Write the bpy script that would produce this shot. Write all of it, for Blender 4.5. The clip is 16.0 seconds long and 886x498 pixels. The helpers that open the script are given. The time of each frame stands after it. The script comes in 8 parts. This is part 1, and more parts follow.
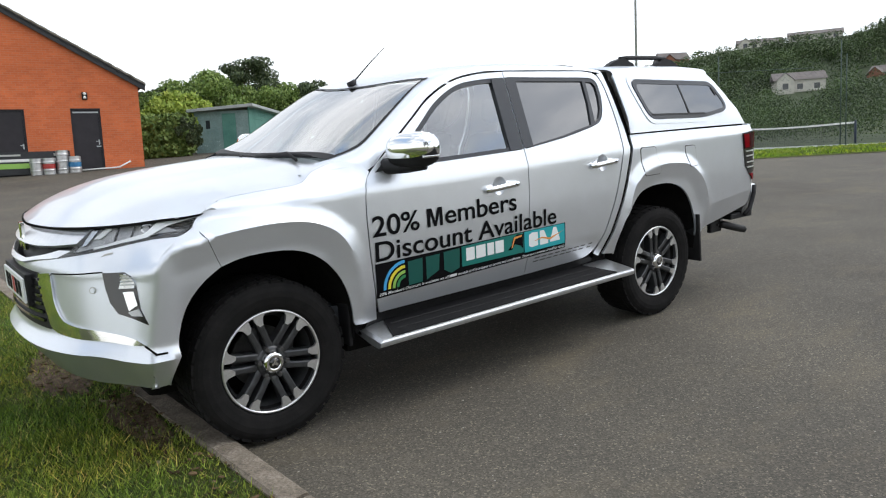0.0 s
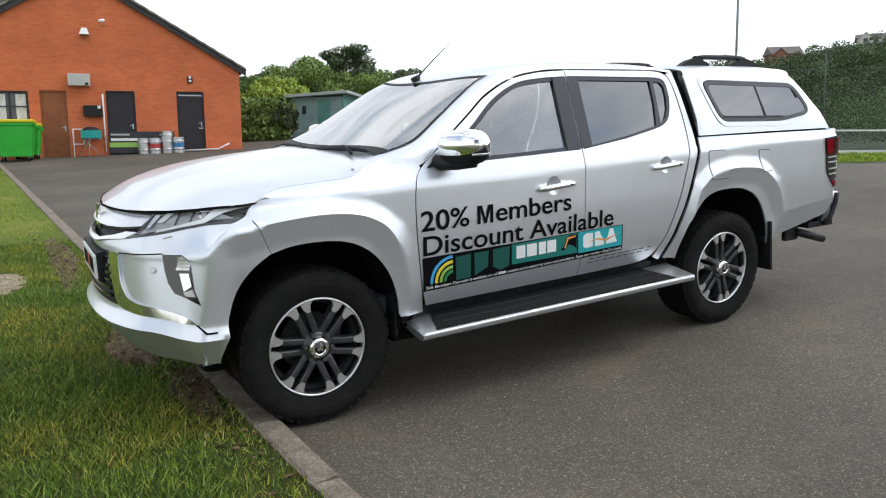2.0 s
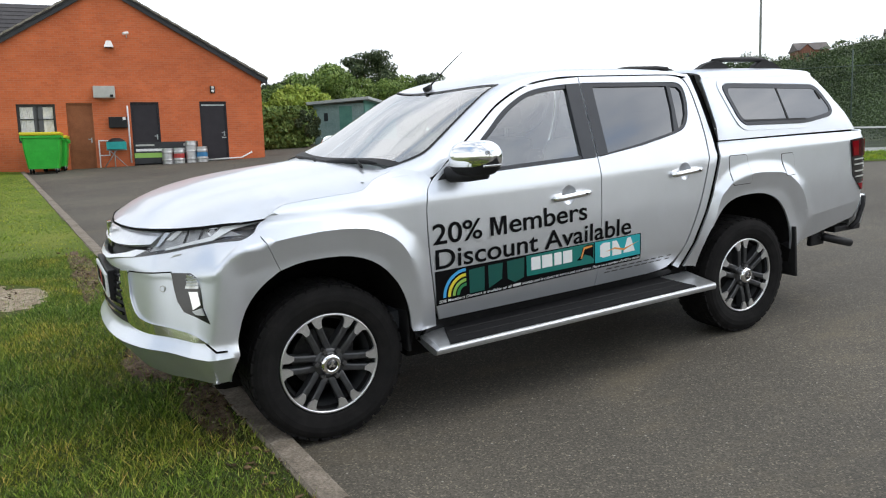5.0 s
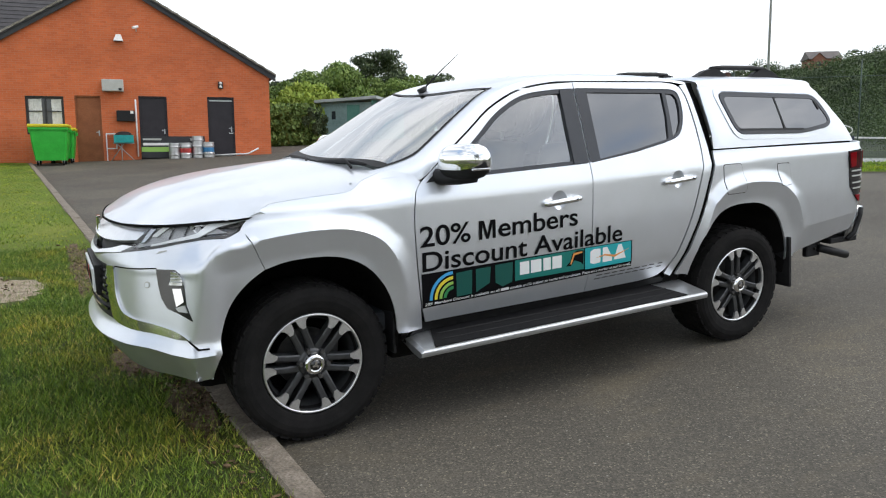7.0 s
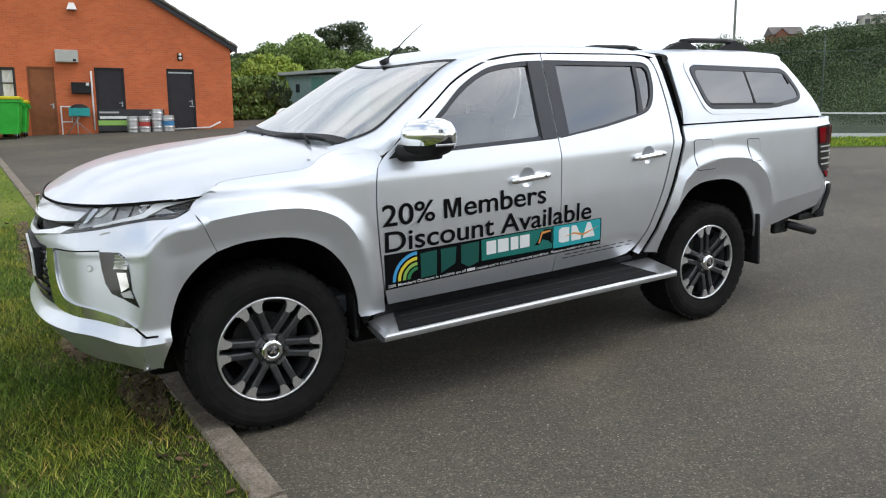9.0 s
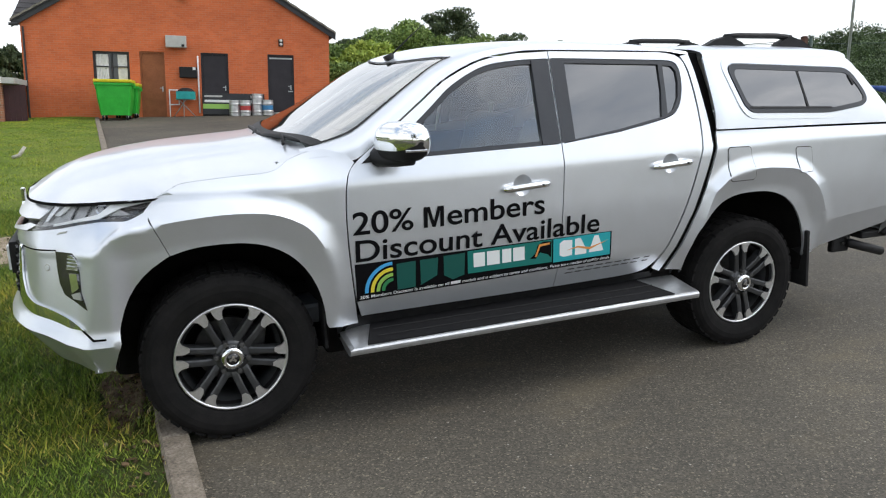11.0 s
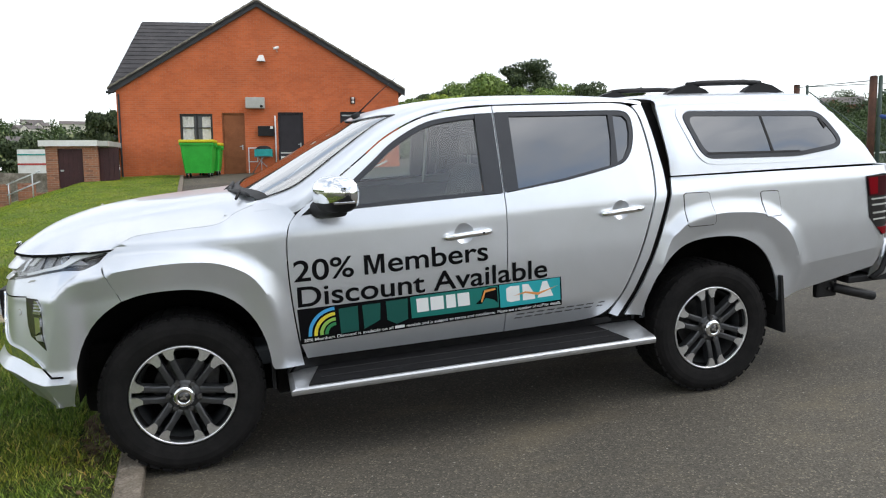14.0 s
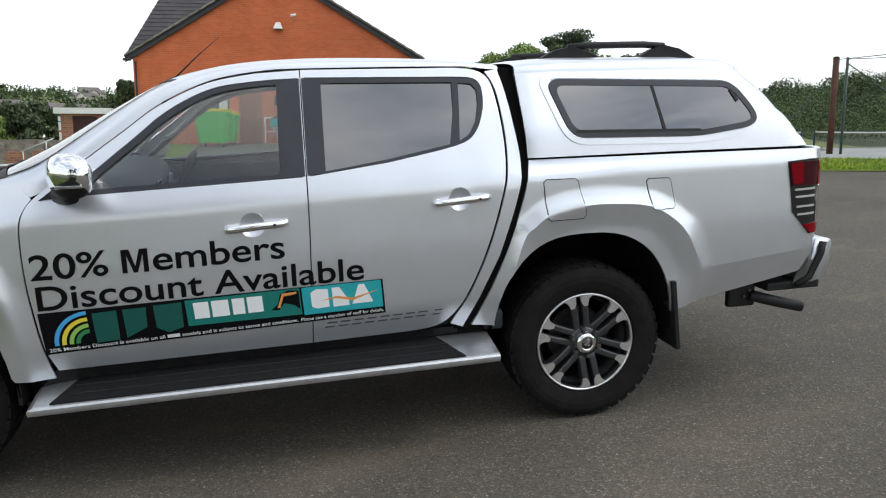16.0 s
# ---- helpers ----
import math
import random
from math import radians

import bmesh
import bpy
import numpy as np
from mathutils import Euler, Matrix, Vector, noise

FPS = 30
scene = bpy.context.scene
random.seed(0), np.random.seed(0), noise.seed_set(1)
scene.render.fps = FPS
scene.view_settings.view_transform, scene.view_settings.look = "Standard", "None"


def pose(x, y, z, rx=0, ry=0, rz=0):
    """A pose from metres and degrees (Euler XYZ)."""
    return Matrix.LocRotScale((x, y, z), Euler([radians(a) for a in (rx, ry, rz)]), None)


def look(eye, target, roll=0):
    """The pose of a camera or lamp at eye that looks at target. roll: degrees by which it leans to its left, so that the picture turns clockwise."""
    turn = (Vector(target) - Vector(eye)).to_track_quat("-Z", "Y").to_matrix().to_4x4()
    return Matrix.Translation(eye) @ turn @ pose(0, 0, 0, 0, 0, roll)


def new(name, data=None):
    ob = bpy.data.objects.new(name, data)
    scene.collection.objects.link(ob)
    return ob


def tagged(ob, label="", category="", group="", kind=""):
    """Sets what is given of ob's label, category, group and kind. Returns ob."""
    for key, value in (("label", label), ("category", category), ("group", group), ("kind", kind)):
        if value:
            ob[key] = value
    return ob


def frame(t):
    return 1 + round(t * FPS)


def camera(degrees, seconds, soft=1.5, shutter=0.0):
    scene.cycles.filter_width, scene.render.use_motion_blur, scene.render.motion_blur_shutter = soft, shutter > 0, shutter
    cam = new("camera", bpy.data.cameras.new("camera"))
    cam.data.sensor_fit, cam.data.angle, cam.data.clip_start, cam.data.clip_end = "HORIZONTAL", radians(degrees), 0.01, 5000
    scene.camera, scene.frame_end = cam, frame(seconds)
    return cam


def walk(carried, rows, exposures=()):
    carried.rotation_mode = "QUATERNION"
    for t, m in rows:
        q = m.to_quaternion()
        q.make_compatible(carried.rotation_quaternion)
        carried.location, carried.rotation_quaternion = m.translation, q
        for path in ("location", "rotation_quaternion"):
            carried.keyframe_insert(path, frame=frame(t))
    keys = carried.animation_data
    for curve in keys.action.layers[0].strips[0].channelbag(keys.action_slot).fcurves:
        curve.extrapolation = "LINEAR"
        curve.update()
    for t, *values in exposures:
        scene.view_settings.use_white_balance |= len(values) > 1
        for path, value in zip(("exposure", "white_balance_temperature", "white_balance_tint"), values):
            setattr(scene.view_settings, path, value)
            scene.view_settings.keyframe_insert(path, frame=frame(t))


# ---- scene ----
cam = camera(61.5, 16.0, soft=1.15)
PATH = [
    (0, (-1.442, -3.234, 1.168), (-0.234, -1.657, 0.934), -2.7),
    (0.5, (-1.359, -3.28, 1.183), (-0.257, -1.629, 0.94), -0.9),
    (1, (-1.317, -3.342, 1.199), (-0.288, -1.65, 0.922), -0.7),
    (1.5, (-1.297, -3.378, 1.2), (-0.285, -1.675, 0.923), -0.5),
    (2, (-1.291, -3.393, 1.201), (-0.283, -1.685, 0.947), -0.8),
    (2.5, (-1.293, -3.397, 1.2), (-0.284, -1.687, 0.96), -0.7),
    (3, (-1.301, -3.405, 1.201), (-0.296, -1.69, 0.974), -0.7),
    (3.5, (-1.307, -3.411, 1.2), (-0.311, -1.69, 0.979), -0.6),
    (4, (-1.292, -3.398, 1.199), (-0.311, -1.669, 0.974), -1.6),
    (4.2, (-1.274, -3.365, 1.222), (-0.303, -1.632, 0.987), -2.2),
    (6.5, (-1.123, -3.369, 1.247), (-0.204, -1.609, 1.009), -0.8),
    (7, (-1.115, -3.403, 1.248), (-0.177, -1.653, 1.007), -0.5),
    (7.5, (-1.111, -3.42, 1.246), (-0.147, -1.683, 1.019), -0.5),
    (8, (-1.074, -3.391, 1.231), (-0.118, -1.662, 0.923), -1.8),
    (8.5, (-1.056, -3.307, 1.252), (-0.033, -1.613, 0.966), -1.3),
    (9, (-1.023, -3.273, 1.252), (-0.014, -1.574, 0.943), -0.4),
    (9.5, (-0.881, -3.313, 1.258), (0.002, -1.546, 0.943), 0.5),
    (10, (-0.705, -3.32, 1.291), (0.11, -1.519, 0.982), 0.3),
    (10.2, (-0.635, -3.29, 1.294), (0.199, -1.499, 0.98), 0.2),
    (12.3, (-0.15, -3.516, 1.404), (0.447, -1.647, 1.021), 1.7),
    (12.5, (-0.15, -3.565, 1.397), (0.455, -1.691, 1.045), 1.7),
    (13, (-0.146, -3.682, 1.393), (0.513, -1.831, 1.017), 0.2),
    (13.5, (-0.07, -3.723, 1.393), (0.649, -1.884, 1.079), -1.1),
    (14, (0.254, -3.731, 1.345), (0.799, -1.819, 1.132), -0.6),
    (14.5, (0.547, -3.678, 1.33), (1.16, -1.787, 1.107), -2.2),
    (15, (0.863, -3.517, 1.34), (1.512, -1.64, 1.104), -2.4),
    (15.5, (1.196, -3.407, 1.331), (1.674, -1.481, 1.078), -0.6),
    (16, (1.539, -3.323, 1.37), (1.96, -1.389, 1.084), 0.2),
]
walk(cam, [(t, look(eye, target, roll)) for t, eye, target, roll in PATH], [(0.0, 0.05), (7.0, 0.0), (10.0, 0.0), (12.5, 0.04), (14.5, 0.0), (16.0, -0.10)])

# ---- sky and sun: a bright overcast day ----
world = bpy.data.worlds.new("sky")
scene.world = world
world.use_nodes = True
wt = world.node_tree
wt.nodes.clear()


def wnode(kind, **sets):
    nd = wt.nodes.new(kind)
    for key, value in sets.items():
        nd.inputs[key].default_value = value
    return nd


SUN_EL, SUN_AZ = 50.0, 112.0
sky = wnode("ShaderNodeTexSky")
sky.sky_type, sky.sun_disc = "NISHITA", False
sky.sun_elevation, sky.sun_rotation = radians(SUN_EL), radians(SUN_AZ)
wcoord = wnode("ShaderNodeTexCoord")
wmap = wnode("ShaderNodeMapping")
wmap.inputs["Scale"].default_value = (1.0, 1.0, 3.2)
wt.links.new(wcoord.outputs["Generated"], wmap.inputs["Vector"])
cloud = wnode("ShaderNodeTexNoise", Scale=2.3, Detail=7.0, Roughness=0.55)
wt.links.new(wmap.outputs["Vector"], cloud.inputs["Vector"])
ramp = wnode("ShaderNodeValToRGB")
ramp.color_ramp.elements[0].position, ramp.color_ramp.elements[0].color = 0.33, (0.34, 0.46, 0.66, 1)
ramp.color_ramp.elements[1].position, ramp.color_ramp.elements[1].color = 0.60, (1.10, 1.10, 1.10, 1)
thin = ramp.color_ramp.elements.new(0.43)
thin.color = (0.58, 0.62, 0.67, 1)
wt.links.new(cloud.outputs["Fac"], ramp.inputs["Fac"])
sky_bg = wnode("ShaderNodeBackground", Strength=0.05)
wt.links.new(sky.outputs["Color"], sky_bg.inputs["Color"])
# an overcast sky is brighter overhead than at the horizon
split = wnode("ShaderNodeSeparateXYZ")
wt.links.new(wcoord.outputs["Generated"], split.inputs[0])
lift = wnode("ShaderNodeMapRange")
lift.inputs["From Min"].default_value, lift.inputs["From Max"].default_value = 0.0, 1.0
lift.inputs["To Min"].default_value, lift.inputs["To Max"].default_value = 1.06, 1.30
wt.links.new(split.outputs["Z"], lift.inputs["Value"])
# towards the horizon the cloud cover is even and pale
haze = wnode("ShaderNodeMapRange")
haze.inputs["From Min"].default_value, haze.inputs["From Max"].default_value = 0.22, 0.34
wt.links.new(split.outputs["Z"], haze.inputs["Value"])
even = wnode("ShaderNodeMix")
even.data_type = "RGBA"
even.inputs[6].default_value = (0.97, 0.975, 0.985, 1)
wt.links.new(haze.outputs["Result"], even.inputs["Factor"])
wt.links.new(ramp.outputs["Color"], even.inputs[7])
cloud_bg = wnode("ShaderNodeBackground")
# the cloud glows round the hidden sun
SUN_DIR = Vector((math.sin(radians(SUN_AZ)) * math.cos(radians(SUN_EL)), math.cos(radians(SUN_AZ)) * math.cos(radians(SUN_EL)), math.sin(radians(SUN_EL))))
near_sun = wt.nodes.new("ShaderNodeVectorMath")
near_sun.operation = "DOT_PRODUCT"
near_sun.inputs[1].default_value = SUN_DIR
wt.links.new(wcoord.outputs["Generated"], near_sun.inputs[0])
glow = wnode("ShaderNodeMapRange")
glow.interpolation_type = "SMOOTHSTEP"
glow.inputs["From Min"].default_value, glow.inputs["From Max"].default_value = 0.50, 1.0
glow.inputs["To Min"].default_value, glow.inputs["To Max"].default_value = 1.0, 1.6
wt.links.new(near_sun.outputs["Value"], glow.inputs["Value"])
strength = wt.nodes.new("ShaderNodeMath")
strength.operation = "MULTIPLY"
wt.links.new(lift.outputs["Result"], strength.inputs[0])
wt.links.new(glow.outputs["Result"], strength.inputs[1])
wt.links.new(strength.outputs[0], cloud_bg.inputs["Strength"])
wt.links.new(even.outputs[2], cloud_bg.inputs["Color"])
wadd = wnode("ShaderNodeAddShader")
wt.links.new(sky_bg.outputs[0], wadd.inputs[0])
wt.links.new(cloud_bg.outputs[0], wadd.inputs[1])
wout = wnode("ShaderNodeOutputWorld")
wt.links.new(wadd.outputs[0], wout.inputs["Surface"])

sun_data = bpy.data.lights.new("sun", "SUN")
sun_data.energy, sun_data.angle, sun_data.color = 0.85, radians(26), (1.0, 0.96, 0.90)
sun = new("sun", sun_data)
sun.matrix_world = look(SUN_DIR * 60, (0, 0, 0))
scene.view_settings.exposure = 0.0

# ---- materials ----
def mat(name, color, rough=0.6, metal=0.0, spec=0.5, coat=0.0):
    m = bpy.data.materials.new(name)
    m.use_nodes = True
    b = m.node_tree.nodes["Principled BSDF"]
    b.inputs["Base Color"].default_value = (*color, 1)
    b.inputs["Roughness"].default_value = rough
    b.inputs["Metallic"].default_value = metal
    b.inputs["Specular IOR Level"].default_value = spec
    b.inputs["Coat Weight"].default_value = coat
    b.inputs["Coat Roughness"].default_value = 0.04
    return m


def nodes_of(m):
    return m.node_tree.nodes, m.node_tree.links, m.node_tree.nodes["Principled BSDF"]


def coords(m, scale=(1, 1, 1), kind="Object"):
    n, l, b = nodes_of(m)
    tc, mp = n.new("ShaderNodeTexCoord"), n.new("ShaderNodeMapping")
    mp.inputs["Scale"].default_value = scale
    l.new(tc.outputs[kind], mp.inputs["Vector"])
    return mp.outputs["Vector"]


def noise_tex(m, vec, scale, detail=4.0, rough=0.6):
    n, l, b = nodes_of(m)
    t = n.new("ShaderNodeTexNoise")
    t.inputs["Scale"].default_value, t.inputs["Detail"].default_value, t.inputs["Roughness"].default_value = scale, detail, rough
    l.new(vec, t.inputs["Vector"])
    return t.outputs["Fac"]


def ramp_of(m, fac, stops):
    n, l, b = nodes_of(m)
    r = n.new("ShaderNodeValToRGB")
    e = r.color_ramp.elements
    while len(e) < len(stops):
        e.new(0.5)
    for el, (pos, col) in zip(e, stops):
        el.position, el.color = pos, (*col, 1)
    l.new(fac, r.inputs["Fac"])
    return r.outputs["Color"]


def blend(m, a, b_, fac, how="MIX"):
    n, l, b = nodes_of(m)
    x = n.new("ShaderNodeMix")
    x.data_type, x.blend_type = "RGBA", how
    for socket, value in ((x.inputs["Factor"], fac), (x.inputs[6], a), (x.inputs[7], b_)):
        if isinstance(value, (int, float)):
            socket.default_value = value
        elif isinstance(value, tuple):
            socket.default_value = (*value, 1)
        else:
            l.new(value, socket)
    return x.outputs[2]


def bump(m, height, strength=0.3, dist=0.01):
    n, l, b = nodes_of(m)
    bp = n.new("ShaderNodeBump")
    bp.inputs["Strength"].default_value, bp.inputs["Distance"].default_value = strength, dist
    l.new(height, bp.inputs["Height"])
    l.new(bp.outputs["Normal"], b.inputs["Normal"])


def set_color(m, out):
    m.node_tree.links.new(out, m.node_tree.nodes["Principled BSDF"].inputs["Base Color"])


def mottled(name, stops, scale, rough=0.8, fine=0.0, bump_s=0.0, bump_d=0.01, metal=0.0, kind="Object", spec=0.4, coat=0.0):
    """A surface whose colour wanders over the stops at one scale, with grain at a finer one."""
    m = mat(name, stops[0][1], rough, metal, spec, coat)
    v = coords(m, kind=kind)
    col = ramp_of(m, noise_tex(m, v, scale), stops)
    grain = noise_tex(m, v, scale * 11, 3.0)
    if fine:
        g = ramp_of(m, grain, [(0.3, (1 - fine,) * 3), (0.7, (1 + fine,) * 3)])
        col = blend(m, col, g, 1.0, "MULTIPLY")
    set_color(m, col)
    if bump_s:
        bump(m, grain, bump_s, bump_d)
    return m


def paint_silver():
    m = mat("silver_paint", (0.76, 0.77, 0.785), 0.31, 0.74, 0.5, 0.5)
    v = coords(m)
    flake = noise_tex(m, v, 900, 2.0)
    col = ramp_of(m, flake, [(0.3, (0.675, 0.704, 0.748)), (0.7, (0.772, 0.805, 0.853))])
    dust = ramp_of(m, noise_tex(m, v, 3.5, 6.0), [(0.35, (0.94, 0.94, 0.93)), (0.65, (1, 1, 1))])
    set_color(m, blend(m, col, dust, 1.0, "MULTIPLY"))
    return m


def glass(name, tint, gloss_rough=0.0, base=0.04, slant=3.0):
    """A thin pane: it lets the light through with its tint, and mirrors more at a slant (base is its mirroring face on)."""
    m = bpy.data.materials.new(name)
    m.use_nodes = True
    n, l = m.node_tree.nodes, m.node_tree.links
    n.clear()
    out, mix = n.new("ShaderNodeOutputMaterial"), n.new("ShaderNodeMixShader")
    tr, gl, fr = n.new("ShaderNodeBsdfTransparent"), n.new("ShaderNodeBsdfGlossy"), n.new("ShaderNodeLayerWeight")
    tr.inputs["Color"].default_value = (*tint, 1)
    gl.inputs["Roughness"].default_value = gloss_rough
    fr.inputs["Blend"].default_value = 0.5
    power, scale = n.new("ShaderNodeMath"), n.new("ShaderNodeMath")
    power.operation, scale.operation = "POWER", "MULTIPLY_ADD"
    power.inputs[1].default_value = slant
    scale.inputs[1].default_value, scale.inputs[2].default_value = 1 - base, base
    l.new(fr.outputs["Facing"], power.inputs[0])
    l.new(power.outputs[0], scale.inputs[0])
    l.new(scale.outputs[0], mix.inputs[0])
    l.new(tr.outputs[0], mix.inputs[1])
    l.new(gl.outputs[0], mix.inputs[2])
    l.new(mix.outputs[0], out.inputs["Surface"])
    return m


PAINT = paint_silver()
CHROME = mat("chrome", (0.82, 0.83, 0.84), 0.06, 1.0)
CHROME_SATIN = mottled("satin_chrome", [(0.3, (0.72, 0.73, 0.74)), (0.7, (0.80, 0.81, 0.82))], 30, 0.30, 0.03, metal=0.9)
LAMP_GREY = mottled("lamp_interior", [(0.3, (0.24, 0.245, 0.25)), (0.7, (0.42, 0.425, 0.43))], 22, 0.35, 0.1, metal=0.5)
SATIN = mottled("satin_alloy", [(0.3, (0.50, 0.51, 0.53)), (0.7, (0.60, 0.61, 0.62))], 30, 0.34, 0.05, metal=0.85)
MACHINED = mottled("machined_alloy", [(0.3, (0.70, 0.71, 0.72)), (0.7, (0.82, 0.83, 0.84))], 60, 0.30, 0.06, metal=0.9)
GUNMETAL = mottled("gunmetal_paint", [(0.3, (0.035, 0.037, 0.04)), (0.7, (0.055, 0.057, 0.06))], 40, 0.38, 0.05, metal=0.4, coat=0.4)
BLACK_GLOSS = mat("black_gloss", (0.012, 0.012, 0.013), 0.12, 0.0, 0.5, 0.6)
BLACK_PLASTIC = mottled("black_plastic", [(0.3, (0.010, 0.010, 0.011)), (0.7, (0.018, 0.018, 0.019))], 25, 0.55, 0.1, 0.15, 0.002, spec=0.25)
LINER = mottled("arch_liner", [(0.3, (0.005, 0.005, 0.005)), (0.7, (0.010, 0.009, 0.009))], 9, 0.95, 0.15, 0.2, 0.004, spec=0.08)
RUBBER = mottled("tyre_rubber", [(0.3, (0.009, 0.009, 0.009)), (0.7, (0.016, 0.015, 0.015))], 12, 0.9, 0.1, 0.15, 0.002, spec=0.12)
STEEL_DARK = mottled("cast_iron", [(0.3, (0.04, 0.04, 0.042)), (0.7, (0.09, 0.088, 0.085))], 20, 0.55, 0.1, metal=0.6)
TREAD = mottled("step_tread_rubber", [(0.3, (0.008, 0.008, 0.009)), (0.7, (0.014, 0.014, 0.015))], 30, 0.7, 0.1, 0.2, 0.002, spec=0.15)
PILLAR_BLACK = mottled("pillar_film", [(0.3, (0.016, 0.018, 0.024)), (0.7, (0.022, 0.025, 0.031))], 6, 0.35, 0.03, coat=0.15)
GLASS_CLEAR = glass("clear_glass", (0.84, 0.93, 0.915), 0.0, 0.04, 0.95)
GLASS_SCREEN = glass("screen_glass", (0.76, 0.86, 0.84), 0.0, 0.24, 1.5)
GLASS_DARK = mat("privacy_glass", (0.006, 0.007, 0.009), 0.015, 0.0, 1.0)
GLASS_DARK.node_tree.nodes["Principled BSDF"].inputs["IOR"].default_value = 1.85
GLASS_LAMP = glass("lamp_lens", (0.93, 0.94, 0.95), 0.0, 0.03)
INTERIOR = mottled("cabin_plastic", [(0.3, (0.035, 0.040, 0.045)), (0.7, (0.055, 0.062, 0.070))], 8, 0.6, 0.1)
SEAT = mottled("seat_leather", [(0.3, (0.030, 0.030, 0.032)), (0.7, (0.05, 0.05, 0.052))], 14, 0.5, 0.1, 0.2, 0.003)
HEADLINER = mottled("headliner_fabric", [(0.3, (0.30, 0.31, 0.30)), (0.7, (0.38, 0.39, 0.38))], 20, 0.95, 0.1, spec=0.1)
RED_LENS = mat("red_lens", (0.20, 0.003, 0.008), 0.06, 0.0, 0.15, 0.0)
SMOKE_LENS = mat("smoked_lens", (0.05, 0.008, 0.011), 0.08, 0.0, 0.2, 0.1)
REFLECTOR = mottled("lamp_reflector", [(0.3, (0.45, 0.46, 0.47)), (0.7, (0.72, 0.73, 0.74))], 18, 0.15, 0.1, metal=0.9)
LETTER_BLACK = mat("vinyl_black", (0.005, 0.005, 0.006), 0.6, 0.0, 0.06)
VINYL_WHITE = mat("vinyl_white", (0.80, 0.82, 0.82), 0.35)
VINYL_TEAL = mat("vinyl_teal", (0.008, 0.17, 0.145), 0.35)
VINYL_DEEP = mat("vinyl_deep_teal", (0.006, 0.085, 0.07), 0.35)
VINYL_AQUA = mat("vinyl_aqua", (0.02, 0.36, 0.40), 0.35)
VINYL_YELLOW = mat("vinyl_yellow", (0.75, 0.62, 0.05), 0.35)
VINYL_BLUE = mat("vinyl_blue", (0.06, 0.36, 0.70), 0.35)
VINYL_LIME = mat("vinyl_lime", (0.28, 0.50, 0.10), 0.35)
VINYL_GREEN = mat("vinyl_green", (0.03, 0.22, 0.08), 0.35)
VINYL_ORANGE = mat("vinyl_orange", (0.72, 0.30, 0.08), 0.35)
VINYL_GREY = mat("vinyl_grey", (0.10, 0.105, 0.115), 0.35)


def asphalt():
    m = mat("asphalt", (0.06, 0.06, 0.06), 0.88, 0.0, 0.3)
    n, l, b = nodes_of(m)
    v = coords(m)
    wide = ramp_of(m, noise_tex(m, v, 0.45, 6.0, 0.55), [(0.28, (0.064, 0.057, 0.047)), (0.5, (0.086, 0.078, 0.064)), (0.74, (0.114, 0.102, 0.082))])
    stone = n.new("ShaderNodeTexVoronoi")
    stone.inputs["Scale"].default_value = 130
    l.new(v, stone.inputs["Vector"])
    rnd = n.new("ShaderNodeSeparateColor")
    l.new(stone.outputs["Color"], rnd.inputs[0])
    tone = ramp_of(m, rnd.outputs[0], [(0.0, (0.62, 0.62, 0.62)), (0.55, (0.95, 0.95, 0.94)), (0.90, (1.25, 1.23, 1.18)), (1.0, (2.2, 2.1, 1.9))])
    col = blend(m, wide, tone, 1.0, "MULTIPLY")
    chip = n.new("ShaderNodeTexVoronoi")
    chip.inputs["Scale"].default_value = 26
    l.new(v, chip.inputs["Vector"])
    crnd = n.new("ShaderNodeSeparateColor")
    l.new(chip.outputs["Color"], crnd.inputs[0])
    few = ramp_of(m, crnd.outputs[1], [(0.90, (0, 0, 0)), (0.92, (1, 1, 1))])
    dot = ramp_of(m, chip.outputs["Distance"], [(0.10, (1, 1, 1)), (0.16, (0, 0, 0))])
    col = blend(m, col, (0.30, 0.28, 0.24), blend(m, few, dot, 1.0, "MULTIPLY"))
    pale = ramp_of(m, noise_tex(m, coords(m, (1.0, 2.2, 1)), 0.8, 9.0, 0.72), [(0.52, (0, 0, 0)), (0.74, (0.55, 0.55, 0.55))])
    col = blend(m, col, (0.155, 0.127, 0.082), pale)
    set_color(m, col)
    bump(m, stone.outputs["Distance"], 0.35, 0.003)
    return m


ASPHALT = asphalt()


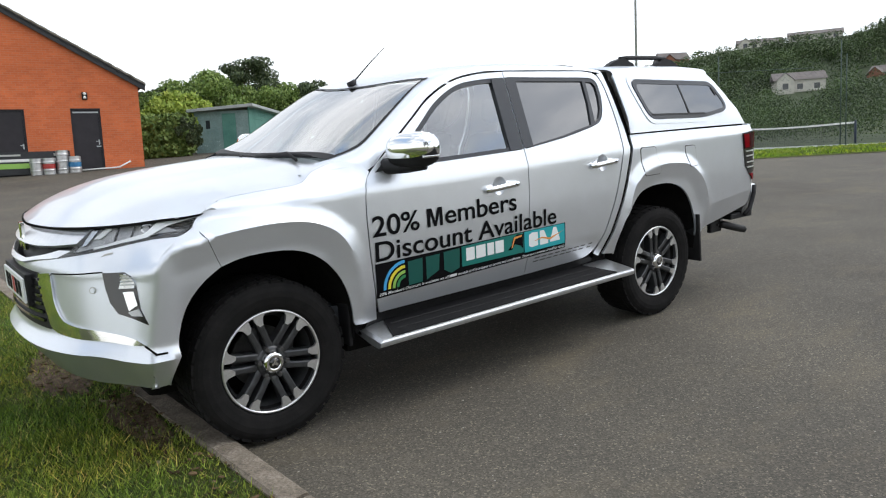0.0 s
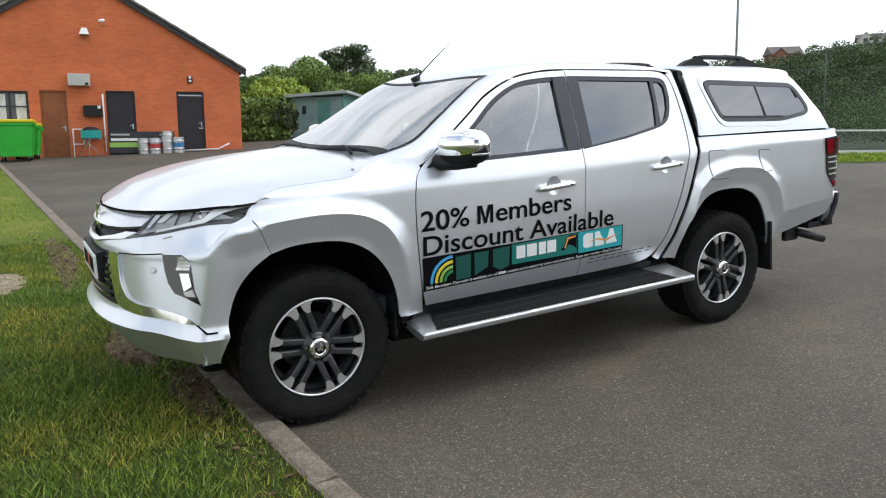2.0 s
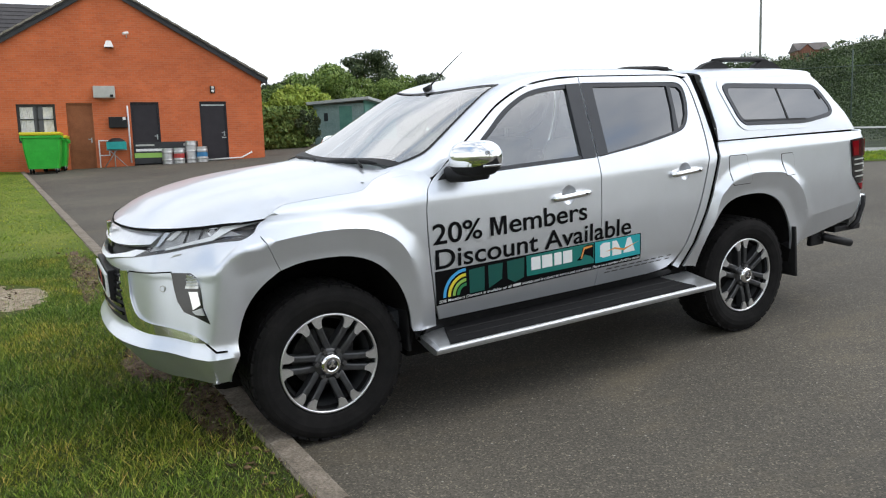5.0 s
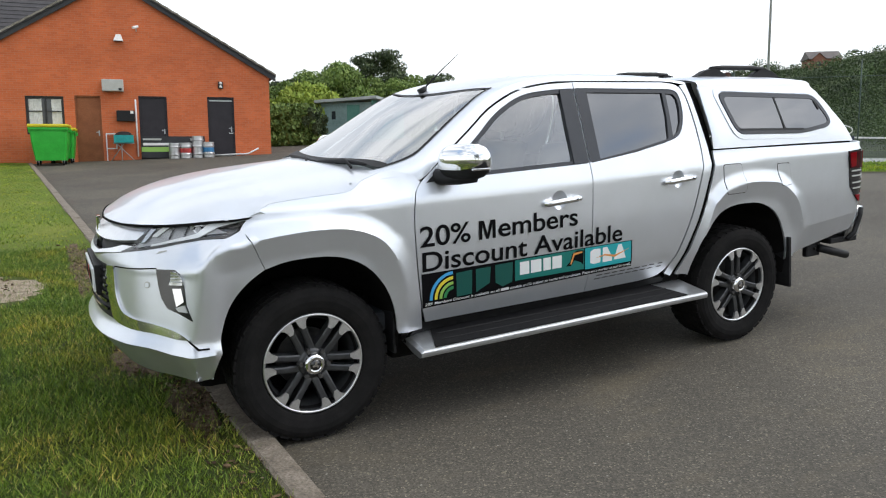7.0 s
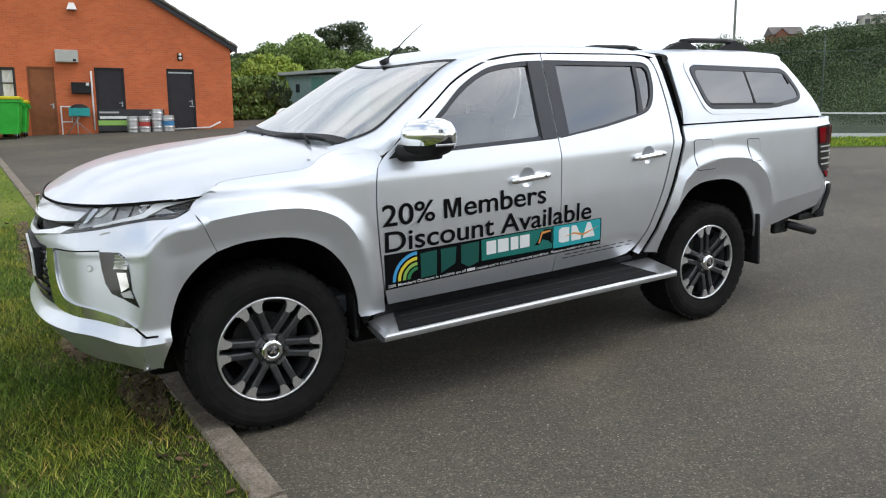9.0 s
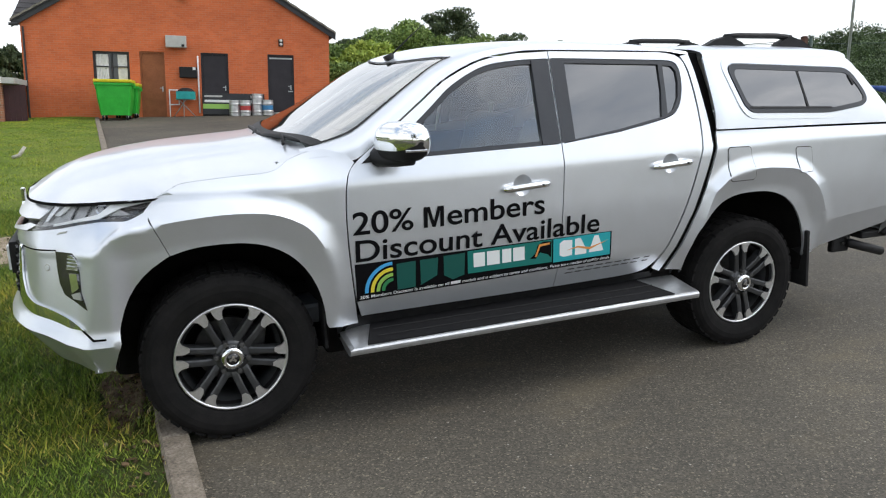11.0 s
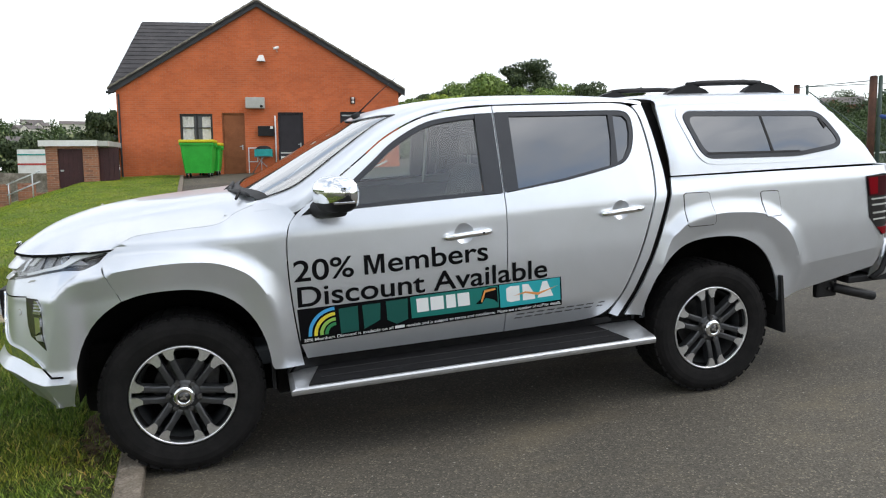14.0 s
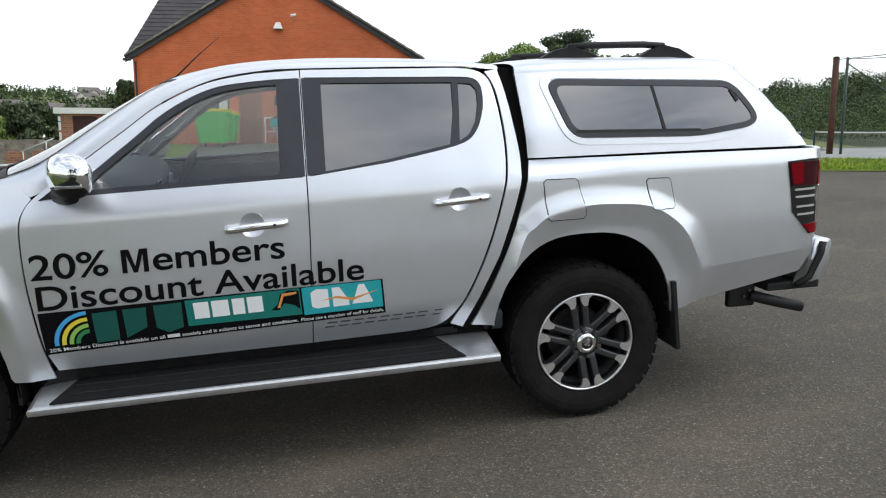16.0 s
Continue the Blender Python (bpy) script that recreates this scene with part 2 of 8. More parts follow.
def lawn_soil():
    m = mat("lawn_soil", (0.08, 0.1, 0.03), 0.95, 0.0, 0.2)
    v = coords(m)
    green = ramp_of(m, noise_tex(m, v, 0.8, 6.0), [(0.32, (0.075, 0.112, 0.014)), (0.5, (0.120, 0.165, 0.020)), (0.72, (0.19, 0.205, 0.040))])
    fine = ramp_of(m, noise_tex(m, v, 55, 4.0, 0.7), [(0.3, (0.60, 0.60, 0.60)), (0.7, (1.25, 1.25, 1.25))])
    col = blend(m, green, fine, 1.0, "MULTIPLY")
    n, l, b = nodes_of(m)
    split_, grown = n.new("ShaderNodeSeparateXYZ"), n.new("ShaderNodeMapRange")
    l.new(v, split_.inputs[0])
    grown.inputs["From Min"].default_value, grown.inputs["From Max"].default_value = 3.0, 8.5
    l.new(split_.outputs["Y"], grown.inputs["Value"])
    thatch = ramp_of(m, noise_tex(m, v, 2.2, 6.0), [(0.34, (0.020, 0.032, 0.007)), (0.56, (0.050, 0.058, 0.015)), (0.72, (0.130, 0.088, 0.038))])
    col = blend(m, blend(m, thatch, fine, 1.0, "MULTIPLY"), col, grown.outputs["Result"])
    set_color(m, col)
    bump(m, noise_tex(m, v, 40, 4.0), 0.7, 0.02)
    return m


LAWN = lawn_soil()
SOIL_DRY = mottled("dry_soil", [(0.3, (0.20, 0.150, 0.098)), (0.5, (0.33, 0.265, 0.185)), (0.72, (0.48, 0.41, 0.31))], 14, 0.95, 0.4, 0.9, 0.02)
SOIL = mottled("bare_soil", [(0.3, (0.050, 0.030, 0.017)), (0.5, (0.115, 0.072, 0.042)), (0.72, (0.22, 0.155, 0.10))], 16, 0.95, 0.4, 0.9, 0.02)
def grass_mat(name="grass_blades", tint=(1, 1, 1), tip=(0.34, 0.30, 0.12)):
    m = mat(name, (0.1, 0.2, 0.03), 0.55, 0.0, 0.3)
    n, l, b = nodes_of(m)
    geo = n.new("ShaderNodeNewGeometry")
    col = ramp_of(m, geo.outputs["Random Per Island"], [(0.0, (0.020, 0.040, 0.005)), (0.45, (0.064, 0.112, 0.013)), (0.88, (0.165, 0.245, 0.034)), (1.0, tip)])
    patch = ramp_of(m, noise_tex(m, coords(m), 1.3, 5.0), [(0.36, (0.75, 0.90, 0.75)), (0.52, (1.1, 1.05, 0.9)), (0.64, (1.7, 1.22, 1.05))])
    set_color(m, blend(m, blend(m, col, patch, 1.0, "MULTIPLY"), tint, 1.0, "MULTIPLY"))
    return m


GRASS = grass_mat(tint=(1.4, 1.35, 1.15))
GRASS_VERGE = grass_mat("verge_grass", (2.0, 2.0, 0.9), (0.18, 0.26, 0.04))
GRASS_MOWN = grass_mat("mown_grass", (1.8, 1.7, 0.9), (0.20, 0.26, 0.045))
KERB = mottled("kerb_concrete", [(0.3, (0.105, 0.085, 0.062)), (0.5, (0.19, 0.160, 0.125)), (0.72, (0.30, 0.26, 0.21))], 7, 0.92, 0.35, 0.6, 0.01)


def brick_wall(name, a, b_, mortar, scale=1.0):
    m = mat(name, a, 0.88, 0.0, 0.3)
    n, l, b = nodes_of(m)
    tc = n.new("ShaderNodeTexCoord")
    br = n.new("ShaderNodeTexBrick")
    br.inputs["Color1"].default_value, br.inputs["Color2"].default_value = (*a, 1), (*b_, 1)
    br.inputs["Mortar"].default_value = (*mortar, 1)
    br.inputs["Scale"].default_value = 1.0
    br.inputs["Brick Width"].default_value, br.inputs["Row Height"].default_value = 0.225, 0.075
    br.inputs["Mortar Size"].default_value = 0.006
    l.new(tc.outputs["UV"], br.inputs["Vector"])
    v = coords(m)
    wide = ramp_of(m, noise_tex(m, v, 0.9, 5.0), [(0.3, (0.86, 0.86, 0.86)), (0.7, (1.1, 1.1, 1.1))])
    set_color(m, blend(m, br.outputs["Color"], wide, 1.0, "MULTIPLY"))
    bump(m, br.outputs["Fac"], -0.4, 0.01)
    return m


BRICK = brick_wall("red_brick", (0.60, 0.150, 0.055), (0.52, 0.122, 0.045), (0.50, 0.20, 0.11))
BRICK_OLD = brick_wall("brown_brick", (0.36, 0.15, 0.085), (0.22, 0.10, 0.065), (0.34, 0.26, 0.20))
TILE = mottled("roof_tile", [(0.3, (0.030, 0.028, 0.030)), (0.7, (0.060, 0.055, 0.056))], 2.2, 0.8, 0.2, 0.3, 0.01)
FASCIA = mottled("black_fascia", [(0.3, (0.020, 0.022, 0.024)), (0.7, (0.035, 0.036, 0.04))], 4, 0.5, 0.1)
DOOR_DARK = mottled("dark_door_paint", [(0.3, (0.016, 0.014, 0.018)), (0.7, (0.026, 0.022, 0.027))], 3, 0.55, 0.1)
DOOR_BROWN = mottled("stained_plywood", [(0.3, (0.20, 0.065, 0.022)), (0.7, (0.28, 0.10, 0.040))], 2.5, 0.7, 0.15)
MAROON = mottled("maroon_paint", [(0.3, (0.035, 0.012, 0.014)), (0.7, (0.055, 0.018, 0.02))], 3, 0.6, 0.12)
WHITE_PAINT = mottled("white_paint", [(0.3, (0.66, 0.66, 0.64)), (0.7, (0.80, 0.80, 0.78))], 2, 0.6, 0.06)
GREY_METAL = mottled("grey_enamel", [(0.3, (0.40, 0.40, 0.37)), (0.7, (0.50, 0.50, 0.47))], 3, 0.5, 0.06)
BIN_GREEN = mottled("green_bin_plastic", [(0.3, (0.020, 0.34, 0.030)), (0.7, (0.035, 0.44, 0.045))], 3, 0.45, 0.1)
BIN_YELLOW = mottled("yellow_lid_plastic", [(0.3, (0.55, 0.47, 0.012)), (0.7, (0.68, 0.58, 0.03))], 3, 0.45, 0.1)
KEG = mottled("keg_steel", [(0.3, (0.42, 0.42, 0.42)), (0.7, (0.60, 0.60, 0.60))], 5, 0.4, 0.12, metal=0.8)
KEG_RED = mottled("keg_red_band", [(0.3, (0.34, 0.03, 0.03)), (0.7, (0.45, 0.06, 0.05))], 5, 0.5, 0.1)
KEG_BLUE = mottled("keg_blue_band", [(0.3, (0.03, 0.16, 0.34)), (0.7, (0.05, 0.22, 0.42))], 5, 0.5, 0.1)
CURTAIN = mottled("net_curtain", [(0.3, (0.55, 0.55, 0.53)), (0.7, (0.75, 0.75, 0.73))], 12, 0.9, 0.1)
TEAL_PLASTIC = mottled("teal_crate", [(0.3, (0.01, 0.26, 0.25)), (0.7, (0.02, 0.34, 0.32))], 6, 0.5, 0.1)
SHED_GREEN = mottled("green_shed_boards", [(0.3, (0.06, 0.18, 0.145)), (0.7, (0.10, 0.25, 0.20))], 1.5, 0.75, 0.15)
SHED_ROOF = mottled("felt_roof", [(0.3, (0.30, 0.33, 0.32)), (0.7, (0.42, 0.44, 0.43))], 1.5, 0.8, 0.1)
POST_NAVY = mottled("navy_post", [(0.3, (0.010, 0.016, 0.035)), (0.7, (0.016, 0.025, 0.05))], 4, 0.6, 0.1)
SHED_PALE = mottled("pale_shed_boards", [(0.3, (0.15, 0.235, 0.22)), (0.7, (0.24, 0.33, 0.315))], 1.5, 0.75, 0.15)
POST_RUST = mottled("rusty_post", [(0.3, (0.05, 0.026, 0.018)), (0.7, (0.12, 0.05, 0.03))], 4, 0.8, 0.3)
POST_GREEN = mottled("green_post", [(0.3, (0.035, 0.06, 0.05)), (0.7, (0.06, 0.09, 0.075))], 4, 0.6, 0.15)
GALV = mottled("galvanised_steel", [(0.3, (0.36, 0.38, 0.38)), (0.7, (0.52, 0.54, 0.54))], 5, 0.45, 0.1, metal=0.5)
COURT = mottled("court_surface", [(0.3, (0.20, 0.215, 0.20)), (0.7, (0.30, 0.31, 0.29))], 0.6, 0.9, 0.15)
BLUE_CANVAS = mottled("blue_canvas", [(0.3, (0.02, 0.05, 0.20)), (0.7, (0.04, 0.09, 0.30))], 4, 0.7, 0.15)
STONE_WALL = mottled("stone_wall", [(0.3, (0.13, 0.115, 0.09)), (0.5, (0.22, 0.20, 0.165)), (0.7, (0.32, 0.29, 0.25))], 3.0, 0.9, 0.4, 0.8, 0.04)
BARK = mottled("bark", [(0.3, (0.07, 0.05, 0.035)), (0.7, (0.15, 0.105, 0.07))], 6, 0.9, 0.3, 0.6, 0.03)


def leaf_mat(name, dark, mid, light, lo=0.75, hi=1.25, scale=0.35):
    m = mat(name, mid, 0.6, 0.0, 0.25)
    n, l, b = nodes_of(m)
    geo = n.new("ShaderNodeNewGeometry")
    col = ramp_of(m, geo.outputs["Random Per Island"], [(0.0, dark), (0.5, mid), (1.0, light)])
    patch = ramp_of(m, noise_tex(m, coords(m), scale, 3.0), [(0.3, (lo, lo, lo)), (0.7, (hi, hi, hi * 0.96))])
    set_color(m, blend(m, col, patch, 1.0, "MULTIPLY"))
    return m


LEAF_DARK = leaf_mat("pine_needles", (0.034, 0.052, 0.026), (0.062, 0.088, 0.042), (0.110, 0.140, 0.062))
LEAF_MID = leaf_mat("broad_leaves", (0.070, 0.120, 0.028), (0.130, 0.195, 0.046), (0.22, 0.29, 0.08))
LEAF_LIGHT = leaf_mat("light_leaves", (0.15, 0.22, 0.032), (0.26, 0.34, 0.05), (0.40, 0.46, 0.09))
LEAF_FAR = leaf_mat("woodland_leaves", (0.026, 0.046, 0.017), (0.040, 0.066, 0.022), (0.064, 0.096, 0.032), 0.42, 2.0, 0.10)
HILL_GRASS = mottled("hill_grass", [(0.3, (0.09, 0.12, 0.035)), (0.7, (0.17, 0.19, 0.06))], 0.05, 0.95, 0.2)
# woodland ground coloured dark, so gaps between the crowns read as shadow
WOOD_FLOOR_SHADED = mottled("shaded_woodland_floor", [(0.3, (0.022, 0.036, 0.012)), (0.6, (0.040, 0.058, 0.020)), (0.75, (0.085, 0.095, 0.032))], 0.06, 0.95, 0.3)
RENDER_WALL = mottled("house_render", [(0.3, (0.50, 0.48, 0.42)), (0.7, (0.62, 0.60, 0.54))], 0.6, 0.85, 0.08)
HOUSE_BRICK = mottled("house_brick", [(0.3, (0.20, 0.085, 0.055)), (0.7, (0.27, 0.12, 0.08))], 0.6, 0.85, 0.1)
HOUSE_ROOF = mottled("house_roof", [(0.3, (0.12, 0.105, 0.10)), (0.7, (0.18, 0.16, 0.15))], 0.5, 0.85, 0.1)
PANE_DARK = mat("house_pane", (0.03, 0.035, 0.04), 0.08, 0.0, 0.7)
LITTER = mottled("pale_stone", [(0.3, (0.36, 0.33, 0.28)), (0.7, (0.55, 0.52, 0.46))], 30, 0.9, 0.2)


def crumb_mat():
    m = mat("soil_crumb", (0.1, 0.07, 0.04), 0.9, 0.0, 0.2)
    n, l, b = nodes_of(m)
    geo = n.new("ShaderNodeNewGeometry")
    set_color(m, ramp_of(m, geo.outputs["Random Per Island"], [(0.0, (0.030, 0.020, 0.012)), (0.5, (0.085, 0.055, 0.030)), (0.90, (0.16, 0.105, 0.06)), (1.0, (0.28, 0.23, 0.17))]))
    return m


CRUMB = crumb_mat()

# ---- building tools ----
def mesh_ob(name, bm, material, parent=None, label="", smooth=False):
    me = bpy.data.meshes.new(name)
    bm.normal_update()
    bm.to_mesh(me)
    bm.free()
    if smooth:
        me.polygons.foreach_set("use_smooth", [True] * len(me.polygons))
    for mt in material if isinstance(material, (list, tuple)) else [material]:
        me.materials.append(mt)
    ob = new(name, me)
    ob.parent = parent
    if label:
        tagged(ob, label)
    return ob


def part(name, bm, material, parent, label="", smooth=False):
    return mesh_ob(name, bm, material, parent, label, smooth)


def thing(name, label, category, group="", m=None, kind=""):
    e = new(name)
    tagged(e, label, category, group, kind)
    if m is not None:
        e.matrix_world = m
    return e


def add_box(bm, lo, hi, bevel=0.0, m=None):
    c = [(a + b) / 2 for a, b in zip(lo, hi)]
    s = [max(abs(b - a), 1e-4) for a, b in zip(lo, hi)]
    r = bmesh.ops.create_cube(bm, size=1.0, matrix=Matrix.Translation(c) @ Matrix.Diagonal((*s, 1)))
    vs = r["verts"]
    if bevel:
        es = list({e for v in vs for e in v.link_edges})
        g = bmesh.ops.bevel(bm, geom=es, offset=bevel, segments=2, affect="EDGES", profile=0.6)
        vs = list({v for f in g["faces"] for v in f.verts} | {v for v in vs if v.is_valid})
    if m is not None:
        seen = set()
        stack = list(vs)
        while stack:
            v = stack.pop()
            if v in seen:
                continue
            seen.add(v)
            stack.extend(e.other_vert(v) for e in v.link_edges)
        bmesh.ops.transform(bm, matrix=m, verts=list(seen))
    return bm


def box(lo, hi, bevel=0.0, m=None):
    return add_box(bmesh.new(), lo, hi, bevel, m)


def add_tube(bm, pts, radius, sides=8, caps=True):
    """A round bar along the points; radius is one number or one for each point."""
    pts = [Vector(p) for p in pts]
    rad = radius if isinstance(radius, (list, tuple)) else [radius] * len(pts)
    rings = []
    up = None
    for i, p in enumerate(pts):
        d = (pts[min(i + 1, len(pts) - 1)] - pts[max(i - 1, 0)]).normalized()
        if up is None:
            up = Vector((0, 0, 1)) if abs(d.z) < 0.9 else Vector((1, 0, 0))
        a = d.cross(up).normalized()
        up = a.cross(d).normalized()
        rings.append([bm.verts.new(p + (a * math.cos(k * 2 * math.pi / sides) + up * math.sin(k * 2 * math.pi / sides)) * rad[i]) for k in range(sides)])
    for r0, r1 in zip(rings, rings[1:]):
        for k in range(sides):
            bm.faces.new((r0[k], r0[(k + 1) % sides], r1[(k + 1) % sides], r1[k]))
    if caps:
        bm.faces.new(rings[0][::-1])
        bm.faces.new(rings[-1])
    return bm


def tube(pts, radius, sides=8):
    return add_tube(bmesh.new(), pts, radius, sides)


def add_lathe(bm, profile, segments=48, axis="Y", close=False):
    """Turns (radius, along) points round an axis through the origin."""
    rings = []
    for r, h in profile:
        ring = []
        for k in range(segments):
            a = 2 * math.pi * k / segments
            c, s = r * math.cos(a), r * math.sin(a)
            ring.append(bm.verts.new((c, h, s) if axis == "Y" else (c, s, h)))
        rings.append(ring)
    pairs = list(zip(rings, rings[1:])) + ([(rings[-1], rings[0])] if close else [])
    for r0, r1 in pairs:
        for k in range(segments):
            bm.faces.new((r0[k], r0[(k + 1) % segments], r1[(k + 1) % segments], r1[k]))
    return rings


def spline(pts, n=8, closed=False):
    """Catmull-Rom points through pts (tuples of two or three numbers)."""
    p = [np.array(q, float) for q in pts]
    m = len(p)
    out = []
    for i in range(m if closed else m - 1):
        g = (lambda k: p[k % m]) if closed else (lambda k: p[min(max(k, 0), m - 1)])
        a, b, c, d = g(i - 1), g(i), g(i + 1), g(i + 2)
        for k in range(n):
            t = k / n
            out.append(tuple(0.5 * (2 * b + (c - a) * t + (2 * a - 5 * b + 4 * c - d) * t * t + (3 * b - a - 3 * c + d) * t ** 3)))
    if not closed:
        out.append(tuple(p[-1]))
    return out


def interp(x, pts):
    return float(np.interp(x, [p[0] for p in pts], [p[1] for p in pts]))


def smooth01(a, b, x):
    t = min(max((x - a) / (b - a), 0.0), 1.0)
    return t * t * (3 - 2 * t)


def inside(pt, poly):
    x, y = pt
    hit = False
    for (x0, y0), (x1, y1) in zip(poly, poly[1:] + poly[:1]):
        if (y0 > y) != (y1 > y) and x < (x1 - x0) * (y - y0) / (y1 - y0) + x0:
            hit = not hit
    return hit


def edge_distance(pt, poly):
    p = np.array(pt)
    a = np.array(poly)
    b = np.roll(a, -1, axis=0)
    ab = b - a
    t = np.clip(((p - a) * ab).sum(1) / np.maximum((ab * ab).sum(1), 1e-12), 0, 1)
    return float(np.sqrt((((a + ab * t[:, None]) - p) ** 2).sum(1)).min())


def dense(poly, step):
    out = []
    for a, b in zip(poly, poly[1:] + poly[:1]):
        n = max(1, int(math.dist(a, b) / step))
        out += [(a[0] + (b[0] - a[0]) * k / n, a[1] + (b[1] - a[1]) * k / n) for k in range(n)]
    return out


def panel_bm(outline, fn, step=0.05, thick=0.012, holes=(), flip=False, creases=()):
    """A sheet-metal panel: the outline (u, v) with its holes, filled with a net of triangles, laid on the surface fn(u, v) and given a returned edge."""
    from mathutils.geometry import delaunay_2d_cdt
    loops = [dense(list(outline), step)] + [dense(list(h), step) for h in holes]
    pts, edges = [], []
    for lp in loops:
        s = len(pts)
        pts += lp
        edges += [(s + i, s + (i + 1) % len(lp)) for i in range(len(lp))]
    # pressed creases run along edges of the net, and stay sharp
    folded = set()
    kept = []
    for line in creases:
        last = None
        run = [0.0]
        for a, b in zip(line, line[1:]):
            run.append(run[-1] + math.dist(a, b))
        n = max(2, int(run[-1] / (step * 0.9)))
        for k in range(n + 1):
            r = run[-1] * k / n
            q = (float(np.interp(r, run, [p[0] for p in line])), float(np.interp(r, run, [p[1] for p in line])))
            if inside(q, loops[0]) and all(edge_distance(q, lp) > step * 0.35 for lp in loops):
                pts.append(q)
                kept.append(q)
                folded.add((round(q[0], 4), round(q[1], 4)))
                if last is not None:
                    edges.append((last, len(pts) - 1))
                last = len(pts) - 1
            else:
                last = None
    kept = np.array(kept) if kept else None
    us, vs = [p[0] for p in loops[0]], [p[1] for p in loops[0]]
    nu, nv = int((max(us) - min(us)) / step) + 1, int((max(vs) - min(vs)) / step) + 1
    for i in range(nu + 1):
        for j in range(nv + 1):
            q = (min(us) + step * (i + 0.5 * (j % 2)), min(vs) + step * j)
            if inside(q, loops[0]) and not any(inside(q, h) for h in loops[1:]) and all(edge_distance(q, lp) > step * 0.45 for lp in loops) and (kept is None or np.min(np.hypot(kept[:, 0] - q[0], kept[:, 1] - q[1])) > step * 0.7):
                pts.append(q)
    vo, eo, fo, *_ = delaunay_2d_cdt([Vector(p) for p in pts], edges, [], 0, 1e-6)
    tris = []
    for f in fo:
        c = (sum(vo[i][0] for i in f) / len(f), sum(vo[i][1] for i in f) / len(f))
        if inside(c, loops[0]) and not any(inside(c, h) for h in loops[1:]):
            tris.append(tuple(f) if not flip else tuple(f)[::-1])
    bm = bmesh.new()
    h = 1e-3

    def normal(u, v):
        du = Vector(fn(u + h, v)) - Vector(fn(u - h, v))
        dv = Vector(fn(u, v + h)) - Vector(fn(u, v - h))
        n = du.cross(dv)
        n = n.normalized() if n.length > 1e-12 else Vector((0, -1, 0))
        return -n if flip else n

    top = [bm.verts.new(fn(p[0], p[1])) for p in vo]
    for t in tris:
        q = [vo[i] for i in t[:3]]
        flat_area = abs((q[1] - q[0]).cross(q[2] - q[0]))
        if flat_area < 4e-4 * max((q[1] - q[0]).length, (q[2] - q[0]).length, (q[2] - q[1]).length):
            continue
        try:
            bm.faces.new([top[i] for i in t])
        except ValueError:
            pass
    if folded:
        fold_verts = {top[i] for i, q in enumerate(vo) if (round(q[0], 4), round(q[1], 4)) in folded}
        for e in bm.edges:
            if e.verts[0] in fold_verts and e.verts[1] in fold_verts:
                e.smooth = False
    count = {}
    for t in tris:
        for a, b in zip(t, t[1:] + t[:1]):
            count[(a, b)] = count.get((a, b), 0) + 1
    rim = {}
    for (a, b) in list(count):
        if (b, a) in count:
            continue
        for k in (a, b):
            if k not in rim:
                p, n = Vector(fn(vo[k][0], vo[k][1])), normal(vo[k][0], vo[k][1])
                rim[k] = (bm.verts.new(p), bm.verts.new(p - n * thick))
        bm.faces.new((rim[b][0], rim[a][0], rim[a][1], rim[b][1]))
    bmesh.ops.delete(bm, geom=[v for v in bm.verts if not v.link_faces], context="VERTS")
    return bm


def mirrored(bm, yc):
    """The same mesh on the other side of the plane y = yc."""
    c = bm.copy()
    for v in c.verts:
        v.co.y = 2 * yc - v.co.y
    bmesh.ops.reverse_faces(c, faces=c.faces[:])
    return c


def ring_bm(outer, inner, fn, off, flip=False):
    """A flat frame between two loops with the same number of points, off metres proud of the surface fn."""
    bm = bmesh.new()

    def at(u, v, o):
        h = 1e-3
        du = Vector(fn(u + h, v)) - Vector(fn(u - h, v))
        dv = Vector(fn(u, v + h)) - Vector(fn(u, v - h))
        n = du.cross(dv).normalized() * (-1 if flip else 1)
        return Vector(fn(u, v)) + n * o
    a0 = [bm.verts.new(at(*p, -0.002)) for p in outer]
    a1 = [bm.verts.new(at(*p, off)) for p in outer]
    b1 = [bm.verts.new(at(*p, off)) for p in inner]
    b0 = [bm.verts.new(at(*p, -0.012)) for p in inner]
    k = len(outer)
    for r0, r1 in ((a0, a1), (a1, b1), (b1, b0)):
        for i in range(k):
            j = (i + 1) % k
            bm.faces.new((r0[i], r0[j], r1[j], r1[i]) if not flip else (r1[i], r1[j], r0[j], r0[i]))
    return bm


def shrink(poly, d):
    """The loop moved d inwards (towards its left for a counter-clockwise loop)."""
    n = len(poly)
    area = sum(poly[i][0] * poly[(i + 1) % n][1] - poly[(i + 1) % n][0] * poly[i][1] for i in range(n))
    s = 1 if area > 0 else -1
    out = []
    for i in range(n):
        (x0, y0), (x1, y1), (x2, y2) = poly[i - 1], poly[i], poly[(i + 1) % n]
        a = np.array((x1 - x0, y1 - y0))
        b = np.array((x2 - x1, y2 - y1))
        na, nb = np.array((-a[1], a[0])) / (np.linalg.norm(a) + 1e-9), np.array((-b[1], b[0])) / (np.linalg.norm(b) + 1e-9)
        m = na + nb
        m = m / (np.linalg.norm(m) + 1e-9)
        q = np.array((x1, y1)) + s * m * d / max(0.5, float(m @ na))
        out.append((float(q[0]), float(q[1])))
    return out

# ---- the ground: a yard that falls gently towards the camera and the truck's nose ----
EDGE_A, EDGE_D, EDGE_N = Vector((11.6, 9.05)), Vector((0.832, -0.555)), Vector((0.555, 0.832))


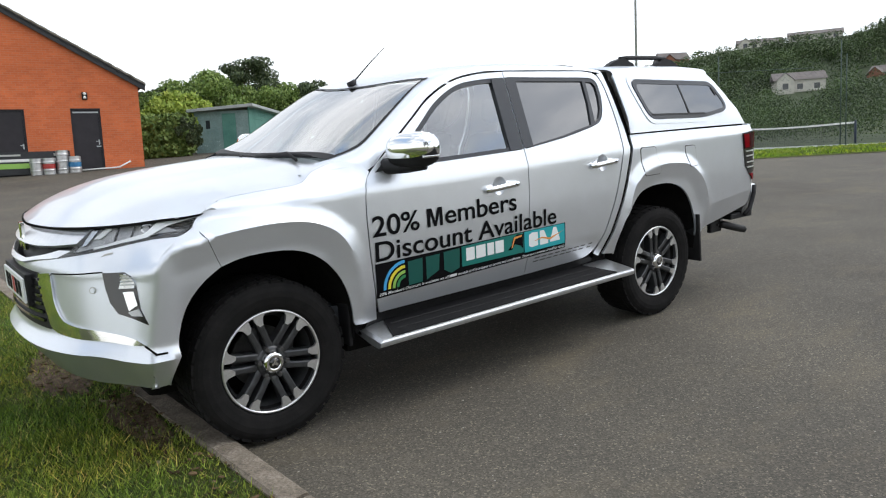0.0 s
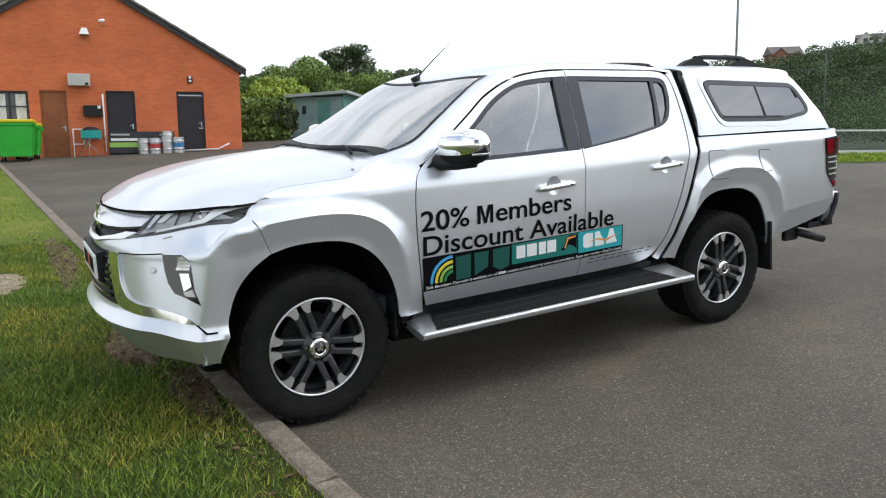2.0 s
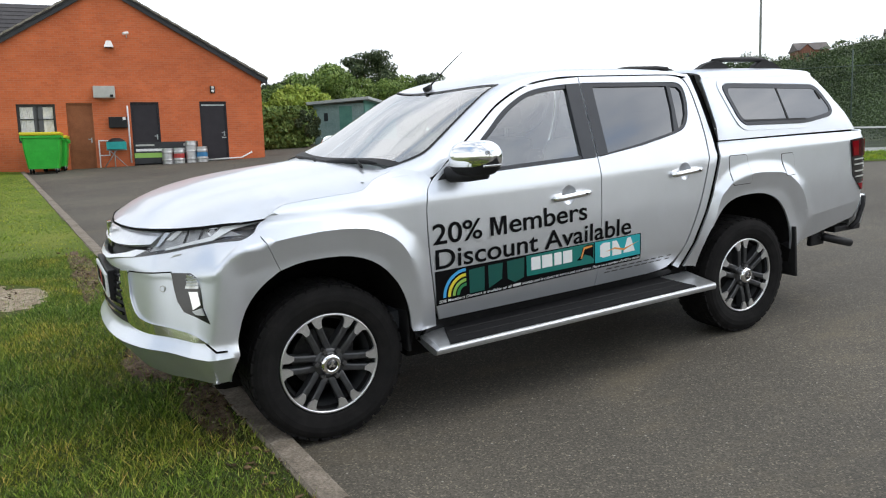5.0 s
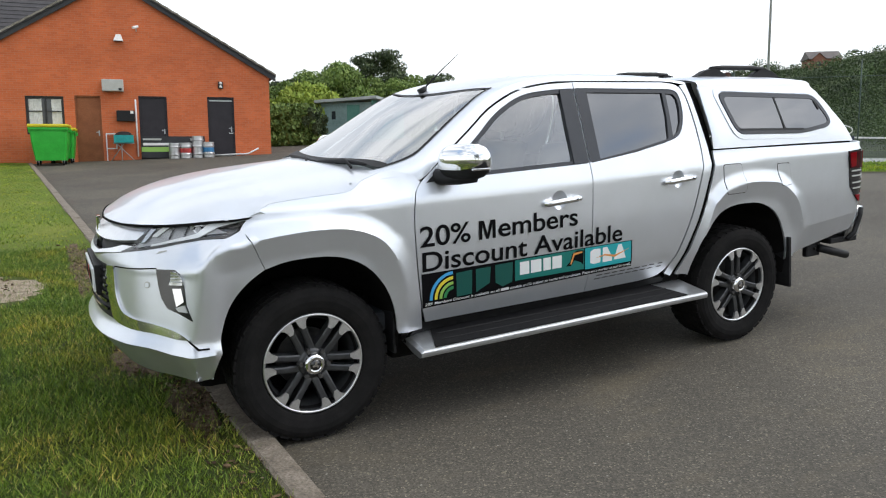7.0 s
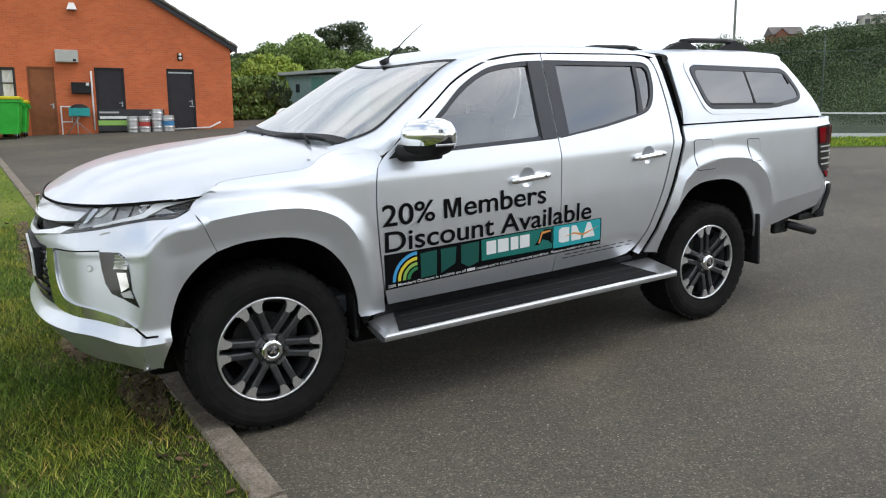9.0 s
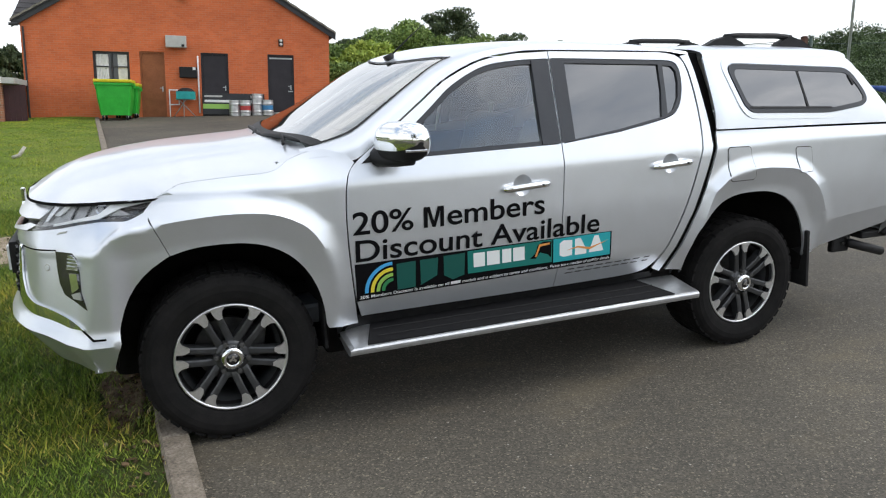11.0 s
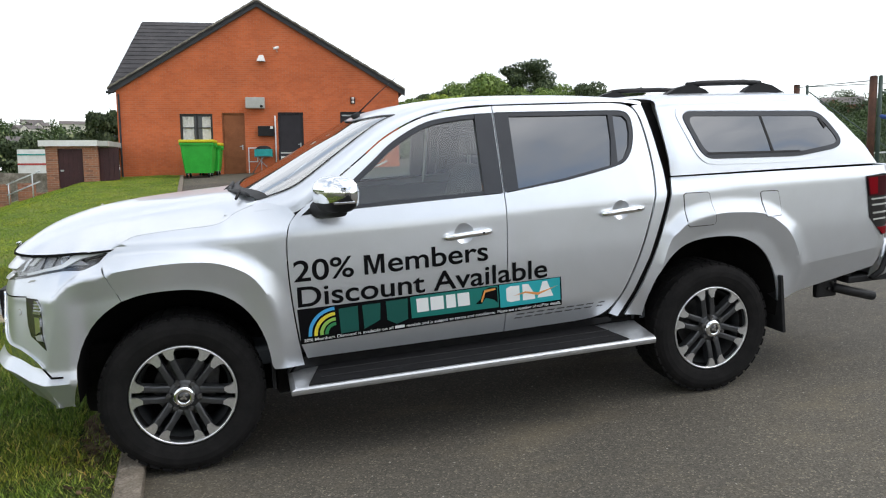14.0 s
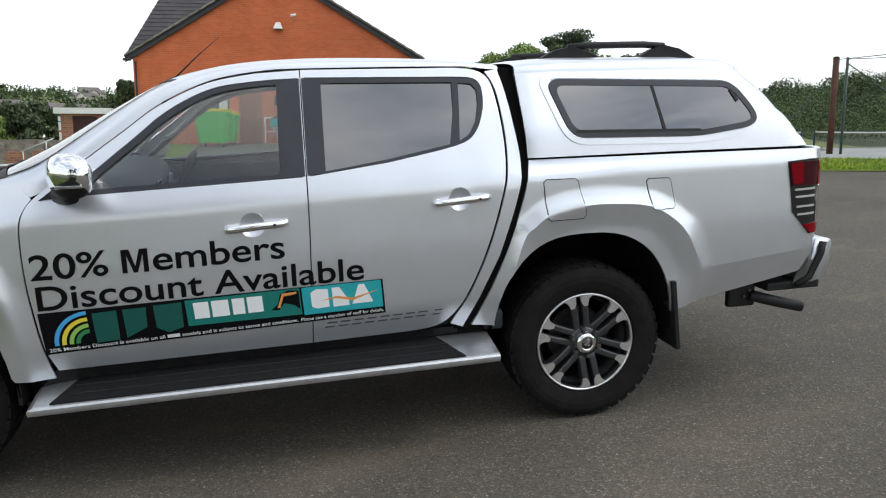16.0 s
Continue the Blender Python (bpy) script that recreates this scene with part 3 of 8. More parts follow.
def ground_z(x, y):
    p = Vector((x, y)) - EDGE_A
    out, along = p.dot(EDGE_N), p.dot(EDGE_D)
    if out > 2.2 and along > -6:
        # the courts beyond the verge lie level
        k = smooth01(-6, 2, along) * (out - 2.2)
        x, y = x - EDGE_N.x * k, y - EDGE_N.y * k
    z = -0.145 + 0.043 * min(max(x, -18.0), 24.0) + 0.053 * min(max(y, -25.0), 34.0)
    if y > 8:
        z -= 0.26 * min(max(-4.4 - 0.02 * (y - 18) - x, 0.0), 9.0) * smooth01(8, 17, y)
    return z


def kerb_x(y):
    return -0.195 - 0.045 * y


def grid_axis(stops):
    """Coordinates from (from, to, step) runs."""
    out = []
    for a, b, s in stops:
        n = max(1, round((b - a) / s))
        out += [a + (b - a) * k / n for k in range(n)]
    return out + [stops[-1][1]]


def sheet(name, xs, ys, zf, material, keep=None, pick=None):
    verts = [(x, y, zf(x, y)) for y in ys for x in xs]
    w = len(xs)
    faces, slots = [], []
    for j in range(len(ys) - 1):
        for i in range(w - 1):
            c = ((xs[i] + xs[i + 1]) / 2, (ys[j] + ys[j + 1]) / 2)
            if keep is None or keep(*c):
                faces.append((j * w + i, j * w + i + 1, (j + 1) * w + i + 1, (j + 1) * w + i))
                slots.append(pick(*c) if pick else 0)
    me = bpy.data.meshes.new(name)
    me.from_pydata(verts, [], faces)
    for mt in material if isinstance(material, list) else [material]:
        me.materials.append(mt)
    me.polygons.foreach_set("material_index", slots)
    me.polygons.foreach_set("use_smooth", [True] * len(faces))
    return new(name, me)


def in_yard(x, y):
    return -60 < x < 48 and -45 < y < 36


ground = sheet("ground", grid_axis([(-2600, -200, 400), (-200, -40, 20), (-40, -16, 3), (-16, 24, 1), (24, 60, 4), (60, 220, 20), (220, 2600, 400)]),
               grid_axis([(-2600, -200, 400), (-200, -30, 17), (-30, 40, 1), (40, 200, 16), (200, 2600, 400)]), ground_z, [ASPHALT, HILL_GRASS], pick=lambda x, y: 0 if in_yard(x, y) else 1)
tagged(ground, "worn grey asphalt of a sloping car park yard", "ground", kind="structure")


def lawn_z(x, y):
    d = kerb_x(y) - 0.12 - x
    return ground_z(x, y) + 0.045 + 0.03 * smooth01(0, 1.2, d) + 0.03 * noise.noise(Vector((x * 0.8, y * 0.8, 3.0))) * smooth01(0, 0.5, d)


def lawn_sheet():
    us = grid_axis([(0, 4, 0.16), (4, 12, 0.6), (12, 40, 4)])
    ys = grid_axis([(-16, -3, 0.8), (-3, 8, 0.18), (8, 27.6, 0.5)])
    verts = [(kerb_x(y) - 0.115 - u, y, lawn_z(kerb_x(y) - 0.115 - u, y)) for y in ys for u in us]
    w = len(us)
    faces = [(j * w + i + 1, j * w + i, (j + 1) * w + i, (j + 1) * w + i + 1) for j in range(len(ys) - 1) for i in range(w - 1)]
    me = bpy.data.meshes.new("lawn")
    me.from_pydata(verts, [], faces)
    me.materials.append(LAWN)
    me.polygons.foreach_set("use_smooth", [True] * len(faces))
    return tagged(new("lawn", me), "rough mown lawn with dry brown patches beside the kerb", "lawn", kind="structure")


lawn_sheet()


def soil_patch(cx, cy, rx, ry, seed):
    rng = random.Random(seed)
    bm = bmesh.new()
    ph = [rng.uniform(0, 6.28) for _ in range(4)]
    rings = []
    for k in range(1, 7):
        ring = []
        for i in range(44):
            a = 2 * math.pi * i / 44
            r = (k / 6) * (1 + 0.16 * math.sin(3 * a + ph[0]) + 0.10 * math.sin(7 * a + ph[1]) + 0.07 * math.sin(13 * a + ph[2]) + 0.09 * math.sin(21 * a + ph[3]) * (k / 6))
            x, y = cx + rx * r * math.cos(a), cy + ry * r * math.sin(a)
            x = min(x, kerb_x(y) - 0.12)
            ring.append(bm.verts.new((x, y, lawn_z(x, y) + (0.010 if k < 6 else -0.01) + 0.008 * noise.noise(Vector((x * 9, y * 9, 1))))))
        rings.append(ring)
    bm.faces.new(rings[0])
    for a, b in zip(rings, rings[1:]):
        for i in range(44):
            bm.faces.new((a[i], b[i], b[(i + 1) % 44], a[(i + 1) % 44]))
    return tagged(mesh_ob("soil_patch", bm, SOIL_DRY if seed == 1 else SOIL, smooth=True), "patch of bare dry soil and stones in the lawn", "soil", kind="stuff")


SOIL_SPOTS = [(-1.75, 4.3, 0.62, 0.85, 1), (-0.46, 0.72, 0.13, 0.50, 2), (-0.62, 1.85, 0.16, 0.55, 5), (-0.80, 5.4, 0.14, 1.6, 3)]
for spot in SOIL_SPOTS:
    soil_patch(*spot)


def on_soil(x, y):
    return any(((x - cx) / rx) ** 2 + ((y - cy) / ry) ** 2 < 0.95 for cx, cy, rx, ry, _ in SOIL_SPOTS)


def blades(name, n, x_far, y0, y1, height, width, seed, label, material=None):
    """Grass blades as single triangles, thinner over the bare soil."""
    rng = np.random.default_rng(seed)
    y = rng.uniform(y0, y1, n)
    d = rng.uniform(0.0, 1.0, n) ** 0.8 * x_far
    verts = np.zeros((n, 3, 3))
    ok = np.ones(n, bool)
    for i in range(n):
        x = kerb_x(y[i]) - 0.122 - d[i]
        if on_soil(x, y[i]) and rng.random() < (0.93 if x < -1.2 else 0.62):
            ok[i] = False
            continue
        z = lawn_z(x, y[i]) - 0.004
        tuft = 0.65 + 0.6 * (0.5 + noise.noise(Vector((x * 2.2, y[i] * 2.2, 7.0))))
        h = height * tuft * rng.uniform(0.5, 1.25)
        a = rng.uniform(0, 6.283)
        lean = rng.uniform(0.2, 1.3) * h
        b = rng.uniform(0, 6.283)
        w = width * rng.uniform(0.6, 1.3)
        verts[i] = ((x - math.cos(a) * w, y[i] - math.sin(a) * w, z), (x + math.cos(a) * w, y[i] + math.sin(a) * w, z), (x + math.cos(b) * lean, y[i] + math.sin(b) * lean, z + h))
    verts = verts[ok].reshape(-1, 3)
    k = len(verts) // 3
    me = bpy.data.meshes.new(name)
    me.from_pydata(verts.tolist(), [], np.arange(3 * k).reshape(-1, 3).tolist())
    me.materials.append(material or GRASS)
    return tagged(new(name, me), label, "grass", kind="stuff")


blades("grass", 420000, 3.4, -2.6, 6.5, 0.042, 0.0027, 5, "short green and straw-coloured lawn grass")
blades("grass", 130000, 9.0, -9.0, 6.5, 0.048, 0.0050, 8, "rough lawn grass beside the yard")
blades("grass", 150000, 7.0, 6.0, 26.5, 0.024, 0.006, 6, "mown lawn grass running up to the brick building", GRASS_MOWN)


def soil_crumbs():
    """Clods, dead leaves and small stones lying on the bare soil and along the kerb."""
    rng = random.Random(31)
    bm = bmesh.new()
    spots = [(-0.46, 0.72, 0.15, 0.55, 230), (-0.62, 1.85, 0.2, 0.6, 150), (-1.75, 4.3, 0.6, 0.85, 140), (-0.42, -0.9, 0.10, 1.2, 160), (-0.80, 5.4, 0.16, 1.6, 300)]
    for cx, cy, rx, ry, n in spots:
        for _ in range(n):
            x, y = cx + rng.gauss(0, 0.6) * rx, cy + rng.gauss(0, 0.6) * ry
            x = min(x, kerb_x(y) - 0.125)
            r = 0.003 + 0.011 * rng.random() ** 2.2
            m = Matrix.Translation((x, y, lawn_z(x, y) + r * 0.5 + 0.008)) @ Matrix.Rotation(rng.uniform(0, 6.28), 4, "Z") @ Matrix.Rotation(rng.uniform(-0.6, 0.6), 4, "X") @ Matrix.Diagonal((r * rng.uniform(1.0, 2.4), r, r * rng.uniform(0.25, 0.8), 1))
            bmesh.ops.create_icosphere(bm, subdivisions=1, radius=1.0, matrix=m)
    tagged(mesh_ob("soil_crumbs", bm, CRUMB), "clods, dead leaves and stones on the bare soil", "soil", kind="stuff")


soil_crumbs()


def kerb():
    base = thing("kerb", "weathered concrete edging kerb between lawn and asphalt", "kerb", kind="structure")
    rng = random.Random(4)
    meshes = []
    for k in range(4):
        bm = box((-0.0625, 0, -0.20), (0.0625, 0.905, 0.0), 0.012)
        for v in bm.verts:
            v.co += Vector((rng.uniform(-1, 1), rng.uniform(-1, 1), rng.uniform(-1, 1))) * 0.0035
        me = bpy.data.meshes.new("kerb_stone")
        bm.to_mesh(me)
        bm.free()
        me.materials.append(KERB)
        meshes.append(me)
    y = -7.0
    i = 0
    while y < 25.6:
        ob = new("kerb_stone", meshes[i % 4])
        ob.parent = base
        x = kerb_x(y) - 0.0625
        z = ground_z(x, y) + 0.062 + rng.uniform(-0.004, 0.004)
        ob.matrix_basis = pose(x + rng.uniform(-0.003, 0.003), y, z, math.degrees(math.atan(0.053)), rng.uniform(-1, 1) - 2.4, math.degrees(math.atan(0.045)))
        y += 0.912
        i += 1


kerb()

# ---- the pickup truck ----
TRUCK_M = Matrix(((0.999, -0.0024, -0.0449, 0.0193), (0.0, 0.9986, -0.0529, 0.0204), (0.045, 0.0528, 0.9976, -0.1276), (0, 0, 0, 1)))
YC = 0.87
truck = thing("pickup_truck", "silver double-cab pickup truck with canopy, parked against the kerb", "pickup truck", m=TRUCK_M)


# the creases of the wheel-arch flares, and the plan taper of the wing towards the lamps
FLARE_F = spline([(-0.62, 0.985), (-0.46, 0.998), (-0.40, 1.014), (-0.27, 1.034), (-0.14, 1.048), (0.0, 1.056), (0.13, 1.052), (0.22, 1.037), (0.30, 1.005), (0.37, 0.955), (0.43, 0.862), (0.468, 0.742), (0.492, 0.55)], 4) + [(0.50, 0.30), (-0.62, 0.30)]
FLARE_R = spline([(2.54, 0.48), (2.60, 0.72), (2.663, 0.928), (2.727, 0.99), (2.79, 1.034), (2.902, 1.062), (3.03, 1.073), (3.164, 1.067), (3.28, 1.054), (3.367, 1.022), (3.456, 0.959), (3.509, 0.899), (3.546, 0.832), (3.60, 0.71)], 4) + [(3.60, 0.30), (2.54, 0.30)]
TAPER = [(-0.60, 0.13), (-0.30, 0.10), (-0.25, 0.09), (0.0, 0.045), (0.25, 0.012), (0.50, 0.0)]
CREASE = [(-0.60, 1.140), (-0.27, 1.142), (0.20, 1.147), (0.60, 1.152), (1.00, 1.157), (2.20, 1.194), (2.50, 1.205), (3.20, 1.232), (4.30, 1.236)]
LEAN = [(0.0, 1.2), (0.30, 1.0), (0.50, 0.55), (0.62, 0.34), (2.50, 0.34), (2.75, 0.75)]


def bulge(x, z, taper):
    """The wheel-arch flares, as metres towards the outside: a plain face up to a crease, and a shelf beyond it."""
    b = 0.0
    if z < 1.18 and (x < 0.62 or 2.35 < x < 3.75):
        front_one = x < 0.62
        poly = FLARE_F if front_one else FLARE_R
        full = (0.027 + taper) * (0.45 + 0.55 * smooth01(0.42, 0.86, z))
        d = edge_distance((x, z), poly)
        if inside((x, z), poly):
            # the face leans out towards its crease
            b = full - 0.26 * min(d, 0.11) * smooth01(0.50, 0.80, z)
        else:
            d /= (0.068 if z > 0.98 else 0.095 if front_one or x > 3 else 0.06)
            b = full * max(0.0, 1 - d) ** (1.15 if z > 0.98 else 1.7)
    return b


def side_y(x, z):
    taper = interp(x, TAPER)
    y = -0.045 + taper + 0.022 * min(max(x - 0.6, 0.0), 2.0) + 0.02 * min(max(x - 2.6, 0.0), 1.5)
    zc = interp(x, CREASE)
    if z < 0.95:
        y += 0.15 * (0.95 - z) ** 2
    else:
        y += 0.03 * (min(z, zc) - 0.95)
    # above the shoulder crease the panels lean in
    d = min(z, 1.25) - zc
    lean = interp(x, LEAN)
    y += lean * 0.5 * (d + math.sqrt(d * d + 0.00004))
    if z > 1.25:
        y += max(0.38, lean * smooth01(0.62, 0.50, x)) * (z - 1.25)
    # the doors and the tail tuck in below a second crease
    low = 0.62 + 0.024 * (x - 0.6) if x < 3.0 else 0.713 + 0.10 * (x - 3.66)
    if z < low:
        y += 0.20 * (low - z) * (smooth01(0.42, 0.66, x) * smooth01(2.72, 2.56, x) + smooth01(3.50, 3.62, x))
    y -= bulge(x, z, taper)
    r, d = 0.13, 4.32 - x
    if d < r:
        q = min(max(r - d, 0.0), r * 0.999)
        y += r - math.sqrt(r * r - q * q)
    return y


def side(x, z):
    return (x, side_y(x, z), z)


def both(name, bm, material=None, label="", smooth=True, parent=None):
    """A part for the near side and its mirror image for the far side."""
    other = mirrored(bm, YC)
    material = material or PAINT
    return part(name, bm, material, parent or truck, label, smooth), part(name, other, material, parent or truck, label, smooth)


def arch(cx, a, b, p, t0, t1, n=26, zc=0.40):
    out = []
    for k in range(n + 1):
        t = radians(t0 + (t1 - t0) * k / n)
        c, s = math.cos(t), math.sin(t)
        out.append((cx + a * math.copysign(abs(c) ** (2 / p), c), zc + b * math.copysign(abs(s) ** (2 / p), s)))
    return out


FRONT_ARCH = arch(-0.015, 0.447, 0.527, 2.5, 180, 0)
REAR_ARCH = arch(2.99, 0.463, 0.535, 2.5, 180, 0)

# fenders
FENDER_EDGE = [(-0.303, 1.083), (-0.280, 1.030), (-0.259, 0.980), (-0.238, 0.930), (-0.2235, 0.8965)]
seam = spline([(0.47, 1.300), (0.40, 1.288), (0.315, 1.258), (0.26, 1.224), (0.205, 1.208), (0.107, 1.201), (-0.02, 1.192), (-0.135, 1.181), (-0.175, 1.170), (-0.250, 1.134)], 5)
fender = spline([(0.588, 0.47), (0.562, 0.63), (0.539, 0.86), (0.535, 1.05), (0.549, 1.17), (0.592, 1.238)], 5) + [(0.56, 1.275)] + seam + FENDER_EDGE
fender += [p for p in FRONT_ARCH if p[0] > -0.21 and (p[0] < 0 or p[1] > 0.49)] + [(0.440, 0.478), (0.50, 0.472)]
both("fender", panel_bm(fender, side, 0.019, creases=[FLARE_F[6:41]]))

# doors
DOOR_F = [(0.605, 0.505)] + [(1.668, 0.512), (1.684, 1.05), (1.690, 1.726)] + spline([(1.50, 1.716), (1.30, 1.680), (1.10, 1.592), (0.95, 1.487), (0.75, 1.345), (0.602, 1.240), (0.555, 1.17), (0.541, 1.05), (0.546, 0.86), (0.570, 0.63), (0.590, 0.55)], 5)
HOLE_F = [(0.70, 1.238), (1.674, 1.268)] + spline([(1.680, 1.692), (1.50, 1.683), (1.31, 1.655), (1.13, 1.570), (0.986, 1.458), (0.80, 1.312), (0.715, 1.247)], 5)
GLASS_F = [(0.80, 1.264), (1.575, 1.288)] + spline([(1.585, 1.662), (1.48, 1.656), (1.31, 1.626), (1.14, 1.540), (1.00, 1.432), (0.86, 1.322), (0.812, 1.278)], 5)
DOOR_R = [(1.6735, 0.512)] + spline([(2.10, 0.520), (2.24, 0.535), (2.325, 0.59), (2.41, 0.72), (2.506, 0.94), (2.583, 1.20), (2.600, 1.396), (2.575, 1.62), (2.52, 1.700), (2.40, 1.722)], 5) + [(1.6955, 1.727), (1.6895, 1.05)]
PILLAR_F = [(1.578, 1.2705), (1.6835, 1.2725), (1.6870, 1.6900), (1.587, 1.6850)]
PILLAR_R = [(1.6930, 1.2745), (1.772, 1.2835), (1.780, 1.6905), (1.6970, 1.6915)]
HOLE_R = [(1.704, 1.270)] + spline([(2.05, 1.312), (2.37, 1.372), (2.465, 1.425), (2.512, 1.52), (2.522, 1.60), (2.510, 1.652), (2.47, 1.676), (2.39, 1.682)], 4) + [(1.710, 1.694)]
GLASS_R = [(1.775, 1.290), (2.05, 1.328), (2.345, 1.382), (2.372, 1.520), (2.378, 1.655), (1.783, 1.666)]
GLASS_Q = [(2.392, 1.396), (2.435, 1.420), (2.475, 1.480), (2.494, 1.560), (2.494, 1.620), (2.470, 1.646), (2.412, 1.652), (2.404, 1.520)]


def off(fn, d):
    return lambda u, v: (fn(u, v)[0], fn(u, v)[1] + d, fn(u, v)[2])


def cup_loop(c, r):
    return [(c[0] + r * math.cos(a * math.pi / 14), c[1] + r * math.sin(a * math.pi / 14)) for a in range(28)]


CUPS = [(1.446, 1.080), (2.366, 1.136)]


def door(outline, hole, panes, dark, cup):
    made = both("door", panel_bm(outline, side, 0.026, 0.012, [hole, cup_loop(cup, 0.053)]))
    frame_bm = panel_bm(shrink(hole, 0.002), off(side, 0.004), 0.06, 0.03, [shrink(p, -0.002) for p in panes])
    for ob, flip in zip(made, (False, True)):
        f = mirrored(frame_bm, YC) if flip else frame_bm.copy()
        part("window_frame", f, PILLAR_BLACK, ob, "matt black window surround", True)
        for k, p in enumerate(panes):
            g = panel_bm(shrink(p, -0.012), off(side, 0.014), 0.035, 0.003)
            if flip:
                g = mirrored(g, YC)
            w = part("window", g, GLASS_DARK if dark else GLASS_CLEAR, ob, "dark privacy glass" if dark else "clear door glass", True)
            w.visible_shadow = dark
    frame_bm.free()
    return made


doors_f = door(DOOR_F, HOLE_F, [GLASS_F], False, CUPS[0])
doors_r = door(DOOR_R, HOLE_R, [GLASS_R, GLASS_Q], True, CUPS[1])

for made, pts in ((doors_f, PILLAR_F), (doors_r, PILLAR_R)):
    q = panel_bm(pts, off(side, -0.0025), 0.05, 0.004)
    part("pillar_cover", mirrored(q, YC), PILLAR_BLACK, made[1], "black door pillar trim", True)
    part("pillar_cover", q, PILLAR_BLACK, made[0], "black door pillar trim", True)

# cab: pillar behind the doors, roof, screen
dogleg = [(2.315, 0.540), (2.375, 0.515)] + spline([(2.55, 0.86), (2.640, 1.116), (2.670, 1.280), (2.656, 1.458), (2.632, 1.611), (2.606, 1.712)], 5) + spline([(2.545, 1.702), (2.590, 1.61), (2.612, 1.396), (2.594, 1.20), (2.516, 0.935), (2.42, 0.715), (2.335, 0.575)], 5)
both("rear_pillar", panel_bm(dogleg, side, 0.04))

ROOF_LOW = [(0.44, 1.235), (0.60, 1.248), (0.75, 1.352), (0.95, 1.494), (1.10, 1.600), (1.30, 1.688), (1.50, 1.724), (1.70, 1.734), (2.40, 1.729), (2.55, 1.715), (2.68, 1.705)]
ROOF_TOP = [(0.28, 1.300), (0.44, 1.375), (0.60, 1.455), (0.80, 1.565), (0.95, 1.642), (1.066, 1.695), (1.20, 1.737), (1.40, 1.773), (1.60, 1.788), (1.85, 1.792), (2.28, 1.778), (2.55, 1.752), (2.68, 1.735)]
low_curve, top_curve = spline(ROOF_LOW, 8), spline(ROOF_TOP, 8)


def roof(x, t):
    """The cab's top: t runs over from the near side's door line (0) to the far one (1)."""
    zl, zt = interp(x, low_curve), interp(x, top_curve)
    y0 = side_y(x, zl) + 0.012
    w = YC - y0
    a = (1 - 2 * t)
    y = YC - w * math.copysign(abs(a) ** 0.9, a)
    p = 3.4 - 1.0 * smooth01(1.25, 0.7, x)
    z = zl + (zt - zl) * max(0.0, 1 - abs(a) ** p) ** (1 / p)
    return (x, y, z)


def roof_n(d):
    def f(u, v):
        x, y, z = roof(u, v)
        return (x - d * 0.6 * smooth01(1.25, 1.05, x), y, z + d * 0.8)
    return f


def rect(u0, u1, v0, v1, nu=1, nv=1):
    return [(u0, v0), (u1, v0), (u1, v1), (u0, v1)]


def loft_bm(fn, us, vs):
    bm = bmesh.new()
    g = [[bm.verts.new(fn(u, v)) for u in us] for v in vs]
    for j in range(len(vs) - 1):
        for i in range(len(us) - 1):
            bm.faces.new((g[j][i], g[j][i + 1], g[j + 1][i + 1], g[j + 1][i]))
    return bm


edge_ts = [0, 0.004, 0.01, 0.018, 0.028, 0.04, 0.055, 0.07, 0.085]
roof_ts = edge_ts + [0.1 + 0.05 * k for k in range(17)] + [1 - t for t in reversed(edge_ts)]


def screen_top(t):
    """Where the screen ends and the roof begins."""
    return 1.03 + 0.17 * abs(1 - 2 * t) ** 2


part("roof", loft_bm(lambda k, t: roof(screen_top(t) + (2.615 - screen_top(t)) * k, t), [k / 32 for k in range(33)], roof_ts), PAINT, truck, smooth=True)
pillar_ts = [0, 0.004, 0.01, 0.018, 0.028, 0.04, 0.052]
both("screen_pillar", loft_bm(lambda k, t: roof(0.37 + (screen_top(t) - 0.37) * k, t), [k / 28 for k in range(29)], pillar_ts))
screen_ts = [0.052 + (0.948 - 0.052) * k / 24 for k in range(25)]


def screen_bottom(t):
    return 0.30 + 0.16 * abs(1 - 2 * t) ** 2


screen = part("windscreen", loft_bm(lambda k, t: roof_n(-0.004)(screen_bottom(t) + (screen_top(t) - screen_bottom(t)) * k, t), [k / 20 for k in range(21)], screen_ts), GLASS_SCREEN, truck, "raked clear windscreen", True)
screen.visible_shadow = False
part("screen_border", loft_bm(lambda k, t: roof_n(0.001)(screen_top(t) - 0.014 + 0.014 * k, t), [0, 0.5, 1], screen_ts), BLACK_PLASTIC, screen, "black printed glass edge", True)
part("screen_border", loft_bm(lambda k, t: roof_n(0.001)(screen_bottom(t) + 0.055 * k, t), [0, 0.5, 1], screen_ts), BLACK_PLASTIC, screen, "black printed glass edge", True)
for ts_ in ((0.050, 0.055, 0.0605), (0.9395, 0.945, 0.950)):
    part("screen_seal", loft_bm(lambda k, t: roof_n(0.003)(screen_bottom(t) + (screen_top(t) - screen_bottom(t)) * k, t), [k / 24 for k in range(25)], ts_), BLACK_PLASTIC, screen, "black rubber screen seal", True)
part("headliner", loft_bm(lambda u, v: (roof(u, v)[0], roof(u, v)[1], roof(u, v)[2] - 0.035), [1.16 + 1.5 * k / 12 for k in range(13)], [0.08 + 0.84 * k / 12 for k in range(13)]), HEADLINER, truck, "pale fabric headliner", True)

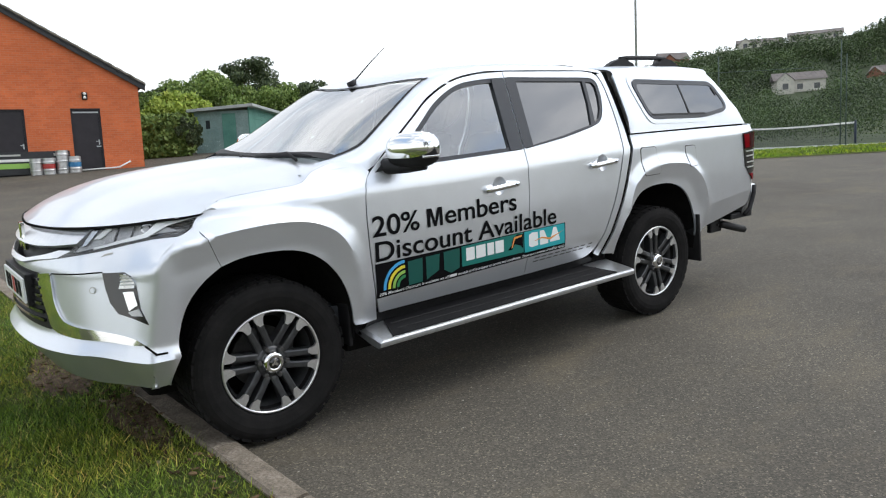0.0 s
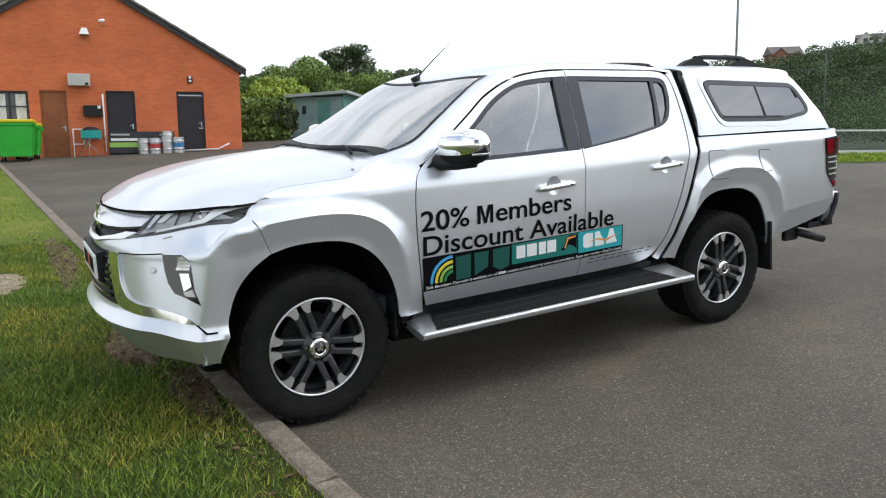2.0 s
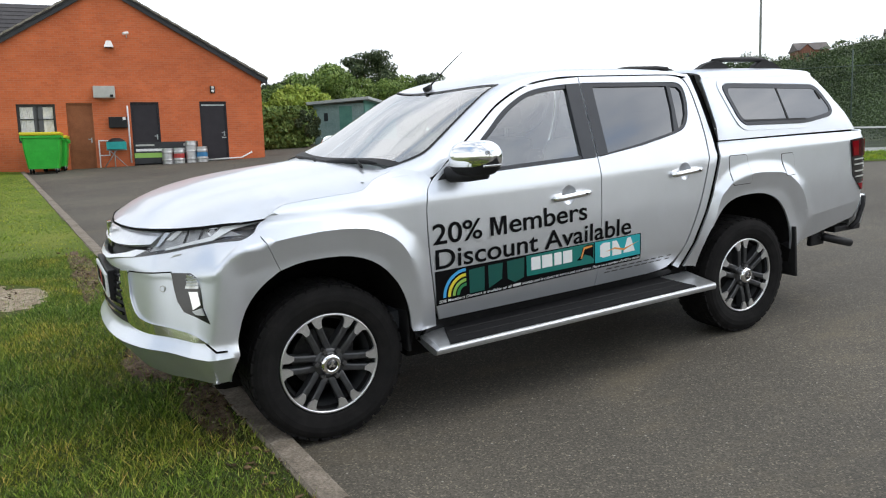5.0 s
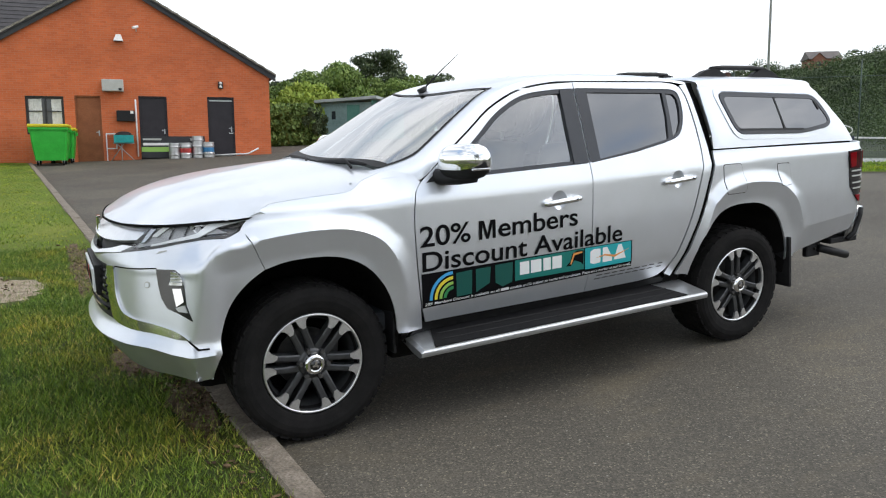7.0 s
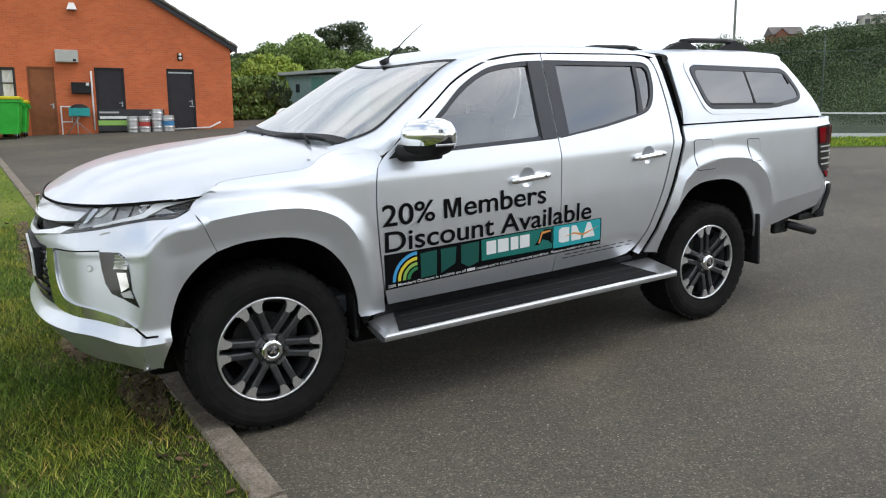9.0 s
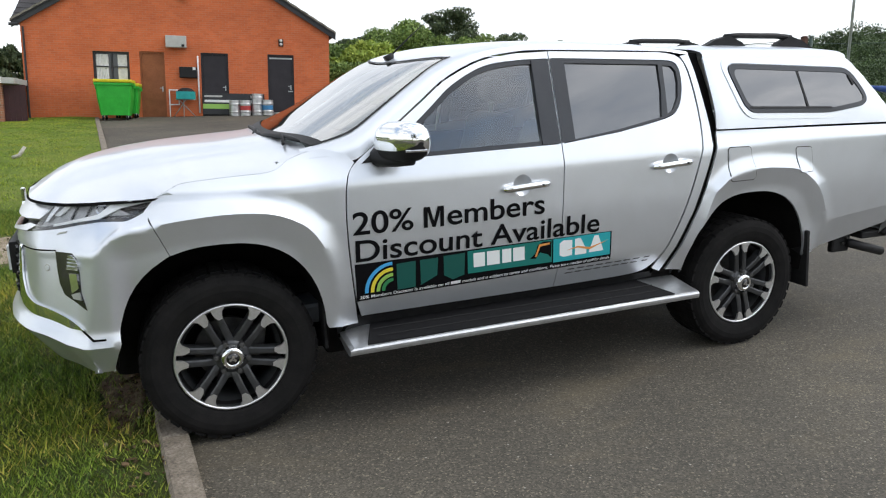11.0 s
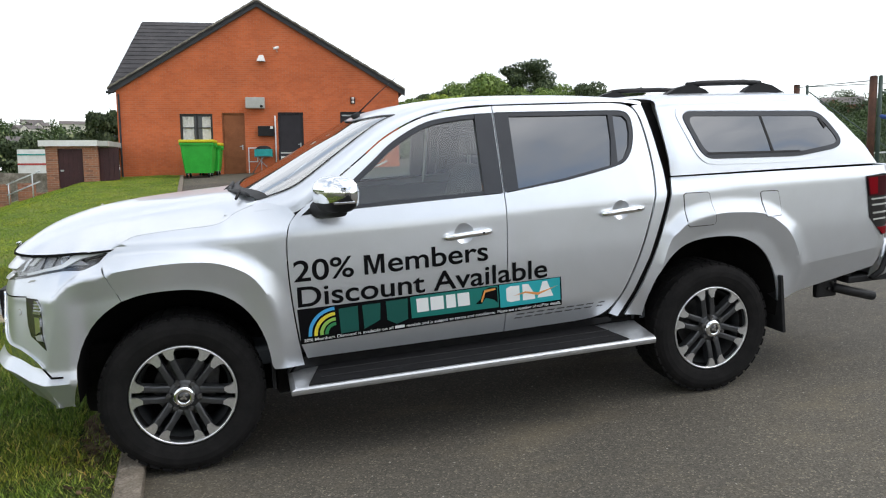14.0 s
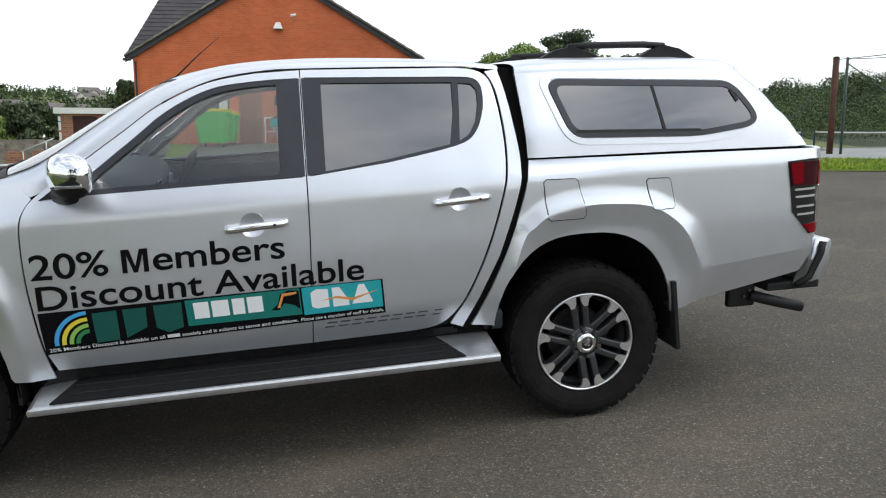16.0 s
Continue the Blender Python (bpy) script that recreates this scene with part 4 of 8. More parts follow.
# the nose: plans of the front end at three levels
PLAN_LOW = [(-0.10, -0.046), (-0.25, -0.046), (-0.42, -0.046), (-0.548, -0.048), (-0.568, -0.050), (-0.63, 0.008), (-0.70, 0.11), (-0.78, 0.23), (-0.85, 0.42), (-0.885, 0.64), (-0.895, 0.87)]
PLAN_MID = [(-0.10, -0.054), (-0.25, -0.054), (-0.40, -0.056), (-0.508, -0.058), (-0.526, -0.046), (-0.585, 0.052), (-0.665, 0.165), (-0.745, 0.250), (-0.812, 0.42), (-0.86, 0.64), (-0.875, 0.87)]
PLAN_TOP = [(-0.10, 0.020), (-0.20, 0.042), (-0.26, 0.058), (-0.36, 0.070), (-0.445, 0.092), (-0.52, 0.142), (-0.62, 0.215), (-0.70, 0.31), (-0.765, 0.46), (-0.80, 0.66), (-0.815, 0.87)]


def whole(pts):
    soft_, flat_ = spline(pts, 8), [tuple(np.interp(k / 8, range(len(pts)), [p[c] for p in pts]) for c in (0, 1)) for k in range(8 * (len(pts) - 1) + 1)]
    # flat facets round the corner, a soft curve across the front
    half = [tuple(f * (1 - k) + q * k for f, q in zip(fl_, so_)) for fl_, so_, k in ((f, q, smooth01(-0.62, -0.80, f[0])) for f, q in zip(flat_, soft_))]
    return np.array(half + [(x, 2 * YC - y) for x, y in reversed(half[:-1])])


plan_low, plan, plan_top = whole(PLAN_LOW), whole(PLAN_MID), whole(PLAN_TOP)
arc = np.concatenate([[0.0], np.cumsum(np.linalg.norm(np.diff(plan, axis=0), axis=1))])
HALF = len(plan) // 2 + 1
S_MID = float(arc[HALF - 1])


def s_at_x(x):
    return float(np.interp(-x, -plan[:HALF, 0], arc[:HALF]))


def s_at_y(y):
    return float(np.interp(y, plan[16:HALF, 1], arc[16:HALF]))


def nose_point(s, z):
    a = [np.interp(s, arc, p[:, k]) for p in (plan_low, plan, plan_top) for k in (0, 1)]
    if z < 0.88:
        t = min(max((z - 0.60) / 0.29, 0.0), 1.0)
        x, y = a[0] + (a[2] - a[0]) * t, a[1] + (a[3] - a[1]) * t
    else:
        z0 = interp(a[2], [(-0.60, 0.908), (-0.53, 0.925), (-0.50, 0.955), (-0.46, 0.995), (-0.40, 1.012), (-0.25, 1.034)])
        t = max(0.0, (min(z, 1.13) - z0) / (1.083 - z0))
        x, y = a[2] + (a[4] - a[2]) * t, a[3] + (a[5] - a[3]) * t
    w = smooth01(-0.47, -0.37, x)
    if w:
        y += w * ((side_y(x, z) if s < S_MID else 2 * YC - side_y(x, z)) - y)
    return np.array((x, y))


def front_off(s, z):
    """The lower bumper: a shelf swells out to a sharp ledge, below which the apron tucks under."""
    f = smooth01(0.35, 0.75, min(s, 2 * S_MID - s))
    ledge = 0.541 + 0.036 * f
    out = 0.020 + 0.016 * f
    if z > ledge:
        return out * max(0.0, 1 - (z - ledge) / 0.055)
    return out - (ledge - z) * (0.62 + 0.10 * f)


def front(s, z, extra=0.0):
    s = min(max(s, 0.0), arc[-1])
    p, d = nose_point(s, z), nose_point(s + 0.01, z) - nose_point(s - 0.01, z)
    n = math.hypot(*d) or 1.0
    o = front_off(s, z) + extra
    return (float(p[0] - d[1] / n * o), float(p[1] + d[0] / n * o), z)


def front_e(extra):
    return lambda s, z: front(s, z, extra)


def s_for(x, z):
    """Where along the nose the near side reaches x at the level z."""
    ss = np.linspace(0.0, 0.8, 161)
    return float(np.interp(-x, [-nose_point(q, z)[0] for q in ss], ss))


def nose_bm(*args, creases=()):
    """A panel on the nose, its edges returned inwards."""
    return panel_bm(*args, flip=True, creases=creases)


# hood and cowl
LAMP_TOP = [(0.275, 1.132), (0.362, 1.127), (0.454, 1.115), (0.572, 1.108), (0.716, 1.103), (0.875, 1.099), (1.10, 1.094), (1.30, 1.090), (S_MID, 1.089)]
hood_rim = [front(a, b, -0.004) for a, b in spline(LAMP_TOP, 5)]
hood_side = [(x, side_y(x, z) - 0.001, z + 0.001) for x, z in seam[5:]]
HOOD_MID = spline([(-0.83, 1.080), (-0.812, 1.092), (-0.785, 1.106), (-0.74, 1.132), (-0.655, 1.183), (-0.50, 1.237), (-0.29, 1.275), (0.0, 1.301), (0.25, 1.318), (0.52, 1.332)], 6)
edge_of = sorted(hood_side + hood_rim[1:])


def hood_z(x, y):
    ey, ez = interp(x, [(p[0], p[1]) for p in edge_of]), interp(x, [(p[0], p[2]) for p in edge_of])
    w = min(abs(y - YC) / max(YC - ey, 0.02), 1.15)
    mid = interp(x, HOOD_MID)
    z = mid - (mid - ez) * w ** 2.7
    # two soft ribs run down the hood
    z -= 0.007 * math.exp(-((abs(y - YC) - 0.44) / 0.06) ** 2) * smooth01(0.4, -0.1, x) * smooth01(-0.75, -0.5, x)
    return z


def hood(x, y):
    return (x, y, hood_z(x, y))


hood_half = [(0.400, 0.32), (0.415, 0.22)] + [(p[0], p[1]) for p in hood_side] + [(p[0], p[1]) for p in hood_rim[1:]]
hood_outline = hood_half + [(x, 2 * YC - y) for x, y in reversed(hood_half[:-1])] + [(0.345, 2 * YC - 0.45), (0.29, YC), (0.345, 0.45)]
part("hood", panel_bm(hood_outline, hood, 0.04, 0.014), PAINT, truck, smooth=True)
part("hood_underside", panel_bm(shrink(hood_outline, 0.03), lambda x, y: (x, y, hood_z(x, y) - 0.03), 0.07, 0.01), LINER, truck, "dark underside of the hood", True)
part("cowl", loft_bm(lambda u, v: (u, v, 1.245 + 0.03 * smooth01(0.34, 0.62, u)), [0.26, 0.40, 0.50, 0.62], [0.10 + 1.54 * k / 10 for k in range(11)]), BLACK_PLASTIC, truck, "black plastic cowl below the screen", True)

# front bumper
lamp_low = spline([(0.334, 1.081), (0.362, 1.054), (0.443, 1.043), (0.565, 1.026), (0.709, 1.000), (0.948, 0.966)], 4)
arch_s = [(s_for(x, z), z) for x, z in FRONT_ARCH if x < -0.225 and z > 0.45]
half_b = [(s_for(-0.457, 0.408), 0.408)] + arch_s + [(s_for(x - 0.003, z), z) for x, z in reversed(FENDER_EDGE)] + lamp_low[1:] + [(1.13, 0.946), (1.30, 0.922), (S_MID, 0.912)]
lower = spline([(S_MID, 0.425), (1.10, 0.418), (0.75, 0.410), (0.45, 0.406), (half_b[0][0], 0.408)], 6)[:-1]
b_outline = half_b + [(2 * S_MID - s, z) for s, z in half_b[-2::-1]] + [(2 * S_MID - s, z) for s, z in lower[:0:-1]] + lower
ledge_line = [(s_, 0.541 + 0.036 * smooth01(0.35, 0.75, min(s_, 2 * S_MID - s_))) for s_ in np.linspace(0.34, 2 * S_MID - 0.34, 60).tolist()]
bumper = part("front_bumper", nose_bm(b_outline, front, 0.018, 0.004, creases=[ledge_line]), PAINT, truck, smooth=True)

# bed, canopy
GAP = spline([(2.712, 1.292), (2.672, 1.116), (2.580, 0.856), (2.47, 0.62), (2.420, 0.520)], 5)
bed_top = [(4.305, 1.281), (3.5, 1.287)]
bed = GAP + [(2.535, 0.505)] + [p for p in REAR_ARCH if p[1] > 0.47] + [(3.462, 0.50), (3.56, 0.520), (3.80, 0.562), (4.05, 0.610), (4.20, 0.640), (4.305, 0.80)] + bed_top
beds = both("bed_side", panel_bm(bed, side, 0.021, creases=[FLARE_R[4:51], [(3.66, 0.713), (4.20, 0.767)]]))
tail_in = side_y(4.305, 1.0)
part("tailgate", box((4.27, tail_in, 0.62), (4.31, 2 * YC - tail_in, 1.285), 0.012), PAINT, truck)
gap_line = [(0.50, 2.390), (0.62, 2.452), (0.86, 2.566), (1.116, 2.652), (1.29, 2.684), (1.50, 2.672), (1.70, 2.640)]
filler = bmesh.new()
levels = [0.50 + 1.22 * k / 24 for k in range(25)]
rings = []
for z in levels:
    c = interp(z, gap_line)
    y0 = side_y(c, min(z, 1.70)) + 0.020 + 0.015 * smooth01(1.60, 1.72, z)
    rings.append([filler.verts.new(v) for v in ((c - 0.05, y0, z), (c + 0.05, y0, z), (c + 0.05, 2 * YC - y0, z), (c - 0.05, 2 * YC - y0, z))])
for a, b in zip(rings, rings[1:]):
    for k in range(4):
        filler.faces.new((a[k], a[(k + 1) % 4], b[(k + 1) % 4], b[k]))
filler.faces.new(rings[-1])
part("body_gap", filler, LINER, truck, "black rubber-filled gap between cab and bed")

CAN_REAR = [(1.285, 4.292), (1.40, 4.205), (1.50, 4.118), (1.60, 4.030), (1.67, 3.955), (1.72, 3.88), (1.76, 3.80)]


def can_y(x, z):
    y = 0.030 + 0.028 * (x - 2.7) + 0.40 * max(z - 1.40, 0.0) + 0.16 * min(z - 1.30, 0.10)
    y += 0.012 * smooth01(2.74, 2.69, x)
    r, d = 0.16, interp(z, CAN_REAR) - x
    if d < r:
        q = min(max(r - d, 0.0), r * 0.995)
        y += r - math.sqrt(r * r - q * q)
    return y


def can(x, z):
    return (x, can_y(x, z), z)


can_front = [(2.704, 1.302), (2.697, 1.50), (2.684, 1.690)]
can_outline = can_front[:1] + [(3.5, 1.300), (4.280, 1.294)] + [(x - 0.004, z) for z, x in CAN_REAR[1:5]] + [(3.92, 1.690), (2.684, 1.690), (2.697, 1.50)]
canopy = part("canopy", panel_bm(can_outline, can, 0.04), PAINT, truck, "silver hardtop canopy over the load bed", True)
part("canopy_side", mirrored(panel_bm(can_outline, can, 0.05), YC), PAINT, canopy, smooth=True)


def can_roof(x, t):
    a = 1 - 2 * t
    zl = 1.690
    zt = interp(x, [(2.66, 1.742), (2.75, 1.760), (2.95, 1.772), (3.55, 1.766), (3.80, 1.748), (3.88, 1.722), (3.93, 1.700)])
    w = YC - can_y(min(x, 3.91), zl)
    y = YC - w * math.copysign(abs(a) ** 0.9, a)
    return (x, y, zl + (zt - zl) * max(0.0, 1 - abs(a) ** 3.6) ** (1 / 3.6))


part("canopy_roof", loft_bm(can_roof, [2.684, 2.71, 2.75, 2.85, 2.95, 3.1, 3.25, 3.4, 3.55, 3.68, 3.75, 3.80, 3.84, 3.88, 3.91, 3.93], roof_ts), PAINT, canopy, smooth=True)
hatch = loft_bm(lambda z, t: (interp(z, CAN_REAR) - 0.004 + 0.03 * (1 - (1 - 2 * t) ** 2), can_y(interp(z, CAN_REAR), z) * (1 - t) + (2 * YC - can_y(interp(z, CAN_REAR), z)) * t, z), [1.294, 1.40, 1.50, 1.60, 1.67, 1.70], [k / 12 for k in range(13)])
part("canopy_hatch", hatch, PAINT, canopy, "rear hatch of the canopy", True)
part("canopy_seam", loft_bm(lambda x, t: (x, max(side_y(x, 1.285), can_y(x, 1.31)) + 0.012, 1.278 + 0.026 * t), [2.71 + 1.50 * k / 30 for k in range(31)], [0, 1]), LINER, canopy, "black rubber seam under the canopy", True)

WIN_C = [(2.821, 1.661), (3.815, 1.628), (3.935, 1.460), (3.893, 1.404), (3.599, 1.368), (2.925, 1.386)]


def rounded(pts, r, n=6):
    """The outline with its corners rounded off."""
    out = []
    for i in range(len(pts)):
        a, b, c = (np.array(pts[k % len(pts)]) for k in (i - 1, i, i + 1))
        p = b + (a - b) * min(r / np.linalg.norm(a - b), 0.48)
        q = b + (c - b) * min(r / np.linalg.norm(c - b), 0.48)
        out += [tuple((1 - t) ** 2 * p + 2 * t * (1 - t) * b + t * t * q) for t in (k / n for k in range(n + 1))]
    return out


for side_no in (0, 1):
    f1 = panel_bm(rounded(WIN_C, 0.075), off(can, -0.010), 0.05, 0.012, [rounded(shrink(WIN_C, 0.028), 0.060)])
    f2 = panel_bm(rounded(shrink(WIN_C, 0.014), 0.07), off(can, -0.006), 0.08, 0.004)
    f3 = panel_bm([(3.362, 1.638), (3.376, 1.638), (3.414, 1.404), (3.398, 1.404)], off(can, -0.009), 0.05, 0.004)
    f4 = panel_bm(dense([(3.79, 1.585), (3.805, 1.59), (3.835, 1.535), (3.82, 1.525)], 0.02), off(can, -0.012), 0.03, 0.006)
    f5 = panel_bm(shrink(WIN_C, 0.024)[4:5] + shrink(WIN_C, 0.024)[5:6] + shrink(WIN_C, 0.036)[5:6] + shrink(WIN_C, 0.036)[4:5], off(can, -0.0115), 0.05, 0.003)
    if side_no:
        f1, f2, f3, f4, f5 = (mirrored(f, YC) for f in (f1, f2, f3, f4, f5))
    f6 = panel_bm(rounded(shrink(WIN_C, -0.034), 0.10), off(can, -0.005), 0.05, 0.010, [rounded(shrink(WIN_C, -0.004), 0.08)])
    part("window_surround", mirrored(f6, YC) if side_no else f6, PAINT, canopy, "raised surround of the canopy window", True)
    cw = part("canopy_window", f2, GLASS_DARK, canopy, "dark tinted sliding canopy glass", True)
    part("window_frame", f1, PILLAR_BLACK, cw, "charcoal rubber window frame", True)
    part("divider", f3, BLACK_PLASTIC, cw)
    part("latch", f4, BLACK_PLASTIC, cw)
    part("sliding_edge", f5, BLACK_PLASTIC, cw)

def rail_foot(y, xa, xb, xc, xd):
    bm = bmesh.new()
    base = [(xa, 1.752), (xc, 1.752), (xd, 1.785), (xb, 1.822), ((xa + xb) / 2, 1.800)]
    v0 = [bm.verts.new((x, y - 0.022, z)) for x, z in base]
    v1 = [bm.verts.new((x, y + 0.022, z)) for x, z in base]
    bm.faces.new(v0)
    bm.faces.new(v1[::-1])
    for i in range(5):
        bm.faces.new((v0[i], v1[i], v1[(i + 1) % 5], v0[(i + 1) % 5]))
    bmesh.ops.recalc_face_normals(bm, faces=bm.faces[:])
    return bm


for y in (0.40, 2 * YC - 0.40):
    rail = part("roof_rail", tube([(3.04, y, 1.815), (3.15, y, 1.824), (3.45, y, 1.824), (3.57, y, 1.815)], 0.017, 8), BLACK_PLASTIC, canopy, "black roof rail bar on sloping feet", True)
    part("rail_foot", rail_foot(y, 2.86, 3.06, 3.20, 3.16), BLACK_PLASTIC, rail, "black rail foot")
    part("rail_foot", rail_foot(y, 3.74, 3.55, 3.42, 3.46), BLACK_PLASTIC, rail, "black rail foot")

# flaps on the bed
for pts in ([(2.772, 1.188), (2.785, 1.198), (2.925, 1.196), (2.94, 1.185), (2.975, 1.025), (2.962, 1.010), (2.80, 1.010), (2.785, 1.02)], [(3.296, 1.166), (3.306, 1.176), (3.408, 1.174), (3.420, 1.165), (3.446, 1.042), (3.436, 1.030), (3.330, 1.030), (3.320, 1.040)]):
    groove = panel_bm(shrink(pts, -0.004), off(side, -0.0010), 0.02, 0.001)
    g = part("flap_gap", groove, LINER, beds[0], "dark gap round a flap", True)
    part("fuel_flap", panel_bm(pts, off(side, -0.0034), 0.02, 0.002), PAINT, beds[0], smooth=True)

# running boards
for s in (0, 1):
    def fl(bm):
        return mirrored(bm, YC) if s else bm
    prof = [(-0.126, 0.362), (-0.140, 0.368), (-0.144, 0.380), (-0.144, 0.392), (-0.138, 0.401), (-0.128, 0.405), (0.10, 0.438), (0.10, 0.40), (-0.05, 0.366), (-0.11, 0.360)]
    def board(x0, x1, grow=0.0):
        bm = bmesh.new()
        rings = [[bm.verts.new((x, y + (grow if y < 0 else 0), z + 0.0135 * (x - 0.5) - (0.012 * (x < 0.51) if z > 0.40 else 0))) for y, z in prof] for x in (x0, x0 + 0.02, x1)]
        for i in range(len(prof)):
            j = (i + 1) % len(prof)
            for ra, rb_ in zip(rings, rings[1:]):
                bm.faces.new((ra[i], ra[j], rb_[j], rb_[i]))
        bm.faces.new(rings[0][::-1])
        bm.faces.new(rings[-1])
        bmesh.ops.recalc_face_normals(bm, faces=bm.faces[:])
        return bm
    step = part("running_board", fl(board(0.505, 2.505)), SATIN, truck, "aluminium side step with a black tread")
    tread = bmesh.new()
    vs = [tread.verts.new(v) for v in ((0.590, -0.130, 0.4064), (0.672, 0.09, 0.4390), (2.25, 0.09, 0.4603), (2.345, -0.130, 0.4301))]
    tread.faces.new(vs)
    ext = bmesh.ops.extrude_face_region(tread, geom=tread.faces[:])
    bmesh.ops.translate(tread, verts=[v for v in ext["geom"] if isinstance(v, bmesh.types.BMVert)], vec=(0, 0, 0.006))
    bmesh.ops.recalc_face_normals(tread, faces=tread.faces[:])
    part("tread", fl(tread), TREAD, step, "black ribbed rubber tread")
    for y in (-0.070, 0.0):
        z = 0.4125 + 0.151 * (y + 0.128)
        part("tread_rib", fl(tube([(0.66, y, z + 0.0022), (2.29, y, z + 0.0242)], 0.0028, 6)), BLACK_PLASTIC, step)
    part("sill", fl(panel_bm([(0.50, 0.40), (2.36, 0.43), (2.36, 0.508), (0.585, 0.500)], off(side, 0.035), 0.08, 0.02)), BLACK_PLASTIC, truck, "black body sill under the doors", True)
    # an added black box stands in for the shade under the sill
    part("sill_shadow", fl(box((0.45, 0.10, 0.30), (2.50, 0.22, 0.50), 0.02)), LINER, truck, "dark box standing in for shade under the sill")

# wheel arches, underside
for s in (0, 1):
    for cx, a, b in ((-0.015, 0.455, 0.537), (2.99, 0.470, 0.545)):
        bm = bmesh.new()
        inner = arch(cx, a, b, 2.5, 180, 0, 20)
        r0 = [bm.verts.new((x, side_y(x, z) + 0.006, z)) for x, z in inner]
        r1 = [bm.verts.new((cx + (x - cx) * 0.98, 0.42, 0.40 + (z - 0.40) * 0.98)) for x, z in inner]
        for i in range(len(inner) - 1):
            bm.faces.new((r0[i], r1[i], r1[i + 1], r0[i + 1]))
        bm.faces.new(r1)
        bmesh.ops.recalc_face_normals(bm, faces=bm.faces[:])
        part("arch_liner", mirrored(bm, YC) if s else bm, LINER, truck, "black wheel-arch liner", True)
    flap = bmesh.new()
    add_box(flap, (3.440, 0.0, 0.30), (3.462, 0.28, 0.66), 0.004)
    for v in flap.verts:
        v.co.x += 0.035 * (0.66 - v.co.z) / 0.36
    part("mudflap", mirrored(flap, YC) if s else flap, BLACK_PLASTIC, truck, "black rubber mudflap behind the rear wheel")
    fl2 = box((0.425, 0.02, 0.36), (0.442, 0.26, 0.60), 0.004)
    part("mudflap", mirrored(fl2, YC) if s else fl2, BLACK_PLASTIC, truck, "black rubber mudflap behind the front wheel")
part("chassis", box((-0.50, 0.31, 0.25), (3.45, 1.43, 0.62), 0.05), LINER, truck, "black chassis and underside")
part("axle", tube([(3.0, 0.2, 0.385), (3.0, 1.54, 0.385)], 0.05, 10), STEEL_DARK, truck, "rear axle", True)


# wheels
def wheel_meshes():
    tyre = bmesh.new()
    prof = [(0.250, 0.020), (0.258, 0.004), (0.266, -0.004), (0.285, -0.012), (0.318, -0.020), (0.345, -0.018), (0.364, -0.009), (0.379, 0.004), (0.3885, 0.022)]
    back = [(r, 0.262 - h) for r, h in reversed(prof)]
    add_lathe(tyre, prof + [(0.3890, 0.08), (0.3895, 0.13), (0.3890, 0.18)] + back, 96)
    n = 80
    for k in range(n):
        a = 2 * math.pi * (k + 0.5) / n
        m = Matrix.Rotation(-a, 4, "Y")
        for y0, y1, w in ((0.004, 0.050, 0.0125), (0.056, 0.104, 0.013), (0.110, 0.152, 0.013), (0.158, 0.206, 0.013), (0.212, 0.258, 0.0125)):
            sh = 0.005 if (k + int(y0 * 100)) % 2 else -0.005
            add_box(tyre, (0.380, y0, -w + sh), (0.3945 if 0.04 < y0 < 0.2 else 0.3915, y1, w + sh), 0, m)
    rim = bmesh.new()
    add_lathe(rim, [(0.236, 0.060), (0.240, 0.012), (0.246, 0.004), (0.254, 0.003), (0.256, 0.012), (0.250, 0.03), (0.215, 0.06), (0.205, 0.20), (0.235, 0.235)], 72)
    lip = bmesh.new()
    add_lathe(lip, [(0.2405, 0.020), (0.2405, 0.0030), (0.244, -0.001), (0.2500, -0.002), (0.2525, 0.004)], 72)
    barrel = bmesh.new()
    add_lathe(barrel, [(0.238, 0.03), (0.215, 0.075), (0.205, 0.21), (0.06, 0.215), (0.0, 0.215)], 48)
    disc = bmesh.new()
    add_lathe(disc, [(0.0, 0.135), (0.150, 0.135), (0.152, 0.150), (0.0, 0.152)], 40)
    add_box(disc, (0.085, 0.105, 0.02), (0.160, 0.165, 0.115), 0.01)
    return tyre, rim, lip, barrel, disc


def spoke_bm(kind):
    """One spoke: a dark tapered bar, dished towards the hub, or its bright machined tip."""
    bm = bmesh.new()
    if kind == "bar":
        rows = [(0.055, 0.020, 0.024), (0.085, 0.0165, 0.016), (0.14, 0.0150, 0.009), (0.20, 0.0160, 0.006), (0.236, 0.0190, 0.006)]
    else:
        rows = [(0.190, 0.004, 0.0030), (0.206, 0.0175, 0.0020), (0.222, 0.0210, 0.0015), (0.2365, 0.0400, 0.002)]
    rings = []
    for r, w, y in rows:
        d = 0.05 if kind == "bar" else 0.012
        rings.append([bm.verts.new((r, y, -w)), bm.verts.new((r, y - 0.003, -w * 0.55)), bm.verts.new((r, y - 0.003, w * 0.55)), bm.verts.new((r, y, w)), bm.verts.new((r, y + d, w)), bm.verts.new((r, y + d, -w))])
    for a, b in zip(rings, rings[1:]):
        for i in range(6):
            bm.faces.new((a[i], a[(i + 1) % 6], b[(i + 1) % 6], b[i]))
    bm.faces.new(rings[0][::-1])
    bm.faces.new(rings[-1])
    bmesh.ops.recalc_face_normals(bm, faces=bm.faces[:])
    return bm


